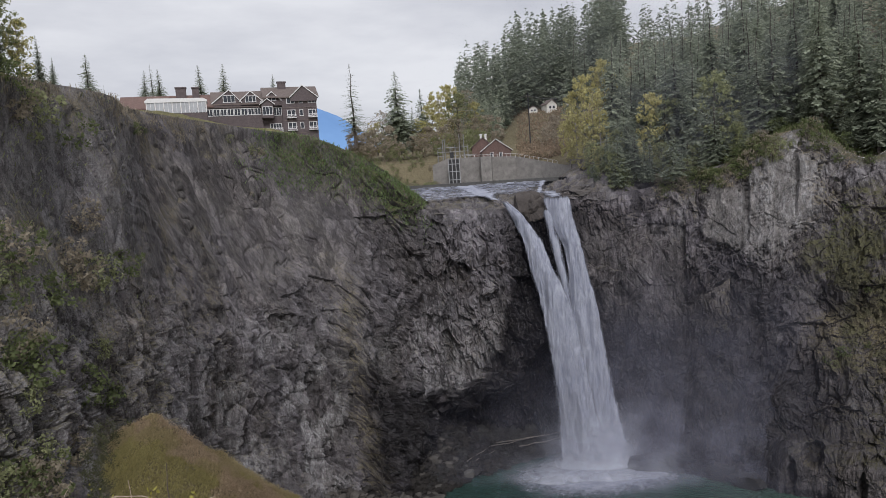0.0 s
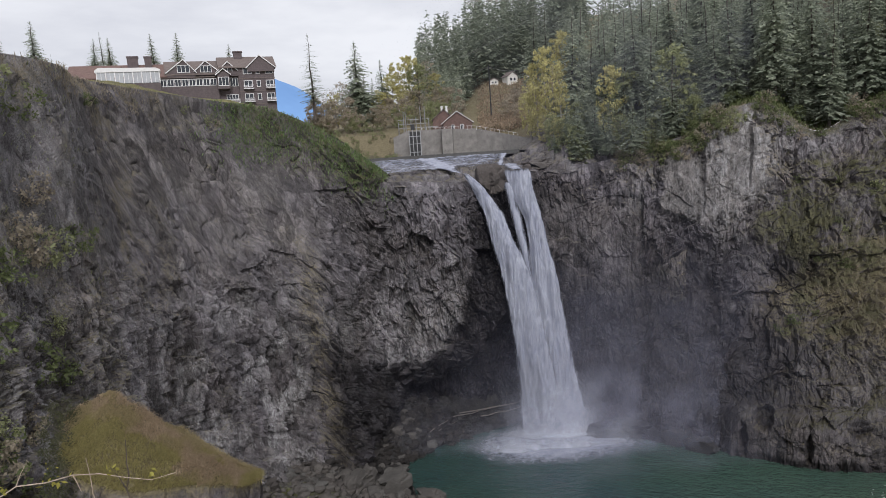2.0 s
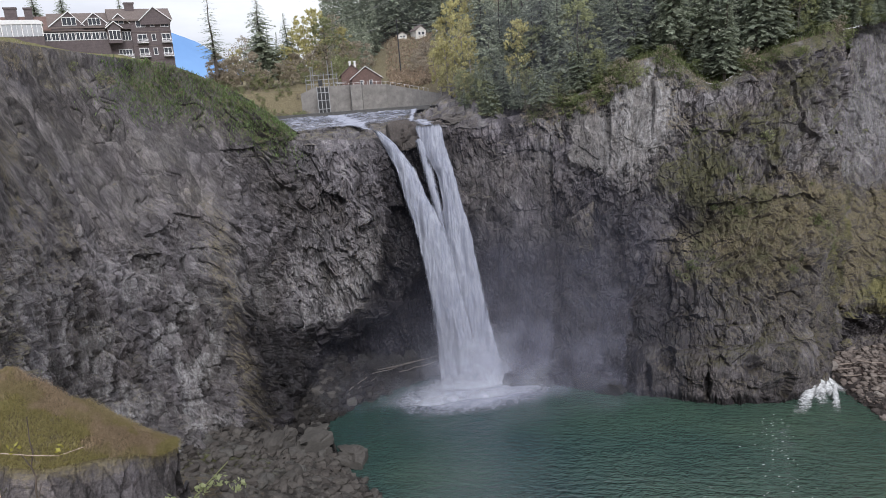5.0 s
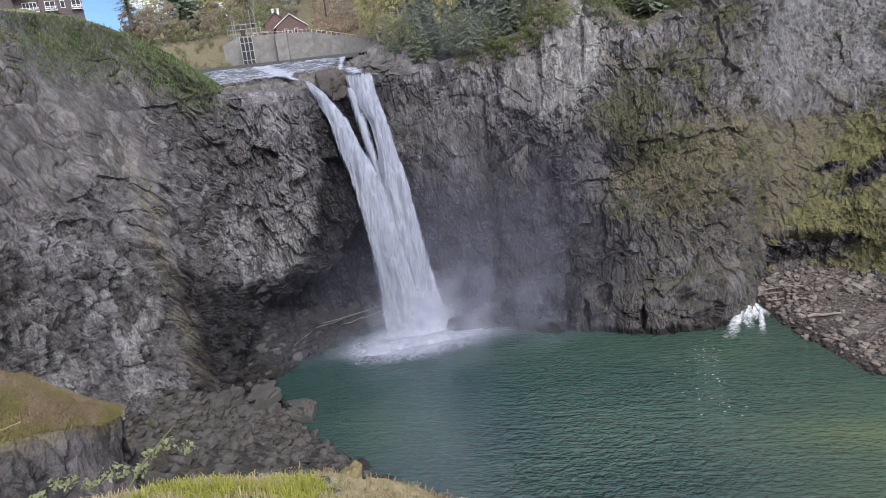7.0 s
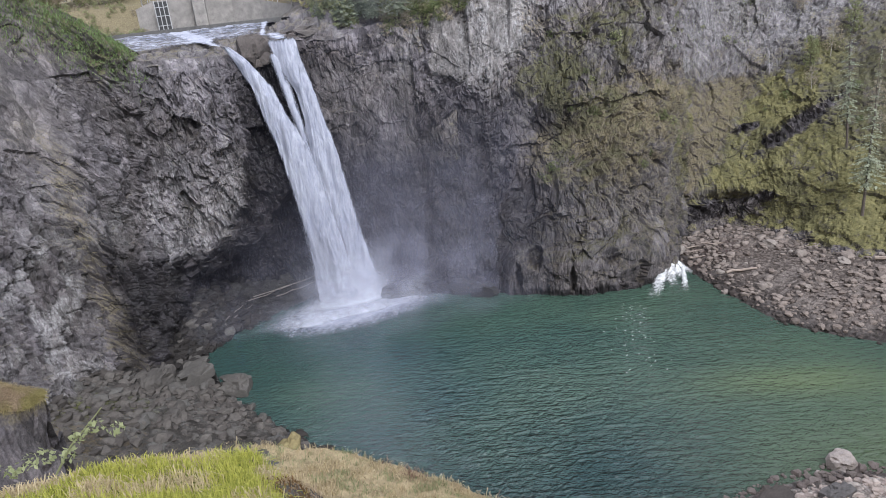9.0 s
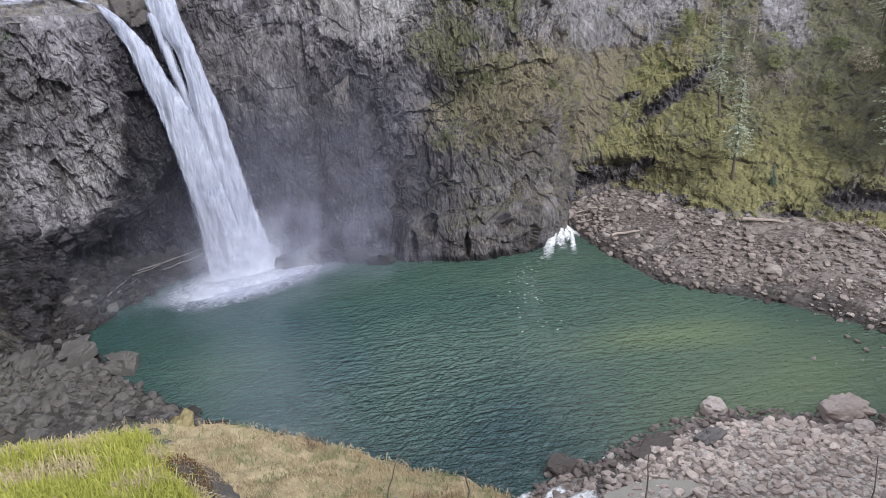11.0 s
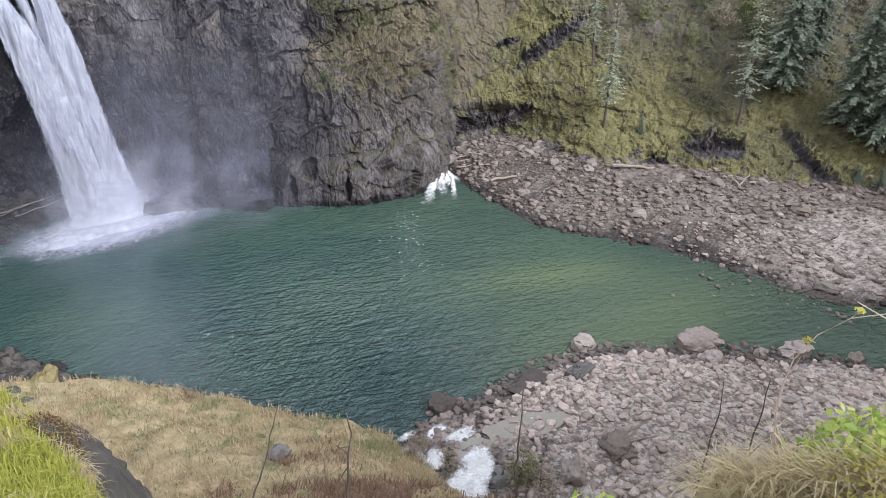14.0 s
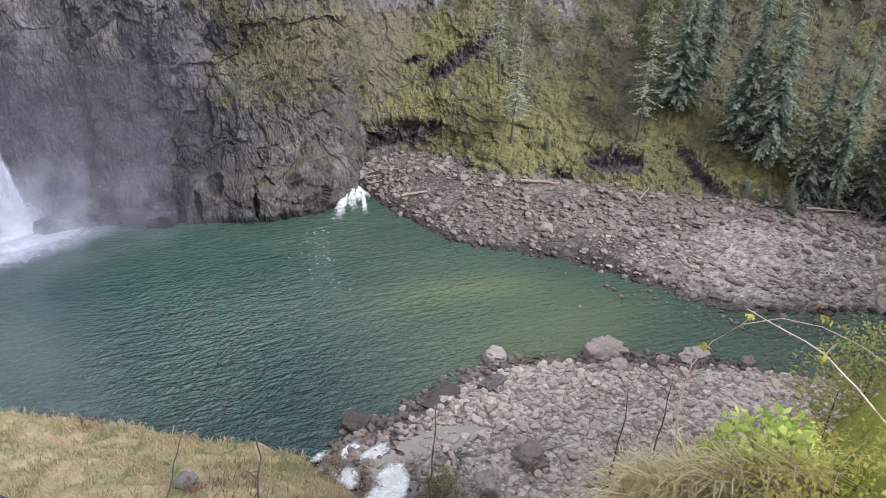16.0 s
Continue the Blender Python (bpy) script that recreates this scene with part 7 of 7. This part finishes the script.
green = (fbm(tuft / (4.0, 4.0, 6.0), 3, 65) > 0.10) & ~rust
growth("grass", "dull olive grass among the straw", *blades(tuft[green], (0.1, 0.05, 0.8), 1.3, 0.06, 24, 1.5, 1.0), olive_mat)
growth("grass", "dry straw grass covering the bank", *blades(tuft[~rust & ~green], (0.1, 0.05, 0.8), 1.7, 0.075, 22, 1.4, 1.0), straw_mat)
growth("grass", "rusty dead grass on the bank", *blades(tuft[rust], (0.1, 0.05, 0.8), 2.0, 0.07, 23, 1.4, 1.0), rust_mat)

stone_b = tagged(new("boulder", boulder_mesh("boulder", 77, 3, grey_stone, (1, 1, 1), 0.28)), "pale grey boulder sunk in the dry grass", "boulder")
sx, sy = plan(21.6, 84)
stone_b.matrix_basis = pose(sx, sy, ground_z(bank_p.reshape(-1, 3), sx, sy) + 0.6, 10, 5, 30) @ Matrix.Diagonal((1.9, 1.5, 1.6, 1))
sx, sy = plan(4.0, 134)
knob = tagged(new("boulder", boulder_mesh("boulder", 83, 3, mossy_stone, (1, 1, 1), 0.5)), "pointed rock capped with yellow moss at the bank's edge", "boulder")
knob.data.transform(Matrix(((1, 0, 0.45, 0), (0, 1, 0, 0), (0, 0, 1, 0), (0, 0, 0, 1))))
for w in knob.data.vertices:
    w.co.x *= 1.0 - 0.45 * max(w.co.z, -1)
    w.co.y *= 1.0 - 0.4 * max(w.co.z, -1)
knob.matrix_basis = pose(sx, sy, 4.0, 0, 6, 0) @ Matrix.Diagonal((2.3, 1.8, 2.5, 1))
for az, d, h, kinds, w in ((47.4, 86, 4.6, 2, 1.1), (40.5, 84.5, 2.6, 3, 1.5), (35.9, 88.5, 2.6, 3, 1.4), (49.5, 84, 3.4, 3, 1.4), (36.4, 93, 3.2, 3, 1), (35.4, 90, 2.6, 3, 1), (47.5, 86, 3.5, 3, 1.2), (39.5, 88, 2.4, 3, 1.3)):
    x, y = plan(az, d)
    plant(shrubs, x, y, max(2.5, ground_z(bank_p.reshape(-1, 3), x, y) if az < 38 else 3.5), h, rnd, kinds, "bushy shrub beside the stream", 2, w)

# ---- grassy outcrop on the west side ----
ring_u, ring_v = 150, 110
f, v = np.meshgrid(np.linspace(0, 1, ring_u), np.linspace(0, 1, ring_v), indexing="ij")
back_edge = spline([(-30.5, 61.9, 69.6), (-27.7, 61.0, 71.0), (-25.5, 59.8, 71.7), (-23.3, 59.1, 70.5), (-20.6, 58.5, 68.7), (-17.8, 58.9, 66.4), (-15.6, 59.5, 64.5), (-14.2, 59.8, 63.2)], np.linspace(0, 1, ring_u))
front_edge = spline([(-28.3, 55.2, 68.2), (-25.8, 52.0, 67.8), (-23.0, 50.0, 67.7), (-20.6, 49.9, 67.2), (-18.1, 51.9, 66.5), (-16.3, 54.1, 65.4), (-14.8, 56.6, 64.0), (-14.0, 59.1, 63.3)], np.linspace(0, 1, ring_u))
across = np.clip((v - 0.35) / 0.3, 0, 1)
g = front_edge[:, None] * (1 - across)[..., None] + back_edge[:, None] * across[..., None]
g[..., 2] += 0.5 * np.sin(math.pi * across)
g[..., 2] -= 24 * np.clip((0.35 - v) / 0.35, 0, 1) ** 1.2 + 24 * np.clip((v - 0.65) / 0.35, 0, 1) ** 1.2
g[..., 1] -= 3.0 * np.clip((0.35 - v) / 0.35, 0, 1) ** 0.7
g[..., 1] += 4.0 * np.clip((v - 0.65) / 0.35, 0, 1) ** 0.7
p = g.reshape(-1, 3)
steep = (1 - smooth01(0.30, 0.38, v) + smooth01(0.62, 0.7, v)).ravel()
b, c = blocks(p / (3.0, 3.0, 5.0), 88)
p = p + grid_normals(g).reshape(-1, 3) * (steep * (0.7 * b + 0.5 * fbm(p / 2.0, 3, 89)) + (1 - steep) * 0.25 * fbm(p / 3.0, 3, 90))[:, None]
# the steep rock sides are coloured darker than the cap
vals = {"veg": (1 - steep) * (0.05 + 0.4 * smooth01(0.55, 0.85, f.ravel())), "dry": (1 - steep) * 1.0 + 0.1, "pale": 0.1 * steep, "wet": 0.25 * steep, "tone": np.clip(0.5 + 0.25 * b, 0, 1)}
outcrop = tagged(new("ground_outcrop", mesh_of("ground_outcrop", p, grid_faces(ring_u, ring_v), rock, False, vals)), "rock outcrop capped with golden dry grass", "outcrop", kind="structure")
cap = scatter(p.reshape(ring_u, ring_v, 3)[:, 39:75], 60000, 31, lambda q, u, s: 0.45 + 0.55 * smooth01(-0.3, 0.3, fbm(q / 1.2, 3, 91)))
cap_gold = 0.6 * fbm(cap / 3.0, 3, 7) + 0.5 * smooth01(-15.6, -13.4, azimuth(cap)) + 0.45 * smooth01(-20.5, -25.5, azimuth(cap) + 0.8 * (cap[:, 1] - 55)) - 0.06 * (cap[:, 1] - 55) < 0.12
cap_rust = cap_gold & (fbm(cap / 2.2, 3, 8) > 0.08)
growth("grass", "golden dry grass on the outcrop", *blades(cap[cap_gold & ~cap_rust], (0.2, -0.2, 0.6), 0.6, 0.025, 32, 1.5, 0.9), mound_mat)
growth("grass", "brown dead grass on the outcrop", *blades(cap[cap_rust], (0.2, -0.2, 0.6), 0.6, 0.025, 34, 1.5, 0.9), mound_brown)
growth("grass", "olive grass on the outcrop's tip", *blades(cap[~cap_gold], (0.2, -0.2, 0.6), 0.55, 0.025, 33, 1.5, 0.9), mound_olive)

scrub = [tree_kind(trunk_mesh("stem", 3, 0.06, bark_mat, 75 + k, 14, 0.5, 0.1), broad_crown("foliage", 3, 1.8, scrub_mat, 740 + k, 80, 30, 0.06, 0.05)) for k in range(2)]
WORDS[id(scrub)] = ("shrub", "dark twiggy scrub beside the grassy outcrop", "bush", "scrub beside the outcrop")
for x, y, z, h in ((-28.0, 56, 66.5, 3.6), (-29.5, 58.5, 66.5, 4), (-26.8, 53.5, 65.5, 3.4), (-30, 60, 68, 3.4), (-25.8, 51.5, 64.5, 3.4), (-28.3, 54.5, 63.0, 4), (-26.3, 52, 62.5, 3.6), (-24.4, 50.0, 64, 3)):
    plant(scrub, x, y, z, h, rnd)

# ---- the viewpoint's own ground ----
near_az = [-180, -62, -40, -20, -12, -5, 1, 4, 6.5, 9, 12, 50, 56, 66, 73, 79, 85, 95, 120, 180]
near = []
for dc, zc in ((30, 89.3), (20, 89.2), (6.5, 87.9), (6.2, 87.5), (6.2, 87.35), (6.2, 87.15), (6.1, 86.98), (5.4, 86.85), (4.5, 86.7), (3.4, 86.8), (1.8, 88.0), (1.8, 88.0), (3.0, 87.6), (3.3, 87.5), (3.5, 87.75), (3.6, 88.1), (4.2, 88.7), (10, 89), (30, 89.3), (30, 89.3)):
    near.append([(0.02, 89.35), (0.8, 89.3), (0.55 * dc + 0.3, 0.45 * 89.3 + 0.55 * zc - 0.25), (dc, zc), (dc + 0.25, zc - 0.5), (dc + 0.8, zc - 2.5), (dc + 2.2, zc - 7)])
near_p = polar_ground("ground_viewpoint", "grassy edge of the viewpoint", near_az, near, 720, 10, 611, lime_ground, lambda p: 0.06 * fbm(p / 0.6, 3, 71) + 0.02 * fbm(p / 0.12, 2, 72))
far_az = [100, 130, 180, 230, 298]
far_rows = [[(28, 89.3), (80, 90), (300, 94), (1200, 100), (4400, 120)]] * 5
polar_ground("ground_behind", "flat wooded ground behind the viewpoint", far_az, far_rows, 80, 10, 621, straw_ground, lambda p: 0.5 * fbm(p / 12.0, 3, 73))

lawn = scatter(near_p[:, 14:36], 520000, 41, lambda p, u, s: (azimuth(p) > -34) * (azimuth(p) < 5.5) * (np.hypot(p[:, 0], p[:, 1]) > 2.6) * (0.75 + 0.25 * smooth01(-0.3, 0.2, fbm(p / 0.5, 2, 74))))
part_straw = fbm(lawn / 0.55, 2, 75) + 0.5 * np.random.default_rng(76).random(len(lawn)) > 0.42
growth("grass", "fresh lime-green grass at the viewpoint's edge", *blades(lawn[~part_straw], (0, 0, 1), 0.14, 0.0042, 42, 1.0, 0.6), lime_mat)
growth("grass", "dead straw among the green grass", *blades(lawn[part_straw], (0, 0, 0.8), 0.16, 0.005, 43, 1.3, 0.9), straw_mat)

near_stone = stone_material("dark_weathered_stone", (0.075, 0.068, 0.062))
rock_near = empty_thing("mossy_rock", pose(*plan(4.6, 5.0), 86.50, 0, 0, -12), "dark grey rock capped with brown-red moss among the grass", "rock")
child = new("stone", boulder_mesh("stone", 91, 5, near_stone, (0.38, 0.8, 0.72), 0.17))
child.data.transform(Matrix(((1, 0, -0.42, -0.07), (0, 1, 0, 0), (0, 0, 1, 0), (0, 0, 0, 1))))
child.parent = rock_near
tops = np.array([w.co for w in child.data.vertices])
lean_x = tops[:, 0] + 0.07 + 0.42 * tops[:, 2]
shaggy = tops[(tops[:, 2] > -0.3) & (lean_x < 0.17 + 0.2 * fbm(tops * 5.0, 2, 9))]
tops = tops[(tops[:, 2] > 0.33) & (lean_x < 0.3 + 0.2 * fbm(tops * 5.0, 2, 10))]
rng = np.random.default_rng(5)
tops = np.repeat(tops, 8, 0) + rng.normal(0, 0.02, (len(tops) * 8, 3))
child = new("moss", mesh_np("moss", *blades(tops, (-0.1, 0.0, 0.9), 0.04, 0.005, 92, 1.4, 0.8), moss_red))
child.parent = rock_near
tagged(child, "brown-red moss tufts")
shaggy = np.repeat(shaggy, 6, 0) + rng.normal(0, 0.02, (len(shaggy) * 6, 3))
child = new("moss", mesh_np("moss", *blades(shaggy, (-0.1, 0.0, 0.8), 0.06, 0.004, 93, 1.4, 0.9), mound_brown))
child.parent = rock_near
tagged(child, "olive and straw moss shag")

# a pale leafy weed at the grass's edge
weed = empty_thing("leafy_weed", pose(*plan(-15, 6.5), 87.36, 0, 0, 0), "pale green leafy weed at the edge of the grass", "plant")
cs = [(-0.62 + 0.145 * k, 0.05 * math.sin(2.3 * k), 0.10 + 0.05 * (k % 3) + (0.13 if k > 6 else 0)) for k in range(10)]
v, f = leaf_clumps(cs, [0.085] * 10, 30, 0.026, 93)
child = new("foliage", mesh_np("foliage", v, f, pale_weed))
child.parent = weed
part("stem", tube(bmesh.new(), [(0, 0, -0.2), (0.3, 0, 0.2), (0.62, 0.02, 0.48)], [0.012, 0.009, 0.005], 5), olive_mat, weed)

# ---- dead stems and bramble in front of the drop ----
stem_mat = plain("dead_stem", (0.085, 0.065, 0.055), 0.85, 0.35, 30)
bramble_mat = plain("pale_bramble", (0.42, 0.33, 0.27), 0.7, 0.3, 20)


def stem(label, pts, r, mat, twigs=(), name="dead_stem"):
    ob = empty_thing(name, pose(*pts[0]), label, "twig", "dead stems")
    o = Vector(pts[0])
    n = 14
    line = spline([tuple(Vector(q) - o) for q in pts], np.linspace(0, 1, n))
    line[1:-1] += np.random.default_rng(int(abs(1000 * pts[0][0]))).normal(0, r * 0.6, (n - 2, 3))
    part("stem", tube(bmesh.new(), [tuple(q) for q in line], [r * (1 - 0.7 * k / (n - 1)) for k in range(n)], 6), mat, ob)
    for a, b in twigs:
        q = Vector(line[int(a * (n - 1))])
        part("twig", tube(bmesh.new(), [tuple(q), tuple(q + Vector(b) * 0.55 + Vector((0, 0, 0.01))), tuple(q + Vector(b))], [r * 0.5, r * 0.35, r * 0.2], 5), mat, ob)
    return ob


stem("thin dark dead stem with a few side twigs", [(1.92, 3.52, 86.3), (1.93, 3.50, 86.71), (1.96, 3.49, 87.19), (1.98, 3.48, 87.49), (1.97, 3.48, 87.58)], 0.015, stem_mat, ((0.75, (-0.08, 0.02, 0.12)), (0.66, (-0.06, 0.02, -0.10)), (0.8, (-0.1, 0.02, 0.0))))
stem("thin leaning dead stem", [(1.2, 3.82, 86.5), (1.29, 3.79, 86.88), (1.41, 3.74, 87.20), (1.49, 3.71, 87.50), (1.57, 3.68, 87.77)], 0.010, stem_mat)
stem("thin upright dead stem", [(2.93, 2.71, 86.6), (2.94, 2.71, 86.99), (2.94, 2.71, 87.27), (2.95, 2.71, 87.54), (2.95, 2.71, 87.79)], 0.012, stem_mat, ((0.3, (0.02, -0.05, 0.12)), (0.2, (-0.06, 0.06, 0.1))))
stem("thin dark dead stem leaning over the gravel", [(3.64, 1.70, 86.7), (3.64, 1.67, 87.19), (3.64, 1.66, 87.66), (3.64, 1.65, 87.99), (3.64, 1.66, 88.17)], 0.009, stem_mat)
stem("forked dark dead stem", [(3.74, 1.43, 86.9), (3.74, 1.43, 87.34), (3.73, 1.44, 87.73), (3.73, 1.43, 88.00), (3.74, 1.43, 88.27)], 0.010, stem_mat, ((0.6, (0.0, -0.06, 0.16)), (0.45, (0.0, 0.06, 0.1))))
stem("pale curved bramble cane", [(3.82, 1.19, 87.2), (3.78, 1.31, 87.89), (3.76, 1.36, 88.04), (3.76, 1.36, 88.26), (3.78, 1.32, 88.48)], 0.0055, bramble_mat)
arc = stem("long pale bramble cane that arches over the drop", [(3.15, 1.00, 87.7), (3.14, 1.02, 88.10), (3.11, 1.11, 88.50), (3.10, 1.12, 88.83), (3.13, 1.06, 89.05), (3.17, 0.90, 89.25), (3.22, 0.73, 89.32), (3.26, 0.54, 89.31), (3.30, 0.30, 89.22)], 0.0048, bramble_mat, ((0.55, (0.0, 0.02, 0.05)), (0.7, (0.0, -0.04, 0.06))), "bramble_cane")
branch = stem("pale bare branch reaching over the bramble", [(3.12, 0.0, 88.7), (3.10, 0.16, 88.96), (3.09, 0.27, 89.09), (3.07, 0.44, 89.23), (3.05, 0.57, 89.31), (3.02, 0.71, 89.36), (2.97, 0.88, 89.41)], 0.0075, bramble_mat, ((0.45, (0.0, -0.05, 0.06)), (0.7, (0.01, -0.03, 0.07))), "bare_branch")
for ob, spots in ((arc, ((3.165, 0.92, 89.27), (3.24, 0.62, 89.36), (3.13, 1.07, 89.03))), (branch, ((3.05, 0.55, 89.28),))):
    v, f = leaf_clumps([tuple(Vector(q) - ob.matrix_basis.translation) for q in spots], [0.028] * len(spots), 9, 0.016, 94)
    child = new("leaves", mesh_np("leaves", v, f, yellow_leaf))
    child.parent = ob


def bush(name, label, centres, radii, count, size, mat, seed, category="bush"):
    """A low bush: stems under a heap of single leaves."""
    o = Vector(centres[0])
    ob = empty_thing(name, pose(*o), label, category)
    local = [tuple(Vector(c) - o) for c in centres]
    v, f = leaf_clumps(local, radii, count, size, seed)
    child = new("foliage", mesh_np("foliage", v, f, mat))
    child.parent = ob
    bm = bmesh.new()
    for c, r in zip(local, radii):
        tube(bm, [(c[0], c[1], c[2] - 2.2 * r), c], [0.01, 0.004], 5)
    part("stems", bm, stem_mat, ob)
    return ob


def dirs(d, *pairs):
    return [(d * math.sin(radians(a)), d * math.cos(radians(a)), 91 + d * math.tan(radians(e))) for a, e in pairs]


bush("bramble_bush", "bramble bush with fresh green leaves", dirs(3.3, (74.0, -39.5), (75.5, -37.2), (77.0, -36.2), (78.5, -35.6), (80.0, -35.6), (81.0, -36.4), (78.8, -38.6), (76.0, -40)), [0.20] * 8, 130, 0.032, leaf_mat, 101)
bush("bramble_bush", "low bramble shoots with bright green leaves", dirs(2.9, (55.5, -47.0), (58.0, -46.8), (60.5, -46.5), (63.0, -46.2)), [0.14] * 4, 80, 0.030, leaf_mat, 102)
bush("olive_bush", "yellow-green bush with small leaves", dirs(5.2, (81.5, -31), (83.2, -29), (84.4, -28), (82.6, -33), (85.5, -31), (87, -28), (84.6, -34)), [0.42, 0.4, 0.42, 0.4, 0.45, 0.5, 0.4], 800, 0.017, leaf_material("small_olive_leaves", (0.24, 0.25, 0.08), (0.70, 0.68, 0.28)), 103)
bush("olive_bush", "tangle of yellowing leaves", dirs(3.0, (80.5, -39), (83, -37), (86, -36)), [0.3, 0.32, 0.32], 520, 0.015, yellow_leaf, 104)
fan = np.array(dirs(3.1, *[(68 + 0.33 * k, -43.5 + 0.12 * k + 1.2 * math.sin(1.7 * k)) for k in range(46)]))
fan = np.repeat(fan, 60, 0) + np.random.default_rng(8).normal(0, 0.05, (46 * 60, 3))
growth("grass", "fan of dry dead grass beside the bramble", *blades(fan, (-0.25, 0.35, 0.45), 0.36, 0.0026, 105, 1.2, 0.9), dull_straw)
growth("grass", "rusty dead grass under the bramble", *blades(fan[::3] - (0, 0, 0.06), (0.0, 0.2, 0.5), 0.22, 0.003, 106, 1.4, 0.9), rust_mat)

# a bramble cane and bare stems over the edge of the grass
cane = stem("pale thorny bramble cane over the edge of the grass", dirs(5.0, (-35.0, -30.0), (-33.5, -24.0), (-31.0, -21.3), (-28.6, -21.4), (-26.5, -21.4), (-24.3, -21.9), (-21.4, -22.9), (-19.6, -22.8)), 0.007, bramble_mat, ((0.4, (0.05, 0.0, 0.14)), (0.6, (0.06, 0.02, 0.12)), (0.75, (0.04, 0.0, -0.12))), "bramble_cane")
v, f = leaf_clumps([tuple(Vector(q) - cane.matrix_basis.translation) for q in dirs(5.0, (-31.3, -21.0), (-28.2, -20.9), (-27.4, -21.4), (-24.0, -21.6), (-21.0, -22.6))], [0.07, 0.09, 0.06, 0.05, 0.05], 10, 0.017, 107)
child = new("leaves", mesh_np("leaves", v, f, yellow_leaf))
child.parent = cane
stem("bare reddish stem at the edge of the grass", dirs(5.2, (-23.3, -30.0), (-23.1, -24.7), (-23.0, -22.0), (-22.8, -19.8)), 0.010, stem_mat, ((0.5, (0.05, 0.0, 0.14)), (0.7, (-0.06, 0.0, 0.12))))
stem("thin bare stem at the edge of the grass", dirs(5.3, (-25.3, -30.0), (-25.4, -24.0), (-25.6, -20.4)), 0.007, bramble_mat)
